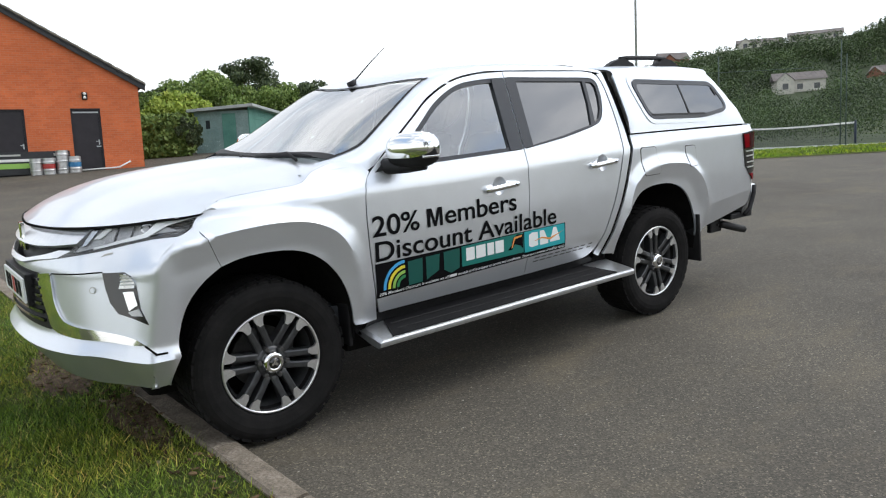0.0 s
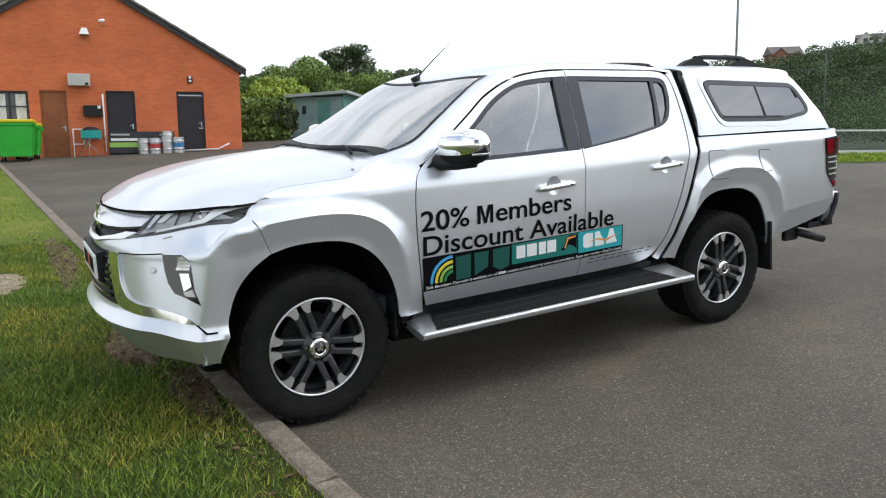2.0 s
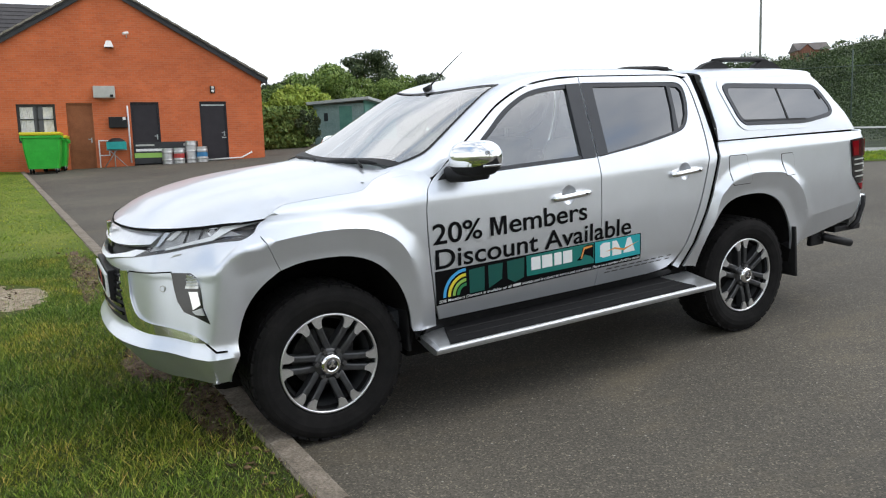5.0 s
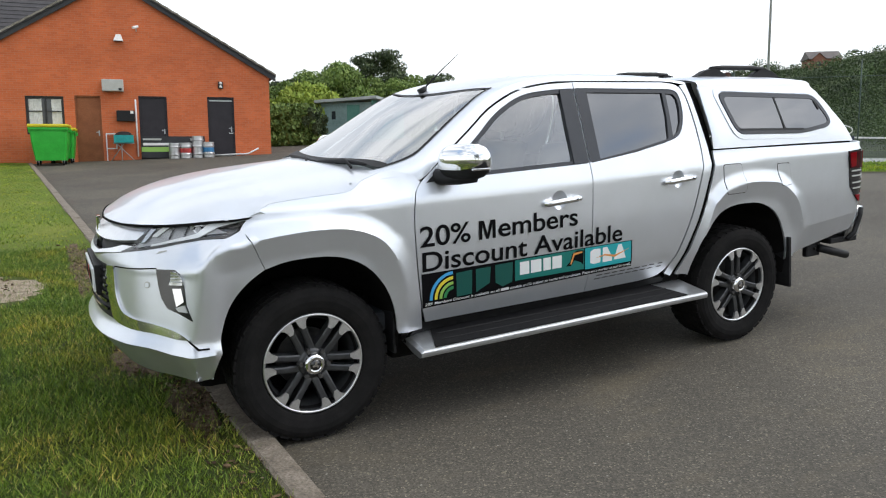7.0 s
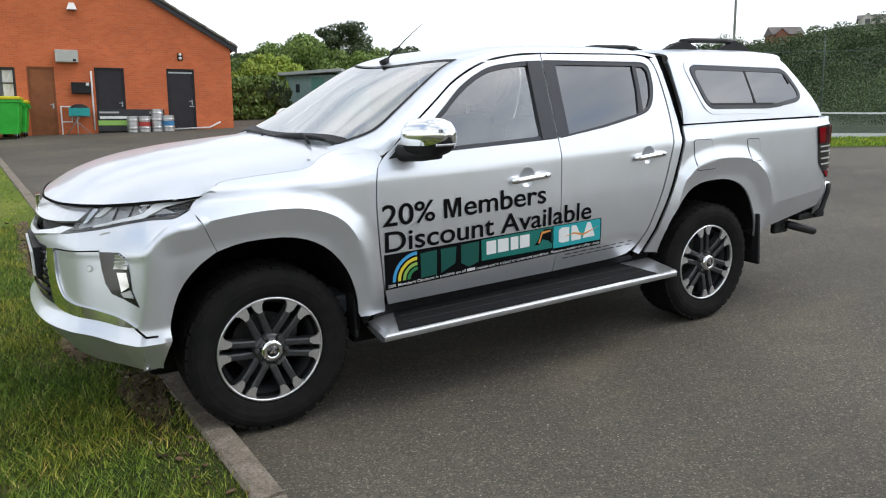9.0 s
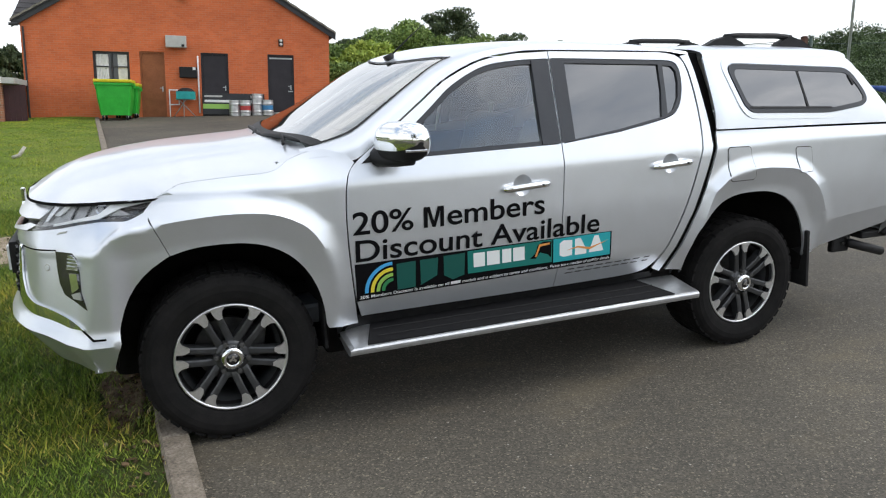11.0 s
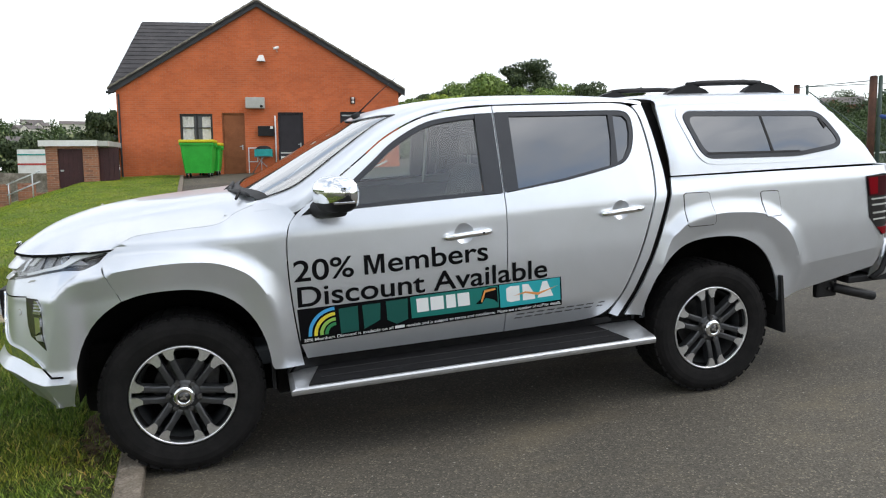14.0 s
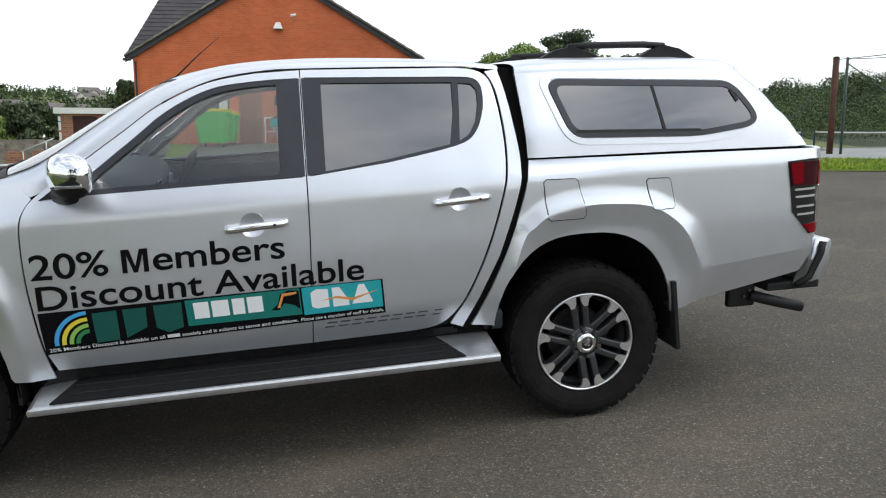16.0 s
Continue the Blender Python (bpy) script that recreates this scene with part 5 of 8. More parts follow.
def mesh_of(name, bm, material, smooth):
    me = bpy.data.meshes.new(name)
    bm.normal_update()
    bm.to_mesh(me)
    bm.free()
    me.materials.append(material)
    if smooth:
        me.polygons.foreach_set("use_smooth", [True] * len(me.polygons))
    return me


tyre_bm, rim_bm, lip_bm, barrel_bm, disc_bm = wheel_meshes()
ME_TYRE, ME_RIM, ME_LIP = mesh_of("tyre", tyre_bm, RUBBER, False), mesh_of("rim", rim_bm, GUNMETAL, True), mesh_of("rim_lip", lip_bm, MACHINED, True)
ME_BARREL, ME_DISC = mesh_of("barrel", barrel_bm, LINER, True), mesh_of("brake_disc", disc_bm, STEEL_DARK, False)
ME_BAR = mesh_of("spoke", spoke_bm("bar"), GUNMETAL, False)
def tip_bm(sign):
    """The bright machined end of a spoke, flared to the open side."""
    bm = bmesh.new()
    rings = []
    for r, w0, w1 in ((0.186, -0.004, 0.014), (0.204, -0.0160, 0.0190), (0.220, -0.0185, 0.026), (0.2410, -0.0200, 0.054)):
        a, b = sorted((w0 * sign, w1 * sign))
        rings.append([bm.verts.new((r, y, z)) for y, z in ((0.0012, a), (0.0012, b), (0.014, b), (0.014, a))])
    for a, b in zip(rings, rings[1:]):
        for i in range(4):
            bm.faces.new((a[i], a[(i + 1) % 4], b[(i + 1) % 4], b[i]))
    bm.faces.new(rings[0][::-1])
    bm.faces.new(rings[-1])
    bmesh.ops.recalc_face_normals(bm, faces=bm.faces[:])
    return bm


ME_TIPS = [mesh_of("spoke_tip", tip_bm(-1), MACHINED, False), mesh_of("spoke_tip", tip_bm(1), MACHINED, False)]
hub_bm = bmesh.new()
add_lathe(hub_bm, [(0.078, 0.045), (0.076, 0.016), (0.060, 0.010), (0.030, 0.008), (0.0, 0.008)], 36)
ME_HUB = mesh_of("hub", hub_bm, GUNMETAL, True)
cap_bm = bmesh.new()
add_lathe(cap_bm, [(0.056, 0.014), (0.053, -0.010), (0.044, -0.021), (0.030, -0.0235), (0.029, -0.021), (0.0, -0.021)], 36)
ME_CAP = mesh_of("centre_cap", cap_bm, CHROME, True)
badge_bm = bmesh.new()
add_lathe(badge_bm, [(0.0265, -0.0205), (0.0265, -0.0225), (0.0, -0.0228)], 28)
ME_BADGE = mesh_of("cap_badge", badge_bm, BLACK_GLOSS, True)
mark_bm = bmesh.new()
for a in (90, 210, 330):
    add_box(mark_bm, (0.002, -0.0242, -0.0055), (0.017, -0.0225, 0.0055), 0, Matrix.Rotation(radians(-a), 4, "Y"))
ME_MARK = mesh_of("badge_mark", mark_bm, CHROME, False)
nut_bm = bmesh.new()
add_lathe(nut_bm, [(0.0135, 0.03), (0.0135, -0.006), (0.010, -0.011), (0.0, -0.011)], 6)
ME_NUT = mesh_of("wheel_nut", nut_bm, STEEL_DARK, False)


def wheel(x, y, z, spin, steer, far):
    w = new("wheel")
    tagged(w, "alloy wheel with twelve paired spokes and a chunky tyre")
    w.parent = truck
    w.matrix_basis = pose(x, y, z, 0, spin, steer + (180 if far else 0))

    def piece(name, me, m=None, parent=None):
        ob = new(name, me)
        ob.parent = parent or w
        if m is not None:
            ob.matrix_basis = m
        return ob
    tagged(piece("tyre", ME_TYRE), "black all-terrain tyre with blocky tread", kind="stuff")
    rim = piece("rim", ME_RIM)
    for name, me in (("rim_lip", ME_LIP), ("barrel", ME_BARREL), ("brake_disc", ME_DISC), ("hub", ME_HUB), ("centre_cap", ME_CAP), ("cap_badge", ME_BADGE), ("badge_mark", ME_MARK)):
        piece(name, me)
    for k in range(6):
        for d in (-0.0235, 0.0235):
            m = Matrix.Rotation(radians(60 * k), 4, "Y") @ Matrix.Translation((0, 0, d)) @ Matrix.Rotation(radians(-90 * d), 4, "Y")
            piece("spoke", ME_BAR, m)
            piece("spoke_tip", ME_TIPS[d > 0], m)
        a = radians(60 * k)
        piece("wheel_nut", ME_NUT, Matrix.Translation((0.071 * math.cos(a), -0.002, 0.071 * math.sin(a))))
    rim["label"] = "dark painted alloy rim"
    return w


wheel(0.0, 0.022, 0.385, 8, 0, False)
wheel(3.0, 0.042, 0.374, 20, 0, False)
wheel(0.0, 2 * YC - 0.022, 0.385, 0, 0, True)
wheel(3.0, 2 * YC - 0.042, 0.374, 15, 0, True)

# lamps and trim at the front
def side_pair(name, make, material, parent, label="", smooth=True):
    for s in (0, 1):
        bm = make()
        part(name, mirrored(bm, YC) if s else bm, material, parent, label, smooth)


HEAD = spline([(0.270, 1.131), (0.334, 1.083), (0.364, 1.057), (0.443, 1.046), (0.565, 1.029), (0.709, 1.003), (0.945, 0.970)], 4) + [(0.852, 1.004), (0.801, 1.046), (0.749, 1.096)] + spline([(0.716, 1.100), (0.572, 1.105), (0.454, 1.112), (0.362, 1.124), (0.275, 1.130)], 4)[:-1]
for s in (0, 1):
    def nose(name, pts, material, e, parent, label="", thick=0.006, step=0.04):
        q = nose_bm(pts, front_e(e), step, thick)
        return part(name, mirrored(q, YC) if s else q, material, parent, label, True)

    lamp = nose("headlight", HEAD, BLACK_GLOSS, -0.034, truck, "slim headlight with a clear lens", 0.02)
    nose("reflector", [(0.400, 1.066), (0.56, 1.043), (0.72, 1.014), (0.86, 0.990), (0.81, 1.030), (0.755, 1.084), (0.58, 1.095), (0.452, 1.102), (0.425, 1.090)], LAMP_GREY, -0.027, lamp, "grey lamp interior")
    nose("light_bar", [(0.742, 1.006), (0.594, 1.033), (0.476, 1.050), (0.420, 1.090), (0.375, 1.111), (0.300, 1.116), (0.280, 1.124), (0.373, 1.120), (0.440, 1.104), (0.491, 1.066), (0.594, 1.046), (0.735, 1.016)], VINYL_WHITE, -0.014, lamp, "white light-guide strip")
    nose("cell", [(0.742, 1.050), (0.712, 1.050), (0.655, 1.090), (0.690, 1.092)], VINYL_WHITE, -0.016, lamp)
    nose("cell", [(0.800, 1.020), (0.776, 1.024), (0.724, 1.084), (0.748, 1.086)], REFLECTOR, -0.016, lamp)
    c, cz = 0.488, 1.084
    nose("projector", [(c + 0.030 * math.cos(a * math.pi / 10), cz + 0.019 * math.sin(a * math.pi / 10)) for a in range(20)], REFLECTOR, -0.020, lamp, "bright projector bowl", 0.01, 0.02)
    nose("bulb", [(c + 0.018 * math.cos(a * math.pi / 8), cz + 0.012 * math.sin(a * math.pi / 8)) for a in range(16)], LAMP_GREY, -0.016, lamp, "", 0.006, 0.02)
    for c in (0.545, 0.62):
        nose("divider", [(c, 1.096), (c + 0.006, 1.096), (c + 0.030, 1.040), (c + 0.022, 1.042)], GUNMETAL, -0.018, lamp)
    lens = nose("lens", HEAD, GLASS_LAMP, -0.003, lamp, "clear polycarbonate lens", 0.004)
    lens.visible_shadow = False
    lt = [q for q in spline(LAMP_TOP, 4) if q[0] > 0.34]
    nose("lamp_gap", [(a, b + 0.002) for a, b in lt] + [(a, b - 0.009) for a, b in reversed(lt)], LINER, 0.003, lamp, "dark gap under the hood's edge", 0.003)
    lw = spline([(0.362, 1.054), (0.443, 1.043), (0.565, 1.026), (0.709, 1.000), (0.948, 0.966)], 4)
    nose("lamp_gap", [(a, b + 0.001) for a, b in lw] + [(a, b + 0.010) for a, b in reversed(lw)], BLACK_GLOSS, 0.002, lamp, "black lower edge of the lamp", 0.003)
    # chrome blade, fog lamp pocket, sensor
    blade = spline([(0.992, 0.905), (0.975, 0.85), (0.950, 0.775), (0.893, 0.712), (0.823, 0.690), (0.697, 0.675), (0.545, 0.656), (0.445, 0.620)], 5) + spline([(0.53, 0.622), (0.66, 0.632), (0.845, 0.640), (0.962, 0.662), (1.015, 0.725), (1.075, 0.80), (1.120, 0.890)], 5)
    q = nose_bm(blade, front_e(0.010), 0.03, 0.008)
    part("chrome_blade", mirrored(q, YC) if s else q, CHROME, bumper, "bright chrome blade curving round the bumper", True)
    pocket = nose("fog_pocket", [(0.683, 0.915), (0.669, 0.845), (0.648, 0.790), (0.607, 0.748), (0.533, 0.732), (0.438, 0.704), (0.486, 0.770), (0.506, 0.845), (0.538, 0.905), (0.570, 0.920)], BLACK_GLOSS, 0.003, bumper, "gloss black fog lamp pocket", 0.004)
    nose("indicator", [(0.590, 0.914), (0.546, 0.908), (0.517, 0.882), (0.515, 0.857), (0.598, 0.852), (0.583, 0.890)], REFLECTOR, 0.008, pocket, "clear indicator lamp")
    for zz in (0.866, 0.880, 0.894):
        nose("lamp_rib", [(0.588, zz), (0.520, zz + 0.004), (0.520, zz + 0.008), (0.588, zz + 0.005)], GALV, 0.011, pocket, "", 0.003)
    nose("fog_lamp", [(0.576, 0.839), (0.520, 0.843), (0.498, 0.787), (0.546, 0.762)], CHROME, 0.008, pocket, "fog lamp glass")
    nose("fog_surround", [(0.550, 0.757), (0.493, 0.773), (0.470, 0.742), (0.531, 0.742)], SATIN, 0.008, pocket)
    sensor = nose("parking_sensor", [(0.731 + 0.015 * math.cos(a * math.pi / 10), 0.843 + 0.015 * math.sin(a * math.pi / 10)) for a in range(20)], GREY_METAL, 0.003, bumper, "round parking sensor")
    nose("sensor_eye", [(0.731 + 0.0105 * math.cos(a * math.pi / 10), 0.843 + 0.0105 * math.sin(a * math.pi / 10)) for a in range(20)], PAINT, 0.006, sensor)
    # seams
    nose("bumper_seam", [(0.990, 0.898), (0.86, 0.905), (0.683, 0.915), (0.683, 0.921), (0.86, 0.911), (0.990, 0.904)], LINER, 0.002, bumper, "dark seam in the bumper", 0.002)
    nose("bumper_seam", [(0.368, 0.570), (0.412, 0.573), (0.462, 0.616), (0.453, 0.621), (0.406, 0.581), (0.368, 0.578)], LINER, 0.007, bumper, "dark seam in the bumper", 0.002)
    nose("washer_cover", [(0.692, 0.981), (0.640, 0.992), (0.636, 0.998), (0.675, 0.992)], GREY_METAL, 0.003, bumper, "small headlamp washer cover", 0.004)


def over(half):
    """A closed outline across the nose from its near half."""
    return half + [(2 * S_MID - a, b) for a, b in reversed(half)]


mesh_grille = part("lower_grille", nose_bm([(0.985, 0.655), (2 * S_MID - 0.985, 0.655), (2 * S_MID - 1.11, 0.895), (1.11, 0.895)], front_e(0.004), 0.05, 0.01), BLACK_PLASTIC, bumper, "black lower grille", True)
for k in range(6):
    z = 0.685 + 0.035 * k
    w = 1.03 + 0.4 * (z - 0.685)
    part("grille_bar", nose_bm([(w, z), (2 * S_MID - w, z), (2 * S_MID - w, z + 0.013), (w, z + 0.013)], front_e(0.016), 0.06, 0.014), BLACK_GLOSS, mesh_grille, smooth=True)
plate = part("number_plate", box((-0.908, YC - 0.26, 0.750), (-0.897, YC + 0.26, 0.865), 0.003), VINYL_WHITE, bumper, "number plate with unreadable dark bars")
part("plate_holder", box((-0.8965, YC - 0.275, 0.735), (-0.86, YC + 0.275, 0.885), 0.006), BLACK_PLASTIC, bumper, "black plate holder")
for k, (w, c) in enumerate(((0.06, LETTER_BLACK), (0.06, LETTER_BLACK), (0.05, KEG_RED), (0.06, LETTER_BLACK), (0.06, LETTER_BLACK))):
    y = YC - 0.20 + 0.085 * k
    part("plate_bar", box((-0.9105, y, 0.770), (-0.9083, y + w, 0.845)), c, plate)
grille = part("grille", nose_bm([(0.86, 0.960), (1.13, 0.946), (1.30, 0.922), (2 * S_MID - 1.30, 0.922), (2 * S_MID - 1.13, 0.946), (2 * S_MID - 0.86, 0.960), (2 * S_MID - 0.76, 1.088), (0.76, 1.088)], front_e(-0.035), 0.05, 0.01), BLACK_PLASTIC, truck, "black radiator grille with chrome bars", True)
bar_lo, bar_hi = [(0.812, 1.034), (0.99, 1.020), (1.15, 1.012), (1.30, 1.010)], [(0.756, 1.090), (0.90, 1.088), (1.30, 1.082)]
part("chrome_bar", nose_bm(bar_lo + [(2 * S_MID - a, b) for a, b in bar_lo[::-1]] + [(2 * S_MID - a, b) for a, b in bar_hi] + bar_hi[::-1], lambda a, b: front(a, b, 0.016 - 0.55 * (b - 1.01)), 0.03, 0.02), CHROME_SATIN, grille, "satin chrome grille bar", True)
low_lo, low_hi = [(0.945, 0.971), (1.13, 0.951), (1.30, 0.928)], [(0.855, 1.003), (0.95, 1.001), (1.06, 0.978), (1.26, 0.948)]
part("chrome_bar", nose_bm(low_lo + [(2 * S_MID - a, b) for a, b in low_lo[::-1]] + [(2 * S_MID - a, b) for a, b in low_hi] + low_hi[::-1], lambda a, b: front(a, b, 0.012 - 0.35 * (b - 0.95)), 0.03, 0.02), CHROME_SATIN, grille, "satin chrome grille bar", True)
emblem = bmesh.new()
for a in (90, 210, 330):
    add_box(emblem, (0.004, -0.012, -0.022), (0.075, 0.006, 0.022), 0.004, Matrix.Translation((-0.842, YC, 1.02)) @ Matrix.Rotation(radians(90), 4, "Z") @ Matrix.Rotation(radians(-a), 4, "Y"))
part("emblem", emblem, CHROME, grille, "plain chrome three-armed emblem")

# mirrors
def mirror_head(lo, hi, grow=0.0):
    """A rounded mirror shell between two levels (0 to 1) of its height."""
    bm = bmesh.new()
    rows = []
    n = 22
    for i in range(n + 1):
        t = 0.5 - 0.5 * math.cos(math.pi * i / n)
        y = -0.01 - 0.245 * t
        cx = 0.735 + 0.085 * t
        e = math.sqrt(max(0.02, 1 - (2 * t - 1) ** 4 * 0.97))
        hx, hz, cz = (0.082 + grow) * e, (0.090 + grow) * e, 1.330 + 0.006 * t
        row = []
        m = 40
        for k in range(m + 1):
            a = math.pi * (lo + (hi - lo) * k / m)
            c, s_ = math.cos(a * 2), math.sin(a * 2)
            row.append(bm.verts.new((cx - hx * math.copysign(abs(c) ** 0.82, c), y, cz + hz * math.copysign(abs(s_) ** 0.85, s_))))
        rows.append(row)
    for a, b in zip(rows, rows[1:]):
        for k in range(len(a) - 1):
            bm.faces.new((a[k], a[k + 1], b[k + 1], b[k]))
    for row, rev in ((rows[0], True), (rows[-1], False)):
        c = bm.verts.new(sum((v.co for v in row), Vector()) / len(row))
        for k in range(len(row) - 1):
            bm.faces.new((c, row[k], row[k + 1]))
    bmesh.ops.recalc_face_normals(bm, faces=bm.faces[:])
    return bm


for s in (0, 1):
    def ms(bm):
        return mirrored(bm, YC) if s else bm
    mir = part("door_mirror", ms(mirror_head(0.0, 1.0, -0.003)), BLACK_PLASTIC, doors_f[s], "door mirror with chrome cap", True)
    part("mirror_cap", ms(mirror_head(-0.055, 0.62)), CHROME, mir, "polished chrome mirror cap", True)
    foot = bmesh.new()
    add_tube(foot, [(0.70, 0.05, 1.262), (0.705, -0.01, 1.250), (0.76, -0.10, 1.248), (0.80, -0.20, 1.256)], [0.045, 0.038, 0.030, 0.022], 10)
    part("mirror_foot", ms(foot), BLACK_PLASTIC, mir, "black mirror foot", True)
    part("mirror_triangle", ms(panel_bm([(0.622, 1.232), (0.80, 1.246), (0.80, 1.330), (0.70, 1.290)], off(side, -0.006), 0.05, 0.004)), BLACK_PLASTIC, mir, smooth=True)
    part("indicator_strip", ms(box((0.752, -0.259, 1.297), (0.850, -0.240, 1.309), 0.004)), REFLECTOR, mir, "clear indicator strip")

# door handles
for s in (0, 1):
    for dset, cup, x0, x1, z0, z1 in ((doors_f, CUPS[0], 1.340, 1.590, 1.066, 1.080), (doors_r, CUPS[1], 2.250, 2.500, 1.122, 1.136)):
        xm, zm = (x0 + x1) / 2 - 0.005, (z0 + z1) / 2

        def dish(u, v):
            k = 1 - ((u - cup[0]) ** 2 + (v - cup[1]) ** 2) / 0.053 ** 2
            return (u, side_y(u, v) + 0.022 * k, v)
        q = panel_bm(cup_loop(cup, 0.0535), dish, 0.012, 0.001)
        part("handle_cup", mirrored(q, YC) if s else q, PAINT, dset[s], "dished silver recess behind the handle", True)
        path = [(x0, side_y(x0, z0) - 0.006, z0), (x0 + 0.025, side_y(x0, z0) - 0.028, z0 + 0.002), (xm, side_y(xm, zm) - 0.036, zm + 0.003), (x1 - 0.03, side_y(x1, z1) - 0.030, z1), (x1, side_y(x1, z1) - 0.008, z1)]
        h = bmesh.new()
        add_tube(h, spline(path, 4), 0.0135, 10)
        for v in h.verts:
            v.co.z += (v.co.z - interp(v.co.x, [(x0, z0), (x1, z1)])) * 0.25
        part("door_handle", mirrored(h, YC) if s else h, CHROME, dset[s], "chrome pull handle", True)
        kn = bmesh.new()
        add_tube(kn, [(x1 - 0.05, side_y(x1, z1) - 0.050, z1 + 0.001), (x1 - 0.05, side_y(x1, z1) - 0.036, z1 + 0.001)], 0.006, 10)
        part("lock_button", mirrored(kn, YC) if s else kn, BLACK_PLASTIC, dset[s])

# tail lamps
TAIL = [(4.075, 1.222), (4.20, 1.232), (4.318, 1.226), (4.3195, 1.10), (4.3185, 0.86), (4.30, 0.848), (4.215, 0.846), (4.112, 0.962), (4.094, 1.10)]
for s in (0, 1):
    def ts(bm):
        return mirrored(bm, YC) if s else bm
    tl = part("tail_lamp", ts(panel_bm(TAIL, off(side, -0.006), 0.025, 0.01)), BLACK_GLOSS, truck, "tall tail lamp in red, black and clear", True)
    part("red_lens", ts(panel_bm([(4.080, 1.218), (4.316, 1.222), (4.3175, 1.098), (4.100, 1.098)], off(side, -0.012), 0.025, 0.008)), SMOKE_LENS, tl, "dark red lens", True)
    part("red_lens", ts(panel_bm([(4.26, 1.221), (4.317, 1.222), (4.3185, 1.098), (4.255, 1.098)], off(side, -0.015), 0.02, 0.004)), RED_LENS, tl, "bright red lens edge", True)
    part("red_lens", ts(panel_bm([(4.085, 1.210), (4.155, 1.214), (4.158, 1.110), (4.104, 1.108)], off(side, -0.015), 0.02, 0.004)), RED_LENS, tl, "bright red lens edge", True)
    part("red_lens", ts(panel_bm([(4.17, 0.898), (4.317, 0.902), (4.317, 0.852), (4.218, 0.850)], off(side, -0.012), 0.025, 0.006)), RED_LENS, tl, "bright red lens edge", True)
    part("clear_lens", ts(panel_bm([(4.255, 1.090), (4.318, 1.090), (4.318, 0.910), (4.25, 0.910)], off(side, -0.011), 0.02, 0.004)), REFLECTOR, tl, "clear reversing lens", True)
    for z in (1.072, 1.035, 0.985, 0.945):
        part("lamp_fin", ts(panel_bm([(4.115 + (1.08 - z) * 0.15, z), (4.235, z + 0.004), (4.235, z + 0.014), (4.115 + (1.08 - z) * 0.15, z + 0.010)], off(side, -0.012), 0.02, 0.004)), GREY_METAL, tl, smooth=True)
    # rear bumper corner
    rb = bmesh.new()
    prof = [(4.245, 0.560), (4.30, 0.545), (4.395, 0.575), (4.425, 0.700), (4.430, 0.770), (4.415, 0.790), (4.330, 0.795), (4.300, 0.700)]
    ys = [(0.10, 0.0), (0.115, 0.02), (0.16, 0.03), (0.30, 0.035)]
    rings = [[rb.verts.new((x - (0.05 if i == 0 else 0.0), y, z)) for x, z in prof] for i, (y, g) in enumerate(ys)]
    for a, b in zip(rings, rings[1:]):
        for k in range(len(prof)):
            rb.faces.new((a[k], b[k], b[(k + 1) % len(prof)], a[(k + 1) % len(prof)]))
    rb.faces.new(rings[0])
    bmesh.ops.recalc_face_normals(rb, faces=rb.faces[:])
    part("rear_bumper", ts(rb), PAINT, truck, "silver rear bumper corner", True)
    part("bumper_strip", ts(tube([(4.20, 0.075, 0.560), (4.27, 0.07, 0.60), (4.335, 0.075, 0.72), (4.35, 0.08, 0.785)], 0.018, 8)), BLACK_PLASTIC, truck, "black rubber bumper edge", True)
    part("bumper_underside", ts(box((4.05, 0.10, 0.53), (4.36, 0.40, 0.575), 0.01)), BLACK_PLASTIC, truck, "black bumper underside")
part("rear_step", box((4.26, 0.42, 0.55), (4.42, 2 * YC - 0.42, 0.70), 0.02), PAINT, truck, "silver rear step bumper")
tow = part("tow_bracket", box((3.86, 0.16, 0.44), (4.02, 0.20, 0.56), 0.015), BLACK_PLASTIC, truck, "black tow bracket with bolts")
part("tow_arm", tube([(3.98, 0.15, 0.505), (4.10, 0.13, 0.470), (4.27, 0.12, 0.425)], 0.030, 12), BLACK_PLASTIC, tow, "round black tow arm", True)
for x, z in ((3.975, 0.535), (3.99, 0.480), (3.945, 0.500)):
    part("bolt", tube([(x, 0.145, z), (x, 0.16, z)], 0.009, 6), STEEL_DARK, tow)

# aerial, wipers
part("aerial_base", tube([(1.05, YC, 1.690), (1.075, YC, 1.712), (1.085, YC, 1.728)], [0.030, 0.020, 0.010], 10), BLACK_PLASTIC, truck, "black roof aerial", True)
part("aerial", tube([(1.082, YC, 1.724), (1.20, YC, 1.83), (1.318, YC, 1.925)], [0.005, 0.0035, 0.0015], 6), BLACK_PLASTIC, truck, "thin whip aerial", True)
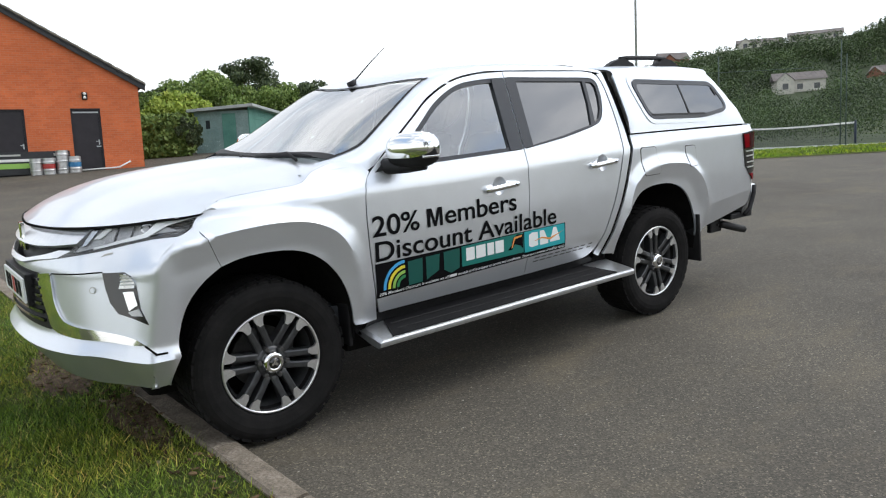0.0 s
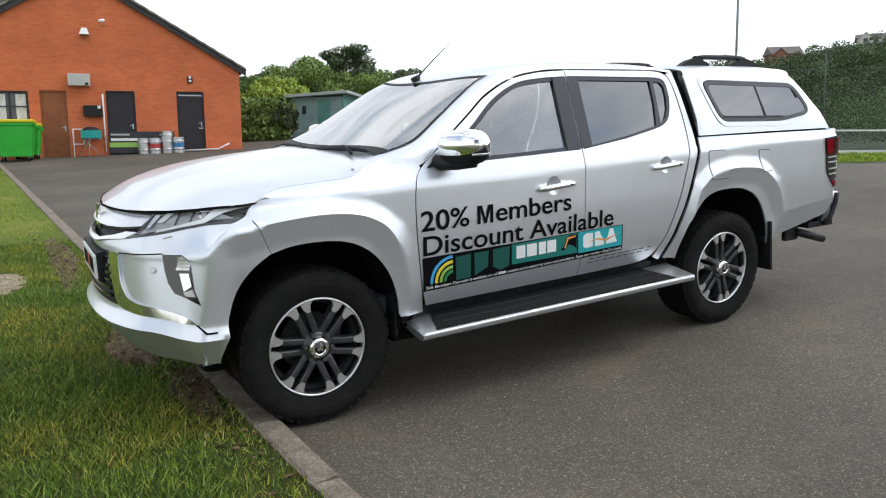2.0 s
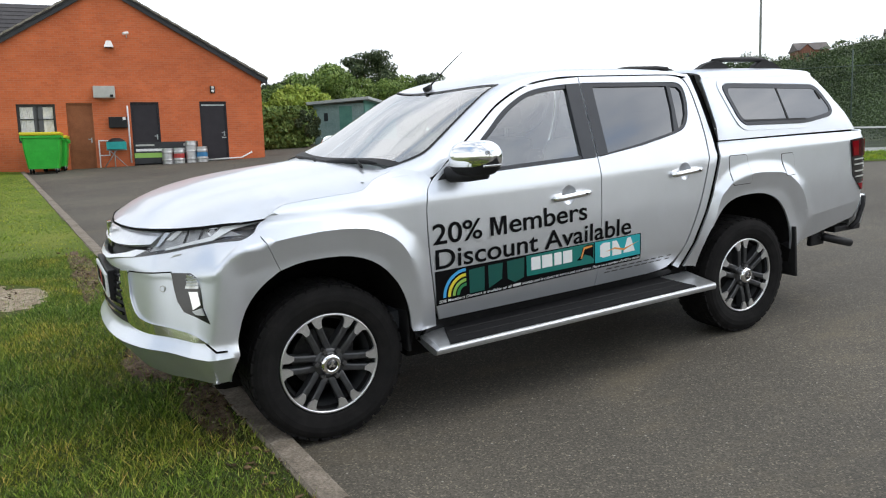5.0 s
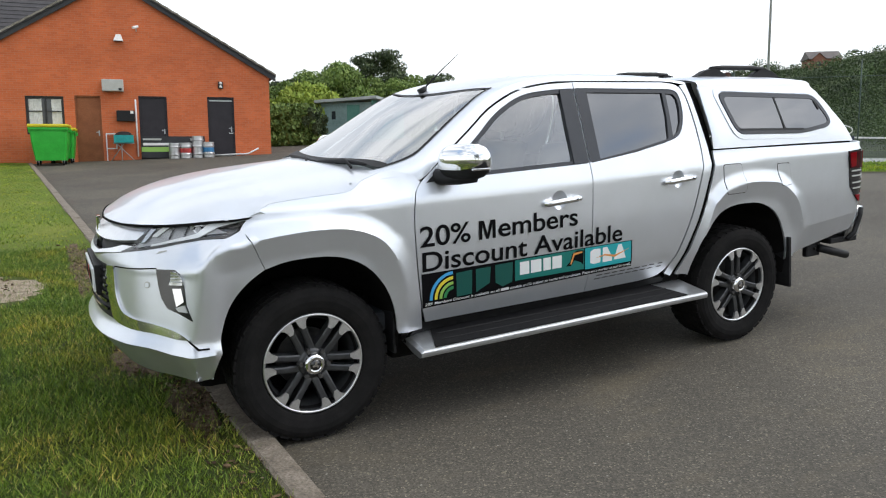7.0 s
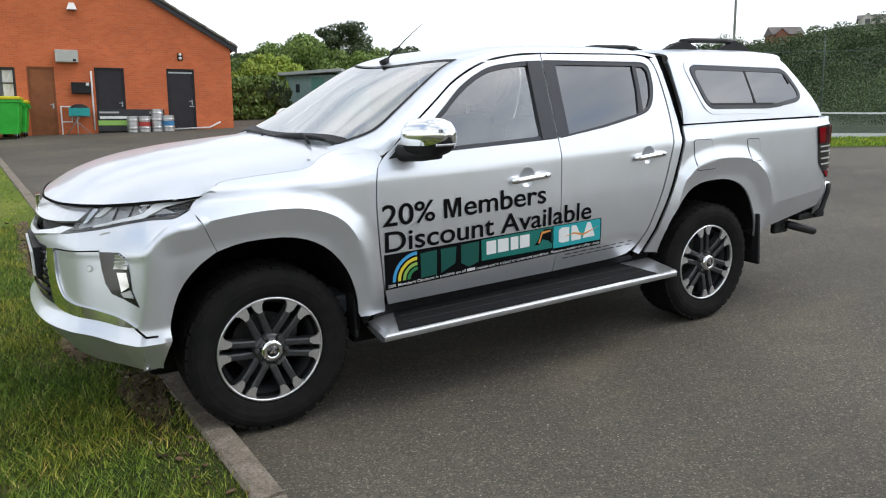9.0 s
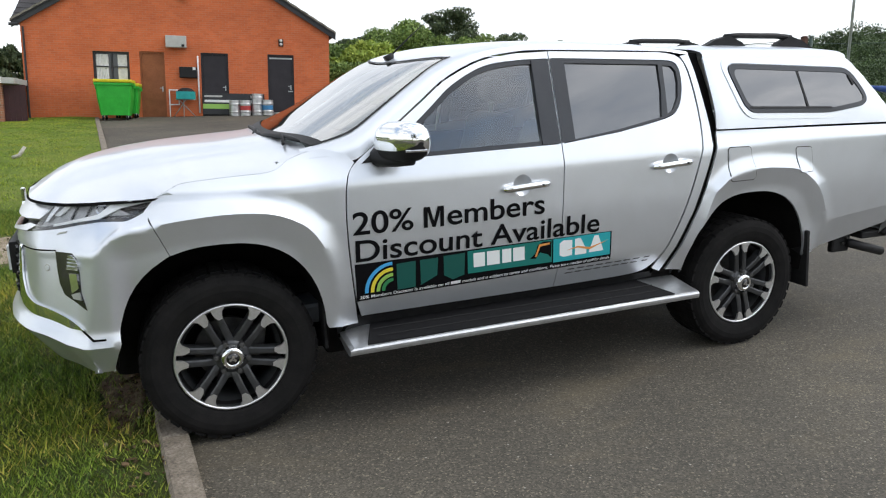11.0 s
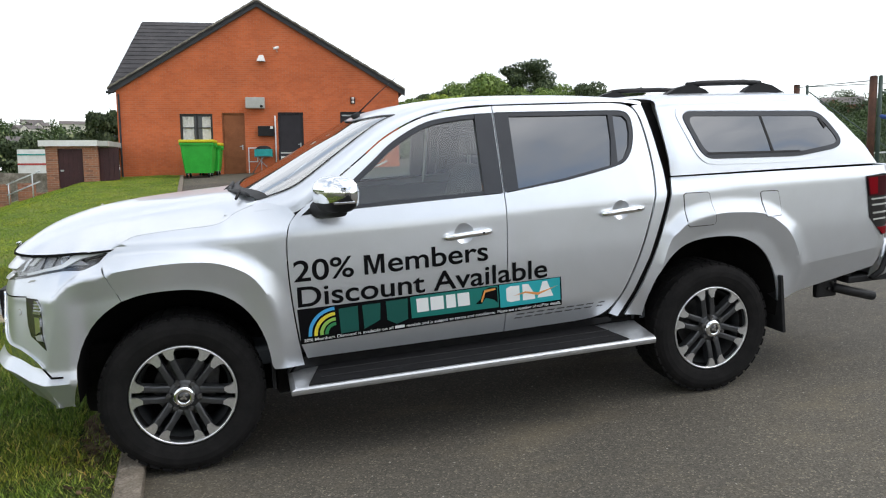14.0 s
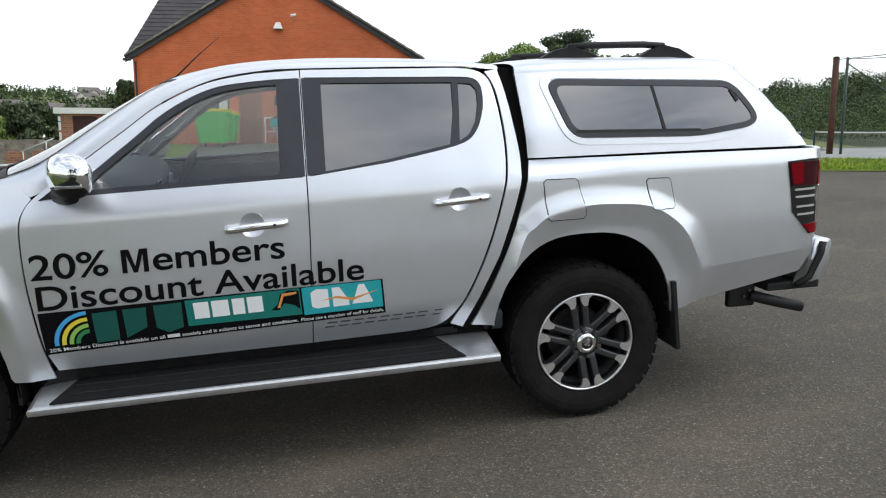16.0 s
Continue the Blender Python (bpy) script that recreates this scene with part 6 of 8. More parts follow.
for y0, y1 in ((0.20, 0.72), (0.66, 1.30)):
    w = bmesh.new()
    pts = []
    for k in range(9):
        y = y0 + (y1 - y0) * k / 8
        t = 0.5 - 0.5 * math.copysign((abs(YC - y) / 0.82) ** (1 / 0.9), YC - y)
        x = screen_bottom(t) + 0.006 + 0.018 * math.sin(math.pi * k / 8)
        p = roof_n(0.016)(x, t)
        pts.append((p[0] - 0.01, y, p[2] - 0.010))
    add_tube(w, pts, [0.006] + [0.012] * 7 + [0.005], 6)
    wp = part("wiper", w, BLACK_PLASTIC, truck, "black windscreen wiper", True)
    part("wiper_arm", tube([(pts[1][0] - 0.05, pts[1][1] - 0.02, pts[1][2] - 0.02), (pts[3][0], pts[3][1], pts[3][2] + 0.010), pts[5]], 0.008, 6), BLACK_PLASTIC, wp, smooth=True)

# cabin
part("floor_tub", box((0.20, 0.12, 0.46), (2.60, 1.62, 0.56), 0.02), INTERIOR, truck, "dark cabin floor")
part("door_card", box((0.66, 0.085, 0.56), (2.50, 0.11, 1.22), 0.01), INTERIOR, truck, "dark door trim")
part("door_card", box((0.66, 1.63, 0.56), (2.50, 1.655, 1.22), 0.01), INTERIOR, truck, "dark door trim")
dash = bmesh.new()
prof = [(0.38, 1.20), (0.52, 1.262), (0.72, 1.285), (0.86, 1.265), (0.92, 1.20), (0.90, 1.05), (0.84, 0.80), (0.60, 0.70), (0.38, 0.90)]
rings = [[dash.verts.new((x + 0.03 * math.sin(math.pi * (y - 0.14) / 1.46), y, z + 0.012 * math.sin(5 * y))) for x, z in prof] for y in [0.14 + 1.46 * k / 16 for k in range(17)]]
for a, b in zip(rings, rings[1:]):
    for k in range(len(prof)):
        dash.faces.new((a[k], b[k], b[(k + 1) % len(prof)], a[(k + 1) % len(prof)]))
bmesh.ops.recalc_face_normals(dash, faces=dash.faces[:])
dashboard = part("dashboard", dash, INTERIOR, truck, "dark grey dashboard", True)
for y in (0.30, 0.72, 1.02, 1.44):
    part("air_vent", box((0.918, y - 0.05, 1.10), (0.945, y + 0.05, 1.19), 0.008), GALV, dashboard, "silver framed air vent")
part("screen_unit", box((0.90, 0.76, 1.06), (0.95, 0.98, 1.20), 0.006), BLACK_GLOSS, dashboard, "gloss black display")
wheel_ring = bmesh.new()
WM = Matrix.Translation((1.02, 1.27, 1.15)) @ Matrix.Rotation(radians(-65), 4, "Y")
circle = [WM @ Vector((0.185 * math.cos(a * math.pi / 14), 0.185 * math.sin(a * math.pi / 14), 0)) for a in range(29)]
add_tube(wheel_ring, circle, 0.016, 8, False)
steer = part("steering_wheel", wheel_ring, BLACK_PLASTIC, truck, "black steering wheel", True)
sp = bmesh.new()
for a in (0, 180, 270):
    q = WM @ Vector((0.18 * math.cos(radians(a)), 0.18 * math.sin(radians(a)), 0))
    add_tube(sp, [WM @ Vector((0, 0, 0)), q], 0.018, 6)
part("steering_spokes", sp, INTERIOR, steer, smooth=True)
part("steering_column", tube([(0.84, 1.27, 1.05), WM @ Vector((0, 0, 0))], 0.04, 10), INTERIOR, steer, smooth=True)


def car_seat(x, y, wide):
    st = part("seat", box((x, y - wide / 2, 0.62), (x + 0.52, y + wide / 2, 0.80), 0.05), SEAT, truck, "black leather car seat", True)
    b = box((x + 0.46, y - wide / 2, 0.78), (x + 0.60, y + wide / 2, 1.36), 0.06)
    for v in b.verts:
        v.co.x += (v.co.z - 0.78) * 0.28
    part("seat_back", b, SEAT, st, smooth=True)
    n = 1 if wide < 0.7 else 3
    for k in range(n):
        yy = y + (k - (n - 1) / 2) * 0.45
        hb = box((x + 0.64, yy - 0.13, 1.42), (x + 0.74, yy + 0.13, 1.58), 0.04)
        part("headrest", hb, SEAT, st, smooth=True)
        part("headrest_post", tube([(x + 0.68, yy, 1.32), (x + 0.69, yy, 1.44)], 0.012, 8), GALV, st, smooth=True)


car_seat(1.22, 0.47, 0.52)
car_seat(1.22, 1.27, 0.52)
car_seat(2.02, 0.87, 1.36)
part("rear_view_mirror", box((1.02, 0.76, 1.55), (1.05, 0.98, 1.62), 0.012), BLACK_PLASTIC, truck, "rear-view mirror inside the screen")
for y in (0.30, 1.42):
    part("grab_handle", tube(spline([(0.93, y + 0.03, 1.40), (0.98, y + 0.07, 1.43), (1.08, y + 0.07, 1.52), (1.13, y + 0.03, 1.56)], 4), 0.013, 8), GREY_METAL, truck, "grey grab handle on the pillar", True)


# lettering on the doors
def lay_text(text, x0, z0, x1, z1, height, material, name, label, bold=0.0, spacing=1.0, lift=0.0035):
    """Words laid on the door along the baseline from (x0, z0) to (x1, z1); height is that of the tallest letters."""
    cu = bpy.data.curves.new(name, "FONT")
    cu.body, cu.size, cu.offset, cu.space_character = text, 1.0, bold, spacing
    tmp = new(name + "_curve", cu)
    dg = bpy.context.evaluated_depsgraph_get()
    dg.update()
    me = bpy.data.meshes.new_from_object(tmp.evaluated_get(dg))
    bpy.data.objects.remove(tmp)
    bpy.data.curves.remove(cu)
    co = np.array([v.co[:] for v in me.vertices])
    lo, hi = co.min(0), co.max(0)
    top = hi[1]
    for v in me.vertices:
        u, w = (v.co.x - lo[0]) / (hi[0] - lo[0]), v.co.y / top
        x, z = x0 + (x1 - x0) * u, z0 + (z1 - z0) * u + height * w
        v.co = (x, side_y(x, z) - lift, z)
    me.materials.clear()
    me.materials.append(material)
    ob = new(name, me)
    ob.parent = truck
    tagged(ob, label)
    return ob


lay_text("20%", 0.562, 0.912, 0.858, 0.914, 0.104, LETTER_BLACK, "lettering", "black vinyl figures 20%", 0.012)
MX, MZ, MW, MH = 0.911, 0.914, 0.104, 0.099
em = [(0, 0), (0.19, 0), (0.19, 0.78), (0.42, 0), (0.58, 0), (0.81, 0.78), (0.81, 0), (1, 0), (1, 1), (0.70, 1), (0.50, 0.28), (0.30, 1), (0, 1)]
part("lettering", panel_bm([(MX + MW * u, MZ + MH * v) for u, v in em], off(side, -0.0035), 0.03, 0.0006), LETTER_BLACK, truck, "black vinyl capital M", True)
lay_text("embers", 1.033, 0.917, 1.573, 0.929, 0.102, LETTER_BLACK, "lettering", "black vinyl letters embers", 0.012)
lay_text("Discount Available", 0.572, 0.783, 1.912, 0.803, 0.101, LETTER_BLACK, "lettering", "black vinyl words Discount Available", 0.012)


def ban(u, v):
    """A point of the banner: u along it, v up it."""
    x = 0.566 + 0.010 * (1 - v) + 1.428 * u
    return (x, 0.587 + 0.047 * u + v * (0.184 - 0.022 * u))


def decal(name, pts, material, lift, label="", parent=None):
    return part(name, panel_bm([ban(*p) for p in pts], off(side, -lift), 0.05, 0.0006), material, parent or truck, label, True)


banner = decal("banner", [(0, 0), (1, 0), (1, 1), (0, 1)], LETTER_BLACK, 0.0030, "long vinyl banner of club logos along both doors")
decal("logo_field", [(0.402, 0.30), (0.740, 0.25), (0.740, 0.98), (0.402, 0.96)], VINYL_TEAL, 0.0040, "teal logo field", banner)
decal("logo_field", [(0.746, 0.22), (0.994, 0.20), (0.994, 0.98), (0.746, 0.98)], VINYL_AQUA, 0.0040, "aqua logo field", banner)
for k, (r, m) in enumerate(((0.100, VINYL_BLUE), (0.080, VINYL_YELLOW), (0.060, VINYL_LIME), (0.042, VINYL_GREEN))):
    n = 10
    cx, cy = 0.128, 0.20
    outer = [(cx - r * math.cos(i * math.pi / 2 / n), cy + r * 7.6 * math.sin(i * math.pi / 2 / n)) for i in range(n + 1)]
    inner = [(cx - (r - 0.012) * math.cos(i * math.pi / 2 / n), cy + (r - 0.012) * 7.6 * math.sin(i * math.pi / 2 / n)) for i in range(n, -1, -1)]
    decal("logo_arc", (outer + inner)[::-1], m, 0.0042 + 0.0003 * k, "coloured rainbow arc", banner)
for pts in ([(0.142, 0.16), (0.206, 0.17), (0.210, 0.90), (0.142, 0.88)], [(0.226, 0.19), (0.286, 0.40), (0.292, 0.90), (0.226, 0.90)], [(0.312, 0.36), (0.345, 0.20), (0.388, 0.30), (0.392, 0.93), (0.312, 0.92)]):
    decal("logo_block", pts, VINYL_DEEP, 0.0042, "deep teal plain logo block", banner)
for u0, u1 in ((0.424, 0.468), (0.476, 0.526), (0.536, 0.572), (0.580, 0.626)):
    decal("logo_block", [(u0, 0.46), (u1, 0.46), (u1, 0.88), (u0, 0.88)], VINYL_WHITE, 0.0050, "white plain logo block", banner)
decal("logo_mark", [(0.648, 0.46), (0.672, 0.44), (0.690, 0.62), (0.722, 0.52), (0.736, 0.40), (0.737, 0.92), (0.705, 0.95), (0.680, 0.86), (0.670, 0.60)], LETTER_BLACK, 0.0050, "dark plain logo shape", banner)
decal("logo_mark", [(0.668, 0.50), (0.676, 0.50), (0.690, 0.80), (0.730, 0.84), (0.730, 0.90), (0.686, 0.88)], VINYL_ORANGE, 0.0054, "tan plain logo stroke", banner)
for pts in ([(0.772, 0.42), (0.790, 0.36), (0.826, 0.38), (0.826, 0.88), (0.790, 0.90), (0.772, 0.82)], [(0.838, 0.36), (0.888, 0.36), (0.888, 0.50), (0.862, 0.90), (0.838, 0.90)], [(0.898, 0.38), (0.964, 0.38), (0.940, 0.92), (0.922, 0.92)]):
    decal("logo_block", pts, VINYL_WHITE, 0.0050, "white plain logo block", banner)
decal("logo_swoosh", [(0.800, 0.56), (0.850, 0.66), (0.900, 0.56), (0.985, 0.72), (0.900, 0.48), (0.850, 0.60)], VINYL_ORANGE, 0.0056, "orange swoosh", banner)


def small_print(text, u0, u1):
    a, b = ban(u0, 0.055), ban(u1, 0.055)
    lay_text(text, a[0], a[1], b[0], b[1], 0.0165, VINYL_WHITE, "small_print", "white small print on the banner", 0.012, lift=0.0052)


small_print("20% Members Discount is available on all", 0.010, 0.330)
decal("small_bar", [(0.337, 0.055), (0.373, 0.055), (0.373, 0.145), (0.337, 0.145)], VINYL_WHITE, 0.0052, "white bar among the small print", banner)
small_print("models and is subject to terms and conditions.", 0.380, 0.725)
small_print("Please see a member of staff for details.", 0.733, 0.995)
for k in range(9):
    x = 1.722 + 0.060 * k
    w = 0.044 if k != 8 else 0.036
    if k == 8:
        x += 0.018
    z = 0.583 + 0.026 * (x - 1.722)
    part("model_mark", panel_bm([(x, z), (x + w, z), (x + w + 0.010, z + 0.007), (x + 0.010, z + 0.007)], off(side, -0.0025), 0.03, 0.0006), VINYL_GREY, truck, "dark grey plain model marking", True)
    part("model_mark", panel_bm([(x + 0.012, z + 0.021), (x + w + 0.012, z + 0.021), (x + w + 0.020, z + 0.028), (x + 0.020, z + 0.028)], off(side, -0.0025), 0.03, 0.0006), VINYL_GREY, truck, "dark grey plain model marking", True)

# ---- the brick clubhouse ----
BUILD_M = pose(-3.65, 26.55, 0, 0, 0, -7.4)


def local_ground(x, y=0.0):
    p = BUILD_M @ Vector((x, y, 0))
    return ground_z(p.x, p.y)


def uv_planar(ob, ax=0, az=2, scale=1.0):
    me = ob.data
    uv = me.uv_layers.new(name="UVMap")
    for lp in me.loops:
        c = me.vertices[lp.vertex_index].co
        n = me.polygons[0].normal
        uv.data[lp.index].uv = (c[ax] * scale, c[az] * scale)
    return ob


club = thing("clubhouse", "single-storey red brick clubhouse with a tiled gable roof", "building", m=BUILD_M)
BW, APEX, EAVE = 10.49, 7.50, 4.36
openings = {"window": (2.22, 3.42, 2.20, 3.52), "brown": (3.76, 4.60, local_ground(4.2) - 0.02, 3.56), "mid": (5.84, 6.80, local_ground(6.3) - 0.02, 3.58), "right": (8.21, 9.17, local_ground(8.7) - 0.02, 3.60)}
hole_list = [[(a, c), (b, c), (b, d), (a, d)] for a, b, c, d in openings.values()]
gable = [(0, 0.4), (BW, 0.4), (BW, EAVE), (BW / 2 - 0.05, APEX), (0, EAVE)]
gable_bm = panel_bm(gable, lambda u, v: (u, 0, v), 0.9, 0.22, hole_list)
bmesh.ops.remove_doubles(gable_bm, verts=gable_bm.verts[:], dist=0.0005)
gw = part("wall", gable_bm, BRICK, club, "red brick gable wall")
uv_planar(gw)
for x, name in ((0.0, "wall"), (BW - 0.22, "wall")):
    w = part(name, box((x, 0.222, 0.4), (x + 0.22, 15, EAVE)), BRICK, club, "red brick side wall")
    uv_planar(w, 1, 2)
part("inner_wall", box((0.3, 0.9, 0.4), (BW - 0.3, 0.95, EAVE)), FASCIA, club, "dark room behind the window")


def tile_course(quad, roof):
    """One course of overlapping tiles, five centimetres thick."""
    bm = bmesh.new()
    up = [bm.verts.new(v) for v in quad]
    low = [bm.verts.new((v[0], v[1], v[2] - 0.05)) for v in quad]
    bm.faces.new(up)
    bm.faces.new(low[::-1])
    for k in range(4):
        bm.faces.new((up[k], low[k], low[(k + 1) % 4], up[(k + 1) % 4]))
    bmesh.ops.recalc_face_normals(bm, faces=bm.faces[:])
    part("tile_course", bm, TILE, roof)


def slope_roof(x0, x1, z0, z1, y0, y1, name):
    """Tiled roof slope from the eave line x0 up to the ridge line x1, running back from y0 to y1, with courses of tiles."""
    deck = bmesh.new()
    deck.faces.new([deck.verts.new(v) for v in ((x0, y0, z0), (x1, y0, z1), (x1, y1, z1), (x0, y1, z0))])
    roof = part(name, deck, TILE, club, "dark concrete roof tiles")
    n = 13
    for k in range(n):
        xa, xb = x0 + (x1 - x0) * k / n, x0 + (x1 - x0) * (k + 1.15) / n
        za, zb = z0 + (z1 - z0) * k / n + 0.05, z0 + (z1 - z0) * (k + 1.15) / n + 0.02
        tile_course(((xa, y0, za), (xb, y0, zb), (xb, y1, zb), (xa, y1, za)), roof)
    return roof


RX = BW / 2 - 0.05
slope_roof(-0.26, RX, EAVE + 0.03, APEX + 0.16, -0.16, 15, "roof")
slope_roof(BW + 0.26, RX, EAVE + 0.03, APEX + 0.16, -0.16, 15, "roof")
for x0 in (-0.24, BW + 0.24):
    bm = bmesh.new()
    a, b = Vector((x0, -0.12, EAVE - 0.16)), Vector((RX, -0.12, APEX - 0.02))
    up, th = Vector((0, 0, 0.20)), Vector((0, 0.05, 0))
    vs = [bm.verts.new(p) for p in (a, b, b + up, a + up, a + th, b + th, b + up + th, a + up + th)]
    for f in ((0, 1, 2, 3), (7, 6, 5, 4), (4, 5, 1, 0), (3, 2, 6, 7), (0, 3, 7, 4), (1, 5, 6, 2)):
        bm.faces.new([vs[i] for i in f])
    bmesh.ops.recalc_face_normals(bm, faces=bm.faces[:])
    part("bargeboard", bm, FASCIA, club, "black painted bargeboard")
for x0 in (-0.26, BW + 0.26):
    bm = bmesh.new()
    a, b = Vector((x0, -0.175, EAVE + 0.045)), Vector((RX, -0.175, APEX + 0.185))
    n = 34
    rows = []
    for k in range(n + 1):
        q = a.lerp(b, k / n) + Vector((0, 0, 0.018 * (k % 2)))
        rows.append([bm.verts.new(q + Vector(o)) for o in ((0, 0, 0), (0, 0.20, 0.004), (0, 0.20, 0.075), (0, 0, 0.07))])
    for r0, r1 in zip(rows, rows[1:]):
        for k in range(4):
            bm.faces.new((r0[k], r0[(k + 1) % 4], r1[(k + 1) % 4], r1[k]))
    bmesh.ops.recalc_face_normals(bm, faces=bm.faces[:])
    part("verge_mortar", bm, STONE_WALL, club, "grey mortar edge of the roof tiles")
part("ridge", tube([(RX, -0.17, APEX + 0.20), (RX, 15, APEX + 0.20)], 0.10, 8), TILE, club, "clay ridge tiles")
# the main block's roof behind, rising from the same eave
deck = bmesh.new()
deck.faces.new([deck.verts.new(v) for v in ((-0.32, 0.24, EAVE + 0.14), (RX, 0.24, EAVE + 0.14), (RX, 6.04, EAVE + 3.58), (-0.32, 6.04, EAVE + 3.58))])
main_roof = part("roof", deck, TILE, club, "dark tiled roof of the main block")
n = 16
for k in range(n):
    ya, yb = 0.24 + 5.8 * k / n, 0.24 + 5.8 * (k + 1.15) / n
    za, zb = EAVE + 0.20 + 3.45 * k / n, EAVE + 0.17 + 3.45 * (k + 1.15) / n
    tile_course(((-0.32, ya, za), (RX, ya, za), (RX, yb, zb), (-0.32, yb, zb)), main_roof)
wing = bmesh.new()
vs = [wing.verts.new(p) for p in ((-0.02, 0.3, EAVE - 0.2), (-0.02, 12, EAVE - 0.2), (-0.02, 6.0, EAVE + 3.55))]
wing.faces.new(vs)
uv_planar(part("wall", wing, BRICK, club, "red brick gable end"), 1, 2)
part("gutter", tube([(-0.30, -0.15, EAVE - 0.06), (-0.02, -0.15, EAVE - 0.06)], 0.05, 8), FASCIA, club, "black gutter end")
part("downpipe", tube([(0.10, -0.07, EAVE - 0.12), (0.10, -0.07, local_ground(0.1))], 0.035, 8), FASCIA, club, "dark brown downpipe")


def flush_door(key, material, label, handle_x):
    a, b, c, d = openings[key]
    f = part("door", box((a + 0.06, 0.07, c + 0.02), (b - 0.06, 0.115, d - 0.06), 0.004), material, club, label)
    fr = bmesh.new()
    add_box(fr, (a + 0.002, 0.03, c), (a + 0.058, 0.15, d - 0.002))
    add_box(fr, (b - 0.058, 0.03, c), (b - 0.002, 0.15, d - 0.002))
    add_box(fr, (a + 0.06, 0.03, d - 0.058), (b - 0.06, 0.15, d - 0.002))
    part("door_frame", fr, material, f)
    h = bmesh.new()
    z = c + 1.02
    add_box(h, (handle_x - 0.022, 0.055, z - 0.09), (handle_x + 0.022, 0.07, z + 0.09), 0.004)
    add_box(h, (handle_x - 0.10, 0.025, z + 0.02), (handle_x + 0.02, 0.045, z + 0.045), 0.006)
    part("door_handle", h, GALV, f, "steel lever handle on a plate")
    return f


flush_door("brown", DOOR_BROWN, "brown stained plywood door", 4.49)
flush_door("mid", DOOR_DARK, "dark painted flush door", 6.68)
right_door = flush_door("right", DOOR_DARK, "dark painted fire door with a pale strip on top", 9.05)
part("weather_strip", box((8.28, 0.05, 3.44), (9.10, 0.066, 3.49)), GALV, right_door, "pale metal strip")
part("door_bolt", box((8.95, 0.045, 2.25), (9.12, 0.066, 2.29), 0.004), GALV, right_door)
win = part("window", box((2.30, 0.12, 2.28), (3.34, 0.13, 3.44)), PANE_DARK, club, "window with white net curtains")
fr = bmesh.new()
for lo, hi in (((2.222, 0.06, 2.202), (2.30, 0.15, 3.518)), ((3.34, 0.06, 2.202), (3.418, 0.15, 3.518)), ((2.30, 0.06, 2.202), (3.34, 0.15, 2.28)), ((2.30, 0.06, 3.44), (3.34, 0.15, 3.518)), ((2.80, 0.06, 2.28), (2.86, 0.118, 3.44)), ((2.30, 0.07, 2.98), (2.80, 0.118, 3.02)), ((2.86, 0.07, 2.98), (3.34, 0.118, 3.02))):
    add_box(fr, lo, hi)
part("window_frame", fr, FASCIA, win, "dark stained frame")
for x0, x1 in ((2.31, 2.72), (3.02, 3.33)):
    c = bmesh.new()
    n = 26
    r0 = [c.verts.new((x0 + (x1 - x0) * k / n, 0.108 + 0.008 * math.sin(k * 1.9), 2.30)) for k in range(n + 1)]
    r1 = [c.verts.new((v.co.x, v.co.y, 3.42)) for v in r0]
    for k in range(n):
        c.faces.new((r0[k], r0[k + 1], r1[k + 1], r1[k]))
    part("curtain", c, CURTAIN, win, "white gathered curtain")
heater = thing("wall_heater", "grey metal boiler box hung on the brick wall", "wall box", m=BUILD_M)
part("casing", box((4.68, -0.30, 3.71), (5.38, -0.002, 4.12), 0.02), GREY_METAL, heater)
part("flue", box((5.22, -0.33, 3.74), (5.32, -0.301, 3.82), 0.01), BLACK_PLASTIC, heater, "dark flue outlet")
flood = thing("floodlight", "white bulkhead floodlight high on the gable", "lamp", m=BUILD_M)
bm = bmesh.new()
vs = [bm.verts.new(p) for p in ((5.14, -0.22, 5.47), (5.46, -0.22, 5.47), (5.38, -0.08, 5.70), (5.22, -0.08, 5.70), (5.14, 0, 5.47), (5.46, 0, 5.47), (5.38, 0, 5.72), (5.22, 0, 5.72))]
for f in ((0, 1, 2, 3), (1, 5, 6, 2), (4, 0, 3, 7), (3, 2, 6, 7), (4, 5, 1, 0)):
    bm.faces.new([vs[i] for i in f])
part("hood_shade", bm, WHITE_PAINT, flood)
part("glass_face", box((5.17, -0.20, 5.45), (5.43, -0.04, 5.468)), PANE_DARK, flood)
cctv = thing("security_camera", "small white security camera on a bracket", "camera", m=BUILD_M)
part("body", tube([(5.80, -0.30, 5.93), (5.95, -0.16, 5.98)], 0.05, 10), WHITE_PAINT, cctv)
part("bracket", tube([(5.90, -0.20, 5.96), (5.90, -0.16, 5.85), (5.90, -0.01, 5.84)], 0.02, 8), GREY_METAL, cctv)
lamp = thing("wall_lamp", "small twin wall lamp over the fire door", "lamp", m=BUILD_M)
part("backplate", box((8.62, -0.06, 3.90), (8.80, -0.001, 4.16), 0.02), BLACK_PLASTIC, lamp)
for z in (3.97, 4.10):
    b = bmesh.new()
    bmesh.ops.create_uvsphere(b, u_segments=12, v_segments=8, radius=0.055, matrix=Matrix.Translation((8.71, -0.08, z)))
    part("globe", b, WHITE_PAINT, lamp, "pale glass globe", True)
meter = thing("post_box", "black metal box fixed to the wall", "wall box", m=BUILD_M)
part("box", box((5.10, -0.22, 2.67), (5.70, -0.002, 3.05), 0.015), BLACK_PLASTIC, meter)
part("sticker", box((5.56, -0.224, 2.94), (5.66, -0.221, 3.04)), WHITE_PAINT, meter, "white sticker")
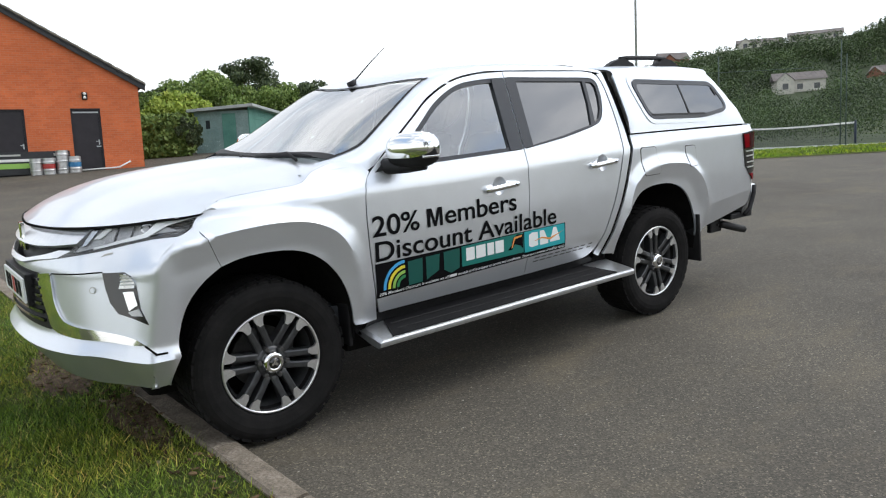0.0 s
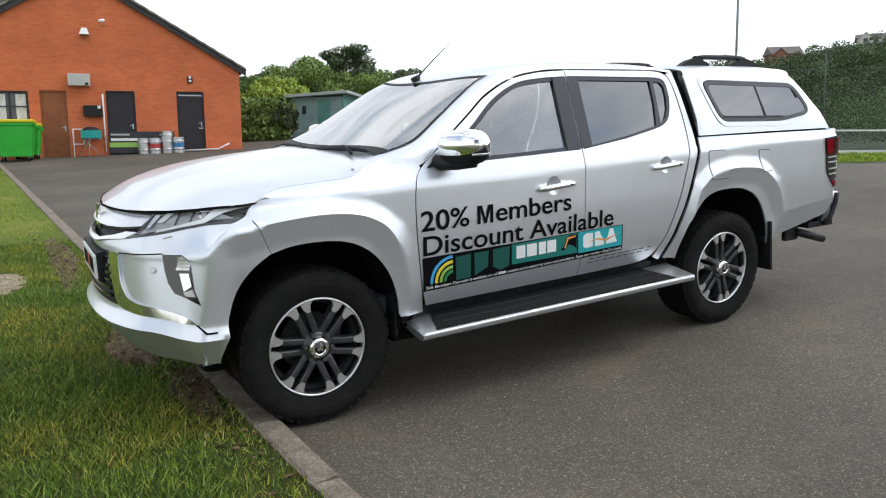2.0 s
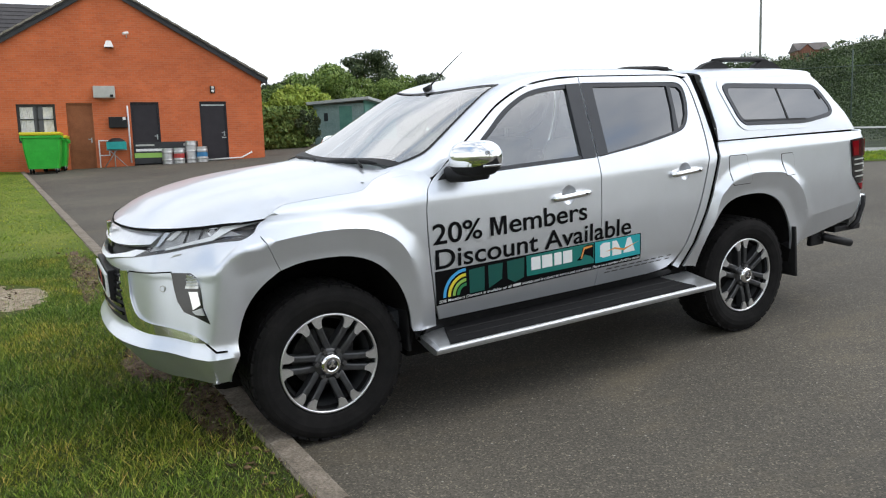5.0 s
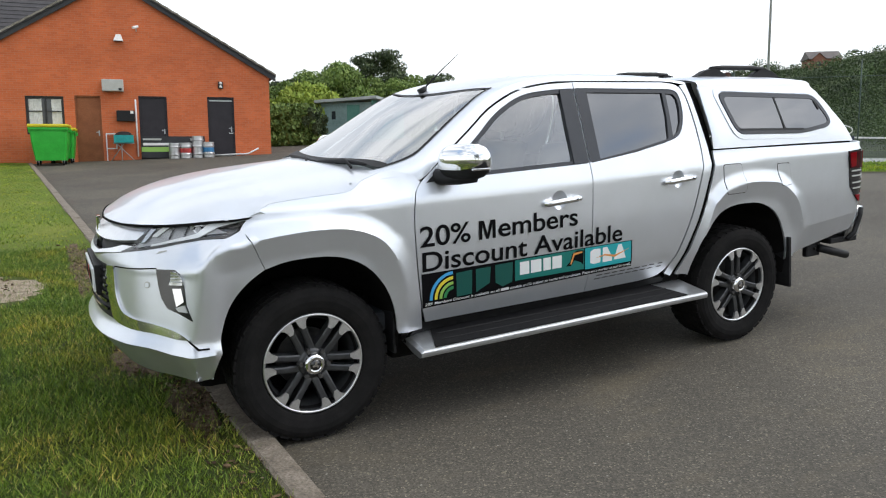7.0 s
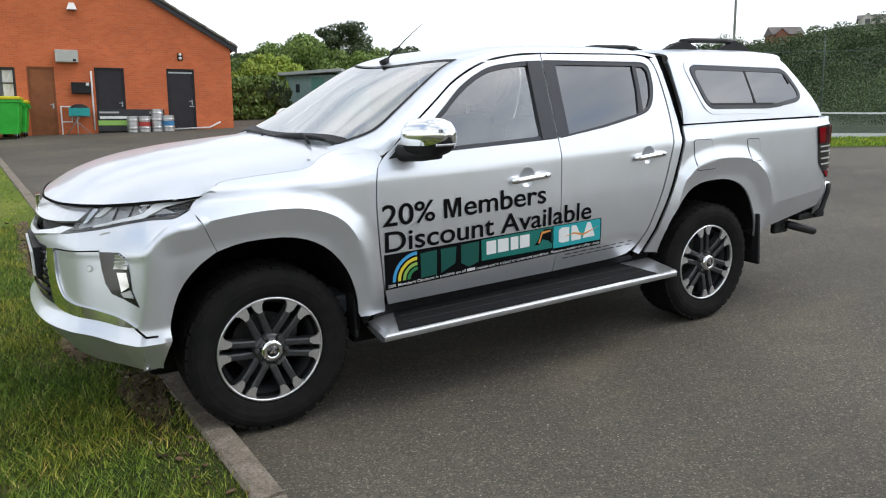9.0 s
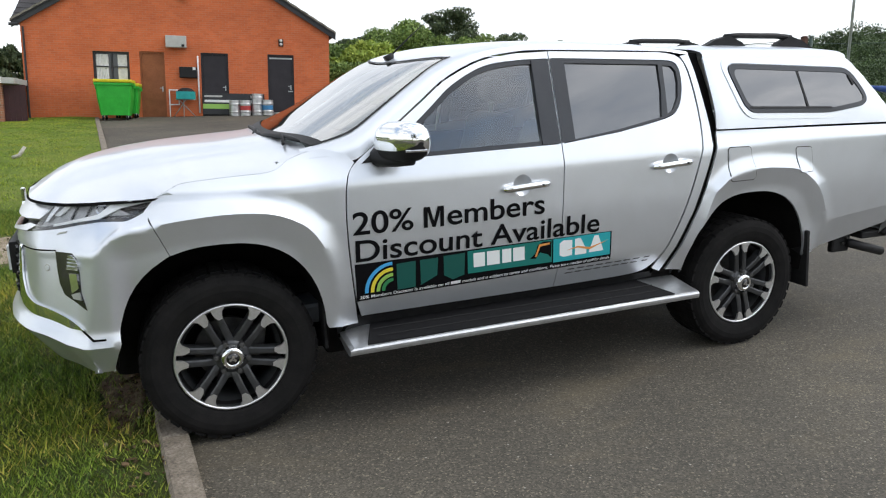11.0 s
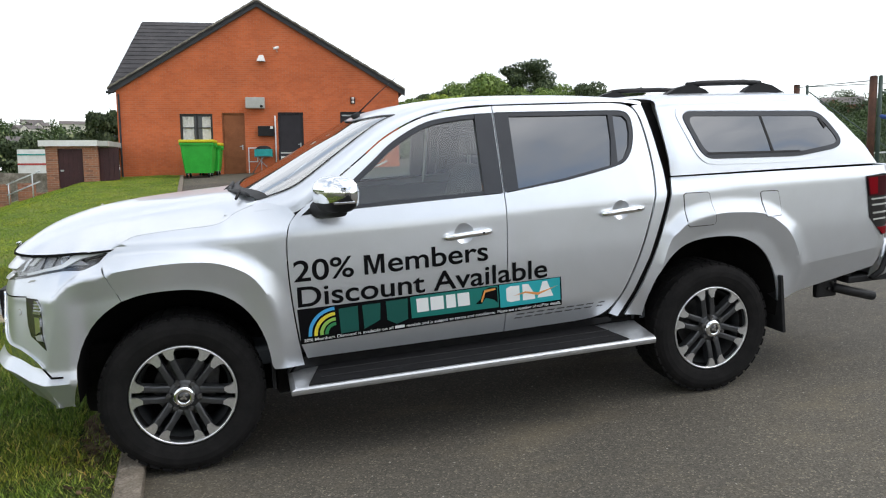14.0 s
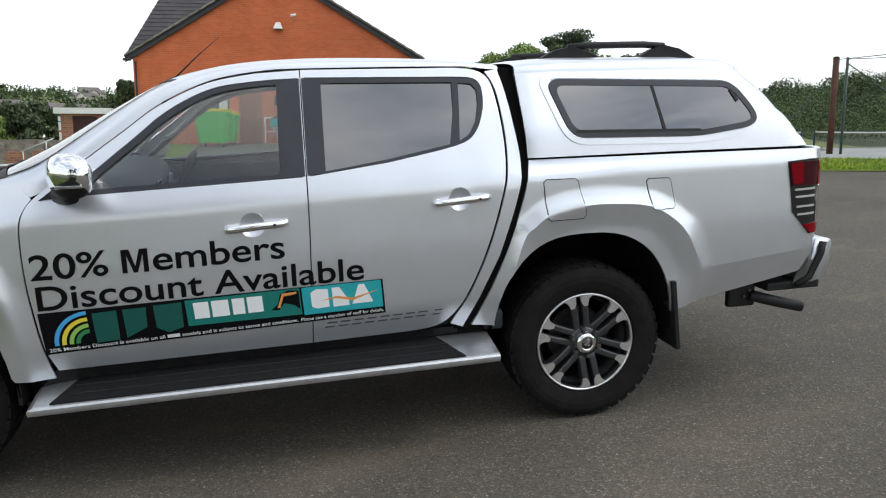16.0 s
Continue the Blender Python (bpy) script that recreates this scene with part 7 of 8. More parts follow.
pipe = thing("drainpipe", "thin white waste pipe on the brick wall", "pipe", m=BUILD_M)
part("pipe", tube([(5.74, -0.05, 1.42), (5.74, -0.05, 3.45)], 0.028, 8), WHITE_PAINT, pipe, smooth=True)
low = thing("skirting_pipe", "white pipe lying along the foot of the wall", "pipe", m=BUILD_M)
part("pipe", tube([(8.1, -0.10, local_ground(8.1) + 0.04), (9.6, -0.12, local_ground(9.6) + 0.05), (10.0, -0.16, local_ground(10.0) + 0.24)], 0.03, 8), WHITE_PAINT, low, smooth=True)

# sink stand with crate
gz = local_ground(5.2, -0.4)
stand = thing("folding_stand", "folding metal stand against the wall", "stand", m=BUILD_M)
for a, b in (((4.85, -0.15, gz), (5.30, -0.50, gz + 0.62)), ((5.62, -0.15, gz), (5.05, -0.50, gz + 0.62)), ((5.22, -0.55, gz), (5.22, -0.45, gz + 0.62)), ((4.95, -0.45, gz + 0.62), (5.62, -0.45, gz + 0.62)), ((4.95, -0.15, gz + 0.62), (5.62, -0.15, gz + 0.62))):
    part("leg", tube([a, b], 0.016, 8), GALV, stand, smooth=True)
frame_w = thing("loose_frame", "white framed panel leaning on the wall", "frame", m=BUILD_M)
for lo, hi in (((4.70, -0.10, gz + 0.42), (4.74, -0.06, gz + 0.98)), ((5.02, -0.10, gz + 0.42), (5.06, -0.06, gz + 0.98)), ((4.74, -0.10, gz + 0.42), (5.02, -0.06, gz + 0.46)), ((4.74, -0.10, gz + 0.94), (5.02, -0.06, gz + 0.98))):
    part("rail", box(lo, hi), WHITE_PAINT, frame_w)
part("prop", tube([(4.72, -0.10, gz), (4.72, -0.08, gz + 0.42)], 0.02, 6), WHITE_PAINT, frame_w)
crate = thing("plastic_crate", "teal plastic crate on the folding stand", "crate", m=BUILD_M)
bm = bmesh.new()
for lo, hi in (((4.98, -0.62, gz + 0.637), (5.62, -0.12, gz + 0.66)), ((4.98, -0.62, gz + 0.66), (5.62, -0.59, gz + 0.90)), ((4.98, -0.15, gz + 0.66), (5.62, -0.12, gz + 0.90)), ((4.98, -0.59, gz + 0.66), (5.01, -0.15, gz + 0.90)), ((5.59, -0.59, gz + 0.66), (5.62, -0.15, gz + 0.90))):
    add_box(bm, lo, hi)
part("tub", bm, TEAL_PLASTIC, crate)
sack = bmesh.new()
bmesh.ops.create_icosphere(sack, subdivisions=3, radius=0.3, matrix=Matrix.Translation((5.30, -0.37, gz + 0.86)) @ Matrix.Diagonal((1.0, 0.68, 0.62, 1)))
for v in sack.verts:
    v.co += Vector((1, 1, 0.6)) * 0.07 * noise.noise(v.co * 5)
tagged(mesh_ob("bin_bag", sack, BLACK_PLASTIC, smooth=True), "black plastic bag heaped in the crate", "bag")
bpy.data.objects["bin_bag"].matrix_world = BUILD_M


# wheelie bins
def wheelie_bin(x, y, turn, w, d, h, lid_mat, label):
    z = ground_z(x, y)
    e = thing("wheelie_bin", label, "bin", "wheelie bins by the wall", pose(x, y, z, 0, 0, turn))
    bm = bmesh.new()
    rows = [(0.80, 0.16), (0.94, 0.55 * h + 0.07), (1.0, h)]
    rings = []
    for k, zz in rows:
        c = 0.05
        hw, hd = w / 2 * k, d / 2 * k
        rings.append([bm.verts.new(p + (zz,)) for p in ((-hw + c, -hd), (hw - c, -hd), (hw, -hd + c), (hw, hd - c), (hw - c, hd), (-hw + c, hd), (-hw, hd - c), (-hw, -hd + c))])
    for a, b in zip(rings, rings[1:]):
        for i in range(8):
            bm.faces.new((a[i], a[(i + 1) % 8], b[(i + 1) % 8], b[i]))
    bm.faces.new(rings[0][::-1])
    bm.faces.new(rings[-1])
    part("body", bm, BIN_GREEN, e)
    part("rim", box((-w / 2 - 0.03, -d / 2 - 0.03, h - 0.09), (w / 2 + 0.03, d / 2 + 0.03, h - 0.001), 0.02), BIN_GREEN, e)
    lid = bmesh.new()
    add_box(lid, (-w / 2 - 0.04, -d / 2 - 0.05, h), (w / 2 + 0.04, d / 2 + 0.04, h + 0.09), 0.03)
    for v in lid.verts:
        if v.co.z > h + 0.05:
            v.co.z += 0.07 * math.cos(min(1.5, abs(v.co.y) / d * 2.6))
    part("lid", lid, lid_mat, e, "yellow lid", True)
    for sx in (-1, 1):
        part("trunnion", box((sx * (w / 2 + 0.03) - 0.05, -0.05, h - 0.16), (sx * (w / 2 + 0.03) + 0.05, 0.05, h - 0.05), 0.02), BIN_GREEN, e)
        for sy in (-1, 1):
            px, py = sx * w * 0.34, sy * d * 0.34
            wh = part("castor", tube([(px - 0.025, py, 0.08), (px + 0.025, py, 0.08)], 0.08, 14), RUBBER, e, "black castor wheel", True)
            part("castor_fork", box((px - 0.04, py - 0.03, 0.09), (px + 0.04, py + 0.03, 0.20), 0.008), GALV, wh)
    return e


wheelie_bin(-0.76, 24.85, -7.4, 1.12, 0.95, 1.24, BIN_YELLOW, "large green four-wheeled bin with a yellow lid")
wheelie_bin(-0.42, 25.75, -7.4, 0.9, 0.85, 1.10, BIN_YELLOW, "smaller green bin with a yellow lid behind the first")


# kegs
def keg(lx, ly, band, label, tall=0.56):
    p = BUILD_M @ Vector((lx, ly, 0))
    e = thing("beer_keg", label, "keg", "kegs along the wall", pose(p.x, p.y, ground_z(p.x, p.y)))
    b = bmesh.new()
    r = 0.195
    add_lathe(b, [(0.0, 0.02), (r - 0.02, 0.02), (r - 0.015, 0.0), (r, 0.0), (r, 0.10), (r + 0.012, 0.13), (r + 0.012, 0.16), (r, 0.18), (r, tall - 0.18), (r + 0.012, tall - 0.16), (r + 0.012, tall - 0.13), (r, tall - 0.10), (r, tall), (r - 0.02, tall), (r - 0.02, tall - 0.06), (0.05, tall - 0.05), (0.05, tall - 0.02), (0.0, tall - 0.02)], 28, "Z")
    part("shell", b, KEG, e, smooth=False)
    if band:
        c = bmesh.new()
        add_lathe(c, [(r + 0.003, 0.20), (r + 0.003, tall - 0.20)], 28, "Z")
        part("paint_band", c, band, e, "painted band", True)


keg(6.98, -0.42, KEG, "dull steel beer keg")
keg(7.36, -0.46, KEG_RED, "steel beer keg with a red band")
keg(7.78, -0.42, None, "plain steel beer keg")
keg(8.16, -0.45, KEG_BLUE, "steel beer keg with a blue band")
keg(7.80, -0.02 - 0.20, None, "taller steel beer keg behind the row", 0.78)

# vinyl banner leaning at the wall
sign = thing("advert_banner", "dark printed advertising banner leaning on the wall", "banner", m=BUILD_M)
bz = local_ground(6.9, -0.12)
part("sheet", box((5.86, -0.075, bz + 0.03), (8.06, -0.055, bz + 0.80), 0.003), FASCIA, sign)
part("print_bar", box((5.92, -0.081, bz + 0.66), (6.55, -0.0755, bz + 0.72)), GREY_METAL, sign, "pale plain bar of print")
part("print_bar", box((5.92, -0.081, bz + 0.47), (7.98, -0.0755, bz + 0.56)), WHITE_PAINT, sign, "white plain bar of print")
part("print_bar", box((5.86, -0.081, bz + 0.24), (6.92, -0.0755, bz + 0.41)), VINYL_LIME, sign, "lime plain bar of print")
part("print_bar", box((7.55, -0.081, bz + 0.64), (7.85, -0.0755, bz + 0.73)), GREY_METAL, sign, "pale plain oval of print")

# brick outhouse with maroon doors, lower down beside the clubhouse
out = thing("outhouse", "flat-roofed brick outhouse with maroon doors and white fascia", "outhouse", m=pose(-6.05, 24.6, -1.1, 0, 0, -4))
H = 3.36
pw = [(0.32, 0.70), (1.50, 1.98)]
for x0, x1 in pw:
    w = part("wall", box((x0, 0, 0), (x1, 0.22, H)), BRICK_OLD, out, "brown brick pier")
    uv_planar(w)
w = part("wall", box((0.32, 0.222, 0), (0.54, 3.2, H)), BRICK_OLD, out, "brown brick side wall")
uv_planar(w, 1, 2)
w = part("wall", box((0.70, 0.0, 3.28), (1.50, 0.22, H)), BRICK_OLD, out, "brown brick lintel course")
uv_planar(w)
for k in range(5):
    b = part("door_board", box((0.715 + 0.154 * k, 0.055 + 0.004 * (k % 2), 0.6), (0.866 + 0.154 * k, 0.11, 3.26), 0.004), MAROON, out, "maroon boarded door" if k == 0 else "")
part("door_handle", box((0.76, 0.02, 2.50), (0.86, 0.05, 2.56), 0.006), GALV, out, "pale lever handle")
for k in range(4):
    part("gate_board", box((1.985 + 0.16 * k, 0.16 + 0.004 * (k % 2), 0), (2.141 + 0.16 * k, 0.21, H - 0.04), 0.004), MAROON, out, "tall maroon boarded gate" if k == 0 else "")
part("fascia", box((0.14, -0.12, H), (2.00, 0.10, H + 0.20)), WHITE_PAINT, out, "white roof fascia")
part("fascia", box((2.004, -0.10, H), (2.36, 0.10, H + 0.18)), GREY_METAL, out, "grey roof edge")
part("roof", box((0.14, 0.101, H), (2.36, 3.3, H + 0.18)), SHED_ROOF, out, "felted flat roof")

# brick garden walls with hand rails going down beside the outhouse
garden = thing("garden_wall", "low brown brick garden walls beside steps", "wall")
for lo, hi in (((-7.20, 23.60, -0.6), (-6.68, 23.83, 1.00)), ((-6.52, 24.05, -0.4), (-6.02, 24.28, 1.02)), ((-6.02, 24.05, -0.4), (-5.66, 24.28, 0.70))):
    w = part("wall", box(lo, hi, 0.01), BRICK_OLD, garden, "brown brick wall end")
    uv_planar(w)
rails = thing("hand_rail", "galvanised hand rails beside the garden steps", "rail")
for dz in (0.0, -0.34):
    part("rail", tube([(-6.72, 23.55, 0.98 + dz), (-5.72, 23.55, 1.42 + dz)], 0.022, 8), GALV, rails, smooth=True)
for x in (-6.66, -5.95):
    part("rail_post", tube([(x, 23.55, ground_z(x, 23.55) - 0.1), (x, 23.55, 1.0 + 0.44 * (x + 6.72))], 0.022, 8), GALV, rails, smooth=True)
hall = thing("far_building", "long white building with a red stripe beyond the wall", "building", m=pose(-13.2, 61, 0))
part("wall", box((-2.2, 0, -1), (2.6, 3, 3.2)), WHITE_PAINT, hall)
part("stripe", box((-2.2, -0.03, 2.0), (2.6, -0.005, 2.13)), KEG_RED, hall, "red painted stripe")
part("stripe", box((-2.2, -0.03, 2.75), (2.6, -0.005, 2.85)), TEAL_PLASTIC, hall, "thin teal stripe")

# scrap on the lawn
bm = bmesh.new()
lz = lawn_z(-2.3, 12.6)
add_tube(bm, [(-2.42, 12.6, lz + 0.02), (-2.30, 12.6, lz + 0.06), (-2.20, 12.62, lz + 0.22)], [0.03, 0.035, 0.03], 8)
tagged(mesh_ob("garden_marker", bm, LITTER, smooth=True), "pale worn marker lying on the lawn", "litter")

# ---- trees ----
def leaf_cloud(centres, count, size, rng, flat=0.6, squash=0.8, by_range=False):
    """Small leaf clumps as quads, thick at the outside of each centre's ball."""
    c = np.array([p[:3] for p in centres])
    r = np.array([p[3] for p in centres])
    pick = rng.choice(len(c), count, p=(r ** 2) / (r ** 2).sum())
    d = rng.normal(size=(count, 3))
    d /= np.linalg.norm(d, axis=1)[:, None]
    rad = r[pick] * (0.45 + 0.62 * rng.random(count) ** 0.5)
    p = c[pick] + d * rad[:, None] * np.array([1, 1, squash])
    a = rng.normal(size=(count, 3))
    a /= np.linalg.norm(a, axis=1)[:, None]
    b = np.cross(a, d + rng.normal(size=(count, 3)) * 0.5)
    b /= np.linalg.norm(b, axis=1)[:, None] + 1e-9
    s = size * rng.uniform(0.5, 1.3, count)[:, None]
    if by_range:
        # farther clumps are larger
        s = s * (np.hypot(p[:, 0], p[:, 1]) / 150.0)[:, None]
    a, b = a * s, b * s * flat
    quads = np.stack([p - a - b * 0.4, p + b, p + a - b * 0.3, p - b * 1.1], axis=1).reshape(-1, 3)
    return quads


def cloud_mesh(name, quads, material):
    me = bpy.data.meshes.new(name)
    k = len(quads) // 4
    me.vertices.add(len(quads))
    me.vertices.foreach_set("co", quads.astype(np.float32).ravel())
    me.loops.add(len(quads))
    me.loops.foreach_set("vertex_index", np.arange(len(quads), dtype=np.int32))
    me.polygons.add(k)
    me.polygons.foreach_set("loop_start", np.arange(0, 4 * k, 4, dtype=np.int32))
    me.polygons.foreach_set("loop_total", np.full(k, 4, dtype=np.int32))
    me.update()
    me.materials.append(material)
    return me


def tree(x, y, height, spread, leaf, count, size, seed, label, style="round", base=None):
    rng = np.random.default_rng(seed)
    z = ground_z(x, y) if base is None else base
    e = thing("tree", label, "tree", "trees behind the yard", pose(x, y, z))
    bm = bmesh.new()
    lean = rng.uniform(-0.05, 0.05, 2) * height
    trunk_top = height * (0.86 if style == "pine" else 0.62)
    trunk = [(lean[0] * t * t, lean[1] * t * t, trunk_top * t) for t in (0, 0.25, 0.5, 0.75, 1.0)]
    r0 = height * 0.028
    add_tube(bm, trunk, [r0 * 1.2, r0, r0 * 0.8, r0 * 0.55, r0 * 0.25], 9)
    part("trunk", bm, BARK, e, smooth=True)
    centres = []
    limbs = 11 if style == "pine" else 9
    for k in range(limbs):
        t = (0.48 + 0.52 * k / (limbs - 1)) if style == "pine" else (0.30 + 0.70 * k / (limbs - 1))
        a = k * 2.4 + rng.uniform(-0.4, 0.4)
        zz = trunk_top * t * (1.0 if style == "pine" else 0.9)
        reach = spread * ((0.55 + 0.45 * math.sin(math.pi * (0.25 + 0.7 * (t - 0.3) / 0.7))) if style != "pine" else (1.05 - 0.65 * (t - 0.48) / 0.52) * rng.uniform(0.6, 1.1))
        s = Vector((lean[0] * t * t, lean[1] * t * t, zz))
        tip = s + Vector((math.cos(a) * reach, math.sin(a) * reach, height * (0.05 if style == "pine" else 0.16)))
        lb = bmesh.new()
        add_tube(lb, [s, s.lerp(tip, 0.5) + Vector((0, 0, 0.03 * height)), tip], [r0 * 0.4, r0 * 0.25, r0 * 0.1], 6)
        part("limb", lb, BARK, e, smooth=True)
        if style == "pine":
            for q in (0.55, 0.85, 1.05):
                p = s.lerp(tip, q)
                centres.append((p.x, p.y, p.z + 0.01 * height, spread * rng.uniform(0.17, 0.30)))
        else:
            for q in (0.45, 0.8, 1.05):
                p = s.lerp(tip, q)
                centres.append((p.x + rng.uniform(-0.1, 0.1) * spread, p.y + rng.uniform(-0.1, 0.1) * spread, p.z + rng.uniform(-0.06, 0.08) * height, spread * rng.uniform(0.18, 0.36)))
    top = Vector((lean[0], lean[1], trunk_top))
    centres.append((top.x, top.y, top.z + height * 0.04, spread * (0.3 if style == "pine" else 0.45)))
    quads = leaf_cloud(centres, count, size, rng, squash=0.55 if style == "pine" else 0.8)
    quads[:, 2] *= height / np.percentile(quads[:, 2], 99.7)
    quads[:, 2] = np.maximum(quads[:, 2], 0.06 * height)
    ob = new("crown", cloud_mesh("crown", quads, leaf))
    ob.parent = e
    return e


def polar(az, dist):
    return (-1.3 + math.sin(radians(az)) * dist, -3.4 + math.cos(radians(az)) * dist)


def height_for(az, dist, el, base=None):
    x, y = polar(az, dist)
    return 1.25 + math.tan(radians(el)) * dist - (ground_z(x, y) if base is None else base)


TREES = [
    (15.5, 60, 5.6, 2.6, LEAF_MID, "round", "dark broadleaf tree behind the clubhouse"),
    (17.0, 70, 5.9, 3.0, LEAF_DARK, "pine", "old pine with an open dark crown"),
    (18.7, 72, 6.4, 3.2, LEAF_MID, "round", "tall broadleaf tree with a full crown"),
    (20.6, 62, 7.0, 3.4, LEAF_MID, "round", "broad green tree behind the shed"),
    (23.3, 74, 7.9, 4.2, LEAF_DARK, "pine", "tall dark pine with layered branches"),
    (25.2, 70, 6.2, 3.0, LEAF_MID, "round", "green broadleaf tree near the shed"),
    (27.6, 80, 6.3, 3.4, LEAF_DARK, "round", "dark evergreen tree with dense crown"),
    (29.6, 84, 5.4, 2.2, LEAF_DARK, "round", "small dark evergreen tree far off"),
    (31.0, 80, 5.7, 2.2, LEAF_DARK, "pine", "dark pine with a bare stem"),
    (33.2, 90, 4.2, 2.6, LEAF_DARK, "round", "far dark tree with rounded crown"),
]
for k, (az_, dist_, el_, spr_, lf_, st_, lb_) in enumerate(TREES):
    x, y = polar(az_, dist_)
    tree(x, y, height_for(az_, dist_, el_), spr_, lf_, 20000 if st_ == "round" else 15000, 0.12, 20 + k, lb_, st_)
# tall trees at the yard's other end, mirrored in the truck's glass
for k, (x, y, hgt) in enumerate(((0.4, -15.5, 10.2), (-4.5, -18.0, 10.8))):
    tree(x, y, hgt, 2.6, LEAF_DARK, 9000, 0.16, 44 + k, "tall dark conifer at the yard's other end", "pine")
# clipped shrubs between clubhouse and shed
for k, (az_, dist_, el_, spr_, lf_) in enumerate(((16.0, 38, 4.3, 1.1, LEAF_LIGHT), (17.0, 39, 5.2, 1.3, LEAF_LIGHT), (18.3, 40, 5.6, 1.4, LEAF_LIGHT), (19.6, 41, 4.9, 1.0, LEAF_LIGHT), (15.3, 42, 4.4, 0.9, LEAF_MID), (18.8, 36.4, 3.8, 0.55, LEAF_DARK))):
    x, y = polar(az_, dist_)
    tree(x, y, height_for(az_, dist_, el_), spr_, lf_, 9000, 0.11, 50 + k, "tall yellow-green garden shrub")


def hedge(x0, y0, x1, y1, h, thick, count, leaf, seed, label):
    rng = np.random.default_rng(seed)
    n = 16
    cs = []
    for k in range(n + 1):
        for lv in (0.2, 0.5, 0.8):
            x, y = x0 + (x1 - x0) * k / n, y0 + (y1 - y0) * k / n
            cs.append((x, y, ground_z(x, y) + h * lv, thick * 0.62))
    q = leaf_cloud(cs, count, 0.11, rng)
    ob = new("hedge", cloud_mesh("hedge", q, leaf))
    return tagged(ob, label, "hedge", kind="stuff")


hx0, hy0 = polar(15.2, 36)
hx1, hy1 = polar(18.6, 36.6)
hedge(hx0, hy0, hx1, hy1, 1.9, 0.85, 12000, LEAF_MID, 70, "dark green hedge beside the brick building")

# green shed
sx, sy = polar(19.4, 38.5)
shed_z = ground_z(sx, sy)
shed = thing("shed", "green boarded shed with a pale shallow roof", "shed", m=pose(sx, sy, shed_z - 0.1, 0, 0, -38))
SH = 2.05
for k in range(11):
    part("board", box((0, -0.02 - 0.004 * (k % 2), 0.1 + k * 0.18), (2.6, 0.05, 0.1 + k * 0.18 + 0.176)), SHED_PALE, shed)
for k in range(11):
    part("board", box((2.602, -0.02, 0.1 + k * 0.20), (2.66, 7.0, 0.1 + k * 0.20 + 0.196)), SHED_GREEN, shed)
part("door", box((1.35, -0.06, 0.15), (2.0, -0.026, SH - 0.1), 0.005), SHED_GREEN, shed, "boarded shed door")
part("window", box((0.55, -0.05, 1.25), (0.75, -0.026, 1.65), 0.005), PANE_DARK, shed, "small dark window")
rf = box((-0.25, -0.35, SH + 0.02), (2.95, 7.2, SH + 0.16), 0.01)
for v in rf.verts:
    v.co.z += 0.05 * v.co.x
part("roof", rf, SHED_ROOF, shed, "pale felt roof")

# ---- the wooded hill to the side ----
RIDGE = [(20, 1.6), (33, 2.4), (36, 3.0), (38, 3.5), (41, 3.7), (44, 4.0), (47, 4.4), (50, 5.6), (55, 6.0), (57, 6.6), (62, 6.8), (66, 6.9), (69, 7.4), (76, 7.8), (90, 7.5), (110, 6.0), (125, 3.0)]


def hill_z(az, d):
    top = 260 * math.tan(radians(interp(az, RIDGE)))
    t = min(max((d - 75) / 185, 0.0), 1.0)
    z = 1.4 + top * t ** 2.1
    if d > 260:
        z -= (d - 260) * 0.25
    return z


def hill():
    azs = [18 + 2 * k for k in range(56)]
    ds = [72, 85, 100, 120, 140, 160, 180, 200, 220, 240, 260, 300, 380]
    bm = bmesh.new()
    rows = []
    for d in ds:
        rows.append([bm.verts.new((*polar(a, d), hill_z(a, d) - (1.2 if d == 72 else 0))) for a in azs])
    for r0, r1 in zip(rows, rows[1:]):
        for k in range(len(azs) - 1):
            bm.faces.new((r0[k], r0[k + 1], r1[k + 1], r1[k]))
    bmesh.ops.recalc_face_normals(bm, faces=bm.faces[:])
    if bm.faces[0].normal.z < 0:
        bmesh.ops.reverse_faces(bm, faces=bm.faces[:])
    tagged(mesh_ob("hill", bm, WOOD_FLOOR_SHADED, smooth=True), "steep green hillside rising beyond the tennis courts", "hill", kind="structure")


hill()
HOUSES = [(63.1, 190, 3.45, 10.5, 7.0, 3.0, 2.0, 8, RENDER_WALL, "cream rendered house with a long brown roof"), (68.2, 200, 3.45, 8.0, 6.5, 3.0, 2.2, -20, HOUSE_BRICK, "brick house on the hillside"),
          (60.6, 262, 6.55, 13, 7, 2.4, 1.6, 5, RENDER_WALL, "long low house on the ridge"), (64.0, 262, 6.75, 15, 7, 2.4, 1.5, 0, RENDER_WALL, "terrace of houses on the ridge"), (55.0, 255, 5.7, 9, 7, 3.2, 2.6, 20, HOUSE_BRICK, "brick house among the trees"), (44.3, 240, 3.3, 10, 7, 3.0, 2.4, 10, HOUSE_BRICK, "brick houses low on the hill")]


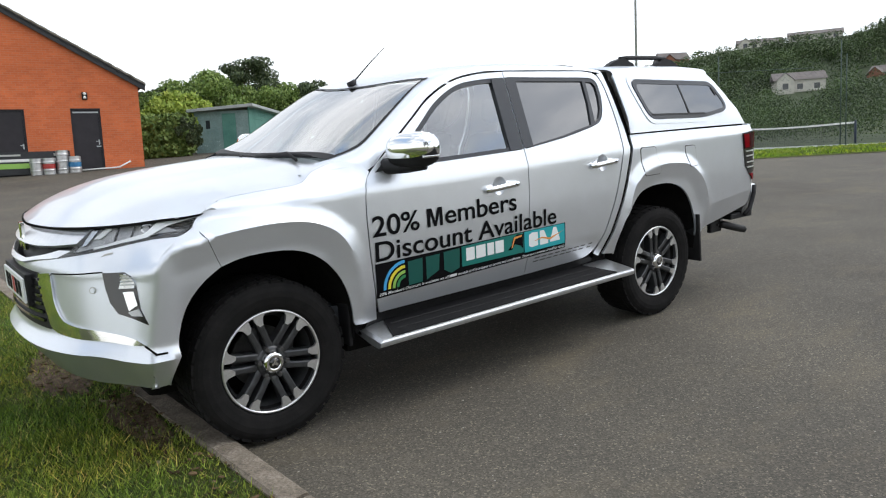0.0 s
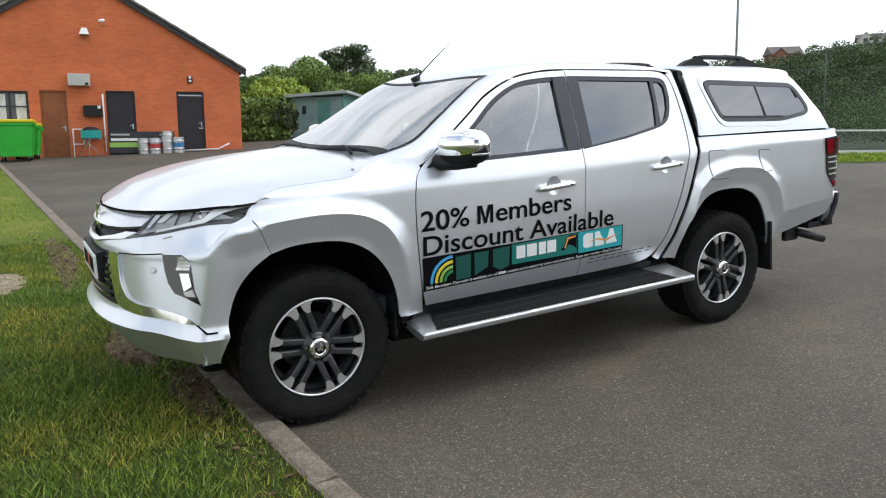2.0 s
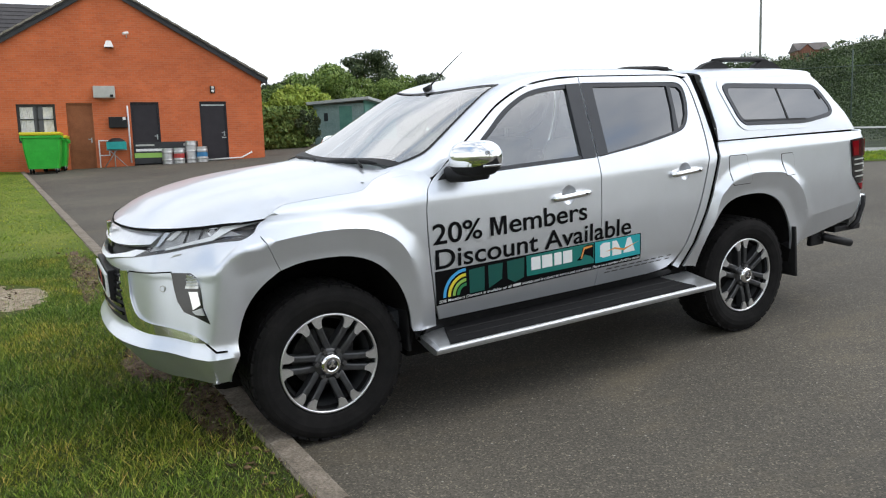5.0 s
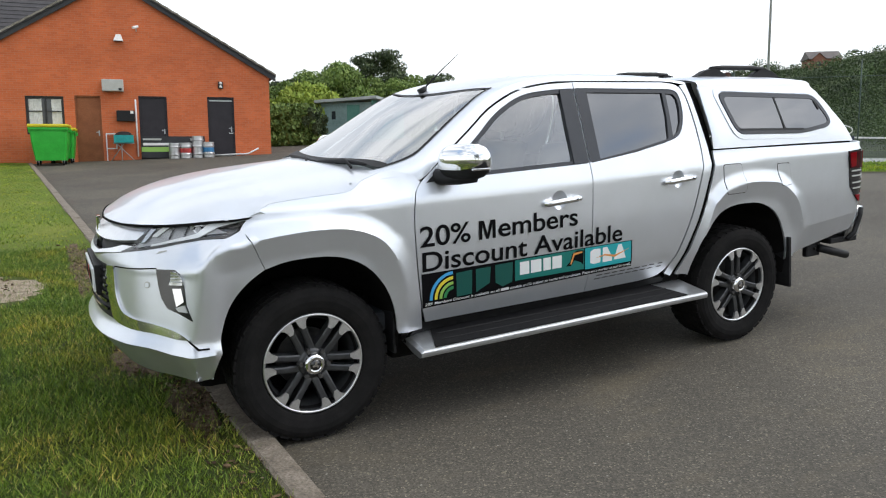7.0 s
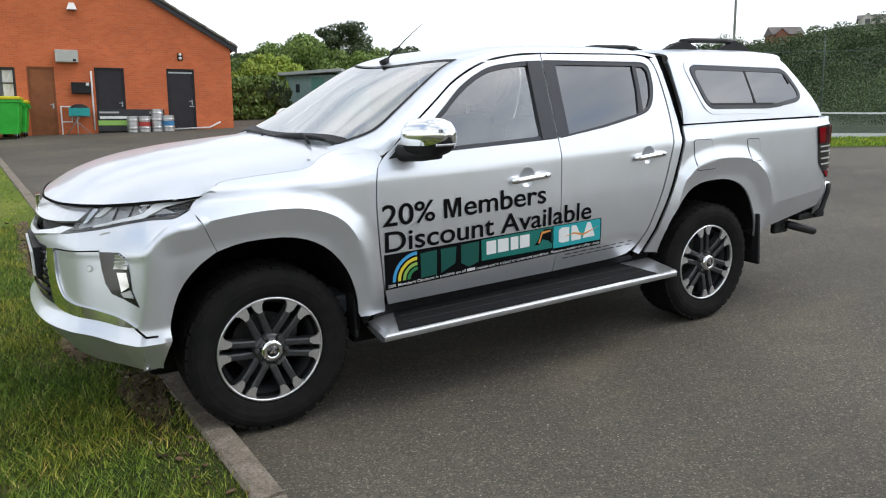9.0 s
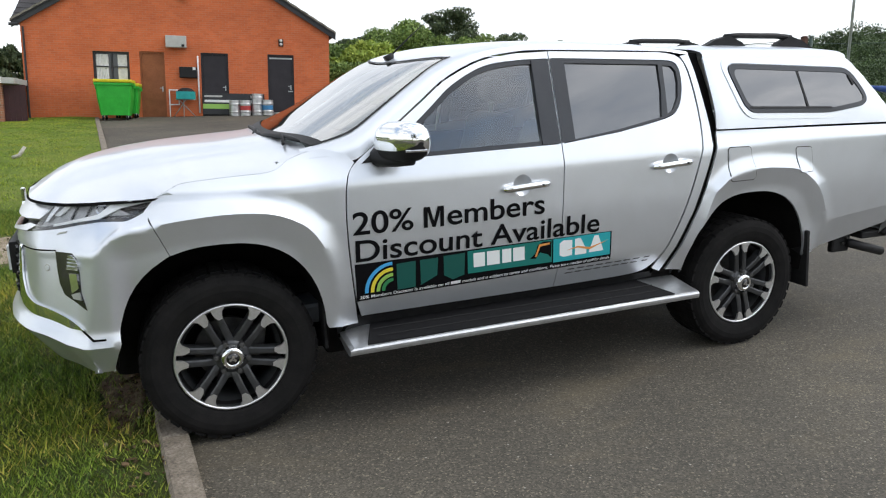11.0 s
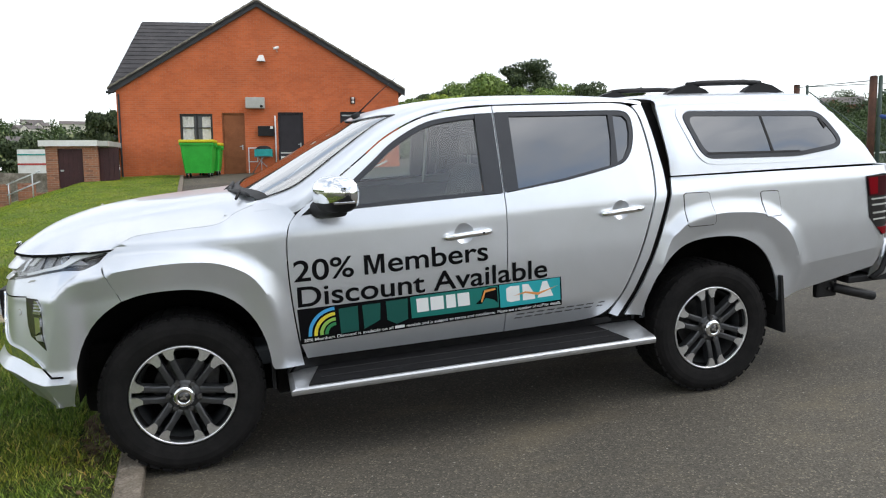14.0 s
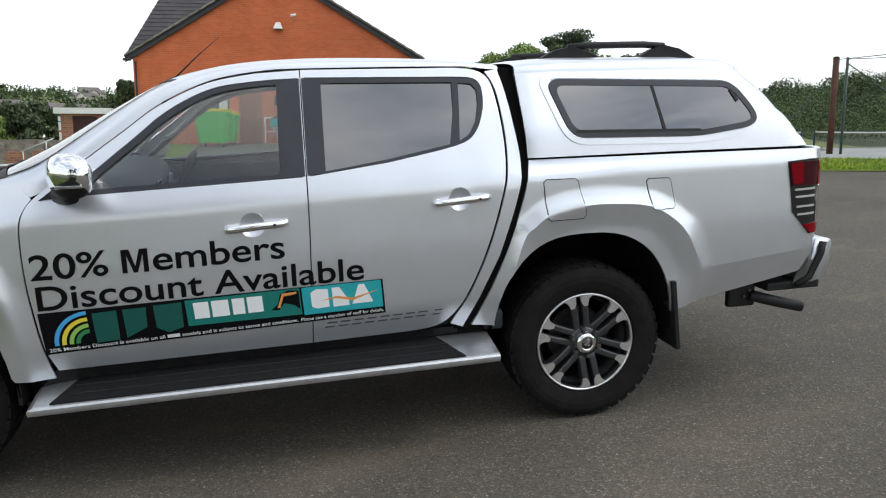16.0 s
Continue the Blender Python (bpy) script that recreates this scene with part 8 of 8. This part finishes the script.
def house(az, d, el, w, dep, wall_h, roof_h, turn, wall, label):
    x, y = polar(az, d)
    z = 1.25 + math.tan(radians(el)) * d
    e = thing("house", label, "house", "houses on the hill", pose(x, y, z, 0, 0, -az + turn))
    part("wall", box((-w / 2, 0, -3.0), (w / 2, dep, wall_h)), wall, e)
    r = bmesh.new()
    o = 0.4
    vs = [r.verts.new(p) for p in ((-w / 2 - o, -o, wall_h), (w / 2 + o, -o, wall_h), (w / 2 + o, dep + o, wall_h), (-w / 2 - o, dep + o, wall_h), (-w / 2 - o, dep / 2, wall_h + roof_h), (w / 2 + o, dep / 2, wall_h + roof_h))]
    for f in ((0, 1, 5, 4), (2, 3, 4, 5), (0, 4, 3), (1, 2, 5), (3, 2, 1, 0)):
        r.faces.new([vs[i] for i in f])
    part("roof", r, HOUSE_ROOF, e, "brown tiled roof")
    n = max(2, int(w / 3.2))
    for k in range(n):
        cx = -w / 2 + w * (k + 0.5) / n
        wn = part("window", box((cx - 0.6, -0.06, 0.9), (cx + 0.6, -0.01, 2.1)), PANE_DARK, e, "dark window")
        part("window_frame", box((cx - 0.7, -0.05, 0.8), (cx + 0.7, -0.005, 0.89)), WHITE_PAINT, wn)
    # front gable wing
    if w < 15:
        g = bmesh.new()
        x0, x1 = -w / 2 + 0.3, -w / 2 + 3.8
        vs = [g.verts.new(p) for p in ((x0, -1.5, -3), (x1, -1.5, -3), (x1, -1.5, wall_h), ((x0 + x1) / 2, -1.5, wall_h + 1.5), (x0, -1.5, wall_h), (x0, 0.5, -3), (x1, 0.5, -3), (x1, 0.5, wall_h), ((x0 + x1) / 2, 0.5, wall_h + 1.5), (x0, 0.5, wall_h))]
        for f in ((0, 1, 2, 3, 4), (1, 6, 7, 2), (5, 0, 4, 9)):
            g.faces.new([vs[i] for i in f])
        part("gable_wing", g, wall, e)
        for a, b in ((x0 - 0.3, (x0 + x1) / 2), (x1 + 0.3, (x0 + x1) / 2)):
            rr = bmesh.new()
            q = [rr.verts.new(p) for p in ((a, -1.8, wall_h - 0.2), (b, -1.8, wall_h + 1.6), (b, 3, wall_h + 1.6), (a, 3, wall_h - 0.2))]
            rr.faces.new(q)
            part("roof", rr, HOUSE_ROOF, e, "brown tiled roof")
        wn = part("window", box(((x0 + x1) / 2 - 0.6, -1.56, 0.9), ((x0 + x1) / 2 + 0.6, -1.51, 2.2)), PANE_DARK, e, "dark window")


for hs in HOUSES:
    house(*hs)


def wood():
    """The trees on the hill, as leaf clumps in crowns of many sizes."""
    rng = np.random.default_rng(11)
    centres = []
    for _ in range(2600):
        a, d = rng.uniform(30, 112), 76 + 190 * rng.random() ** 0.8
        near_house = any(abs(a - h[0]) < math.degrees(h[3] * 0.75 / h[1]) and (-24 if h[1] < 230 else -10) < d - h[1] < 9 for h in HOUSES)
        lawn_gap = 64.6 < a < 68.0 and 198 < d < 210
        if near_house or lawn_gap:
            continue
        x, y = polar(a, d)
        r = rng.uniform(1.4, 3.6) * (0.7 + d / 500)
        if d > 245:
            r *= 0.7
        centres.append((x, y, hill_z(a, d) + r * 0.75, r))
    q = leaf_cloud(centres, 620000, 0.17, rng, by_range=True)
    tagged(new("woodland", cloud_mesh("woodland", q, LEAF_FAR)), "dense mixed woodland covering the hillside", "trees", kind="stuff")


wood()

# ---- grass verge, tennis courts and their fence ----

def strip(name, a0, a1, b0, b1, lift, material, label, category):
    """A sheet along the yard's edge: a is the way along it, b the way outwards."""
    na, nb = int((a1 - a0) / 1.0), max(2, int((b1 - b0) / 0.8))
    bm = bmesh.new()
    rows = []
    for j in range(nb + 1):
        row = []
        for i in range(na + 1):
            p = EDGE_A + EDGE_D * (a0 + (a1 - a0) * i / na) + EDGE_N * (b0 + (b1 - b0) * j / nb)
            row.append(bm.verts.new((p.x, p.y, ground_z(p.x, p.y) + lift * (0.2 if j == 0 else 1.0))))
        rows.append(row)
    for r0, r1 in zip(rows, rows[1:]):
        for k in range(na):
            bm.faces.new((r0[k], r0[k + 1], r1[k + 1], r1[k]))
    tagged(mesh_ob(name, bm, material, smooth=True), label, category, kind="structure")


strip("verge", -4, 30, 0.0, 2.3, 0.05, LAWN, "strip of bright mown grass along the yard", "grass")
strip("court", -4, 40, 2.3, 50, 0.03, COURT, "pale grey hard tennis court surface", "court")


def verge_blades():
    rng = np.random.default_rng(9)
    n = 22000
    pts = np.zeros((n, 3, 3))
    for i in range(n):
        p = EDGE_A + EDGE_D * rng.uniform(-6, 14) + EDGE_N * rng.uniform(0.02, 2.3)
        z, h, w = ground_z(p.x, p.y) + 0.03, rng.uniform(0.03, 0.08), 0.012
        a, b = rng.uniform(0, 6.28), rng.uniform(-0.04, 0.04)
        pts[i] = ((p.x - math.cos(a) * w, p.y - math.sin(a) * w, z), (p.x + math.cos(a) * w, p.y + math.sin(a) * w, z), (p.x + b, p.y - b, z + h))
    me = bpy.data.meshes.new("verge_grass")
    me.from_pydata(pts.reshape(-1, 3).tolist(), [], np.arange(3 * n).reshape(-1, 3).tolist())
    me.materials.append(GRASS_VERGE)
    tagged(new("verge_grass", me), "bright green verge grass", "grass", kind="stuff")


verge_blades()


def edge_point(a, b):
    p = EDGE_A + EDGE_D * a + EDGE_N * b
    return p.x, p.y, ground_z(p.x, p.y)


def post(x, y, h, r, material, name, label, group=""):
    e = thing(name, label, "post", group, pose(x, y, ground_z(x, y)))
    part("shaft", tube([(0, 0, 0), (0, 0, h)], r, 8), material, e, smooth=True)
    part("cap", tube([(0, 0, h), (0, 0, h + 0.03)], [r * 1.15, r * 0.6], 8), material, e, smooth=True)
    return e


# tall corner post with its guy wires
cx, cy = 15.05, 10.75
corner_post = post(cx, cy, 2.42, 0.085, POST_RUST, "fence_post", "thick rusty corner post of the court fence")
sx1, sy1 = cx + 0.11, cy - 0.10
post(sx1, sy1, 2.42, 0.045, POST_GREEN, "fence_post", "dark steel post beside the corner post")
gz0 = ground_z(cx, cy)
p2x, p2y = 17.68, 16.27
g2 = ground_z(p2x, p2y)
post(p2x, p2y, 3.86 - g2, 0.09, POST_RUST, "fence_post", "rusty far post of the court fence")
post(p2x + 0.22, p2y - 0.2, 3.84 - g2, 0.04, POST_GREEN, "fence_post", "slim steel post beside the far post")
wire = thing("fence_wire", "thin top wire and stays of the court fence", "wire")
part("wire", tube([(cx, cy, gz0 + 2.34), (p2x, p2y, 3.80)], 0.011, 5), POST_GREEN, wire)
part("wire", tube([(p2x + 0.22, p2y - 0.2, 3.80), (p2x + 9, p2y - 5.8, 3.95)], 0.011, 5), POST_GREEN, wire)
part("stay", tube([(sx1, sy1, gz0 + 2.1), (cx + 1.9, cy - 1.2, gz0 + 0.9)], 0.016, 5), POST_GREEN, wire)
part("stay", tube([(p2x + 0.2, p2y - 0.2, 3.7), (p2x + 2.6, p2y - 1.8, g2 + 0.4)], 0.018, 5), POST_GREEN, wire)
part("stay", tube([(p2x - 0.1, p2y + 0.1, 3.3), (p2x - 1.7, p2y + 0.9, g2 + 0.1)], 0.018, 5), POST_GREEN, wire)
# lamp column
lx, ly = 15.76, 10.05
column = thing("lamp_column", "tall galvanised floodlight column beside the courts", "lamp post", m=pose(lx, ly, ground_z(lx, ly)))
part("base_section", tube([(0, 0, 0), (0, 0, 0.95), (0, 0, 1.05)], [0.075, 0.075, 0.036], 12), GALV, column, "thick base section", True)
part("shaft", tube([(0, 0, 1.05), (0, 0, 9.0)], [0.034, 0.024], 12), GALV, column, smooth=True)
part("lamp_head", box((-0.3, -0.12, 8.98), (0.3, 0.12, 9.12), 0.03), GALV, column)
for dx in (-0.55, 0.55):
    part("brace", tube([(dx, -dx * 0.6, 0), (0, 0, 0.62)], 0.022, 6), FASCIA, column, "dark raking brace")
for k, (a, b) in enumerate(((5.0, 2.6), (8.4, 2.5), (9.0, 3.2), (11.5, 2.5), (14, 2.6))):
    x, y, z = edge_point(a, b)
    post(x, y, 2.9 if k % 2 else 2.6, 0.016, POST_GREEN, "fence_post", "slim green court fence post", "court fence posts")
# chain-link: fine crossing wires along the courts' edge
link = bmesh.new()
for k in range(0, 90):
    a0 = 4 + k * 0.16
    for dirn in (1, -1):
        p, q = edge_point(a0, 2.62), edge_point(a0 + dirn * 2.4, 2.62)
        add_tube(link, [(p[0], p[1], p[2] + 0.05), (q[0], q[1], q[2] + 2.45)], 0.0016, 3, False)
tagged(mesh_ob("fence_mesh", link, POST_GREEN), "dark green chain-link netting round the courts", "fence", kind="stuff")


# tennis nets
def tennis_net(p, q, label):
    net = thing("tennis_net", label, "net", "tennis nets")
    p, q = (*p, ground_z(*p)), (*q, ground_z(*q))
    n = 14
    band = bmesh.new()
    top, low = [], []
    for k in range(n + 1):
        t = k / n
        x, y = p[0] + (q[0] - p[0]) * t, p[1] + (q[1] - p[1]) * t
        z = ground_z(x, y)
        top.append((x, y, z + 1.05 - 0.10 * math.sin(math.pi * t)))
        low.append((x, y, z))
    for k in range(n):
        for dz0, dz1 in ((0.0, -0.075),):
            vs = [band.verts.new((*top[k][:2], top[k][2] + dz0)), band.verts.new((*top[k + 1][:2], top[k + 1][2] + dz0)), band.verts.new((*top[k + 1][:2], top[k + 1][2] + dz1)), band.verts.new((*top[k][:2], top[k][2] + dz1))]
            band.faces.new(vs)
    part("band", band, WHITE_PAINT, net, "white canvas band")
    cords = bmesh.new()
    for k in range(n * 6):
        t = k / (n * 6)
        i = min(int(t * n), n - 1)
        f = t * n - i
        x, y = p[0] + (q[0] - p[0]) * t, p[1] + (q[1] - p[1]) * t
        zt = top[i][2] + (top[i + 1][2] - top[i][2]) * f
        add_tube(cords, [(x, y, ground_z(x, y) + 0.02), (x, y, zt - 0.07)], 0.006, 3, False)
    for lv in range(1, 9):
        add_tube(cords, [(x, y, z0 + (zt - z0) * lv / 9) for (x, y, zt), (_, _, z0) in zip(top, low)], 0.006, 3, False)
    part("netting", cords, FASCIA, net, "dark netting")
    for x, y, z in (p, q):
        part("net_post", tube([(x, y, z), (x, y, z + 1.1)], 0.05, 8), POST_NAVY, net, "dark blue net post", True)


tennis_net(polar(57.0, 41), polar(66.2, 37), "tennis net with a white band")
tennis_net(polar(40.9, 52), polar(49.6, 46), "tennis net with a sagging white band")
tennis_net(polar(31.5, 60), polar(40.0, 55), "faded tennis net with a white band")
# blue wind-break slung on the fence
roll = bmesh.new()
add_tube(roll, spline([(sx1, sy1, gz0 + 1.50), (cx + 1.0, cy - 0.7, gz0 + 1.28), (cx + 1.8, cy - 1.35, gz0 + 1.12), (cx + 1.95, cy - 1.5, gz0 + 0.85)], 5), [0.05] * 8 + [0.08] * 7 + [0.12], 8)
add_tube(roll, [(cx + 1.85, cy - 1.42, gz0 + 0.95), (cx + 2.15, cy - 1.6, gz0 + 0.75), (cx + 1.9, cy - 1.45, gz0 + 0.45)], [0.10, 0.20, 0.06], 8)
add_tube(roll, [(cx - 0.10, cy + 0.02, gz0 + 0.75), (cx - 0.16, cy + 0.04, gz0 + 0.35), (cx - 0.2, cy + 0.05, gz0 + 0.22)], [0.04, 0.12, 0.10], 8)
tagged(mesh_ob("windbreak", roll, BLUE_CANVAS, smooth=True), "dark blue canvas windbreak slung from the fence post", "canvas")
rope = thing("rope_loop", "white rope hanging in a loop from the windbreak", "rope")
part("rope", tube(spline([(cx + 1.8, cy - 1.35, gz0 + 1.15), (cx + 2.5, cy - 1.8, gz0 + 1.0), (cx + 2.6, cy - 1.85, gz0 + 0.85), (cx + 2.4, cy - 1.75, gz0 + 0.78), (cx + 2.15, cy - 1.6, gz0 + 0.80)], 5), 0.014, 6), WHITE_PAINT, rope, smooth=True)

# ---- the far side to the left: stone wall, dark trees, town on the hill ----
wl = bmesh.new()
wx0, wy0 = polar(-40, 52)
wx1, wy1 = polar(-5, 48)
n = 40
rows = [[], []]
for k in range(n + 1):
    x, y = wx0 + (wx1 - wx0) * k / n, wy0 + (wy1 - wy0) * k / n
    d = math.hypot(x, y + 3.4)
    top = 1.25 + d * math.tan(radians(0.15)) + 0.10 * noise.noise(Vector((k * 0.7, 0, 0)))
    for row, off_ in zip(rows, (0.0, 0.4)):
        row.append((wl.verts.new((x, y + off_, -2.5)), wl.verts.new((x, y + off_, top))))
for row in rows:
    for a, b in zip(row, row[1:]):
        wl.faces.new((a[0], b[0], b[1], a[1]))
for k in range(n):
    wl.faces.new((rows[0][k][1], rows[0][k + 1][1], rows[1][k + 1][1], rows[1][k][1]))
tagged(mesh_ob("stone_wall", wl, STONE_WALL), "old rubble stone boundary wall", "wall", kind="structure")
for k, (az_, dist_, el_, spr_, lf_) in enumerate(((-18.5, 66, 2.4, 2.8, LEAF_DARK), (-16.8, 64, 1.6, 2.0, LEAF_MID), (-14.6, 70, 2.7, 2.2, LEAF_DARK), (-12.6, 74, 2.3, 2.0, LEAF_DARK), (-10.6, 78, 2.6, 2.2, LEAF_DARK), (-20.5, 62, 2.6, 2.6, LEAF_DARK), (-6.7, 46, 4.3, 1.0, LEAF_DARK), (-5.9, 44, 4.0, 0.9, LEAF_DARK), (-23, 60, 3.0, 2.6, LEAF_MID))):
    x, y = polar(az_, dist_)
    b = ground_z(x, y)
    tree(x, y, height_for(az_, dist_, el_), spr_, lf_, 9000, 0.15, 90 + k, "dark garden tree beyond the stone wall")


def far_hill():
    bm = bmesh.new()
    rows = []
    for d, el in ((230, 0.4), (330, 1.7), (420, 2.6), (520, 3.0), (700, 1.0)):
        rows.append([bm.verts.new((*polar(a, d), 1.25 + d * math.tan(radians(el + 0.18 * math.sin(a * 0.7))))) for a in range(-60, 4, 2)])
    for r0, r1 in zip(rows, rows[1:]):
        for k in range(len(r0) - 1):
            bm.faces.new((r0[k], r0[k + 1], r1[k + 1], r1[k]))
    bmesh.ops.recalc_face_normals(bm, faces=bm.faces[:])
    if bm.faces[0].normal.z < 0:
        bmesh.ops.reverse_faces(bm, faces=bm.faces[:])
    tagged(mesh_ob("far_hill", bm, HILL_GRASS, smooth=True), "distant hillside with a town on it", "hill", kind="structure")
    rng = np.random.default_rng(31)
    cs = []
    for _ in range(900):
        a, t = rng.uniform(-58, 2), rng.random()
        d = 235 + 285 * t
        el = interp(d, [(230, 0.4), (330, 1.7), (420, 2.6), (520, 3.0)])
        x, y = polar(a, d)
        r = rng.uniform(2.0, 5.0)
        cs.append((x, y, 1.25 + d * math.tan(radians(el)) + r * 0.5, r))
    tagged(new("far_trees", cloud_mesh("far_trees", leaf_cloud(cs, 60000, 0.75, rng), LEAF_FAR)), "distant trees among the town's houses", "trees", kind="stuff")


far_hill()
rng_h = random.Random(8)
for k in range(26):
    az_ = rng_h.uniform(-30, -5)
    d_ = rng_h.uniform(280, 500)
    el_ = interp(d_, [(230, 0.4), (330, 1.7), (420, 2.6), (520, 3.0)]) + 0.1
    house(az_, d_, el_, rng_h.choice((9.0, 11.0, 15.5)), 7, 3.6, 1.9, rng_h.uniform(-30, 30), rng_h.choice((RENDER_WALL, RENDER_WALL, WHITE_PAINT)), "pale house on the distant hillside")
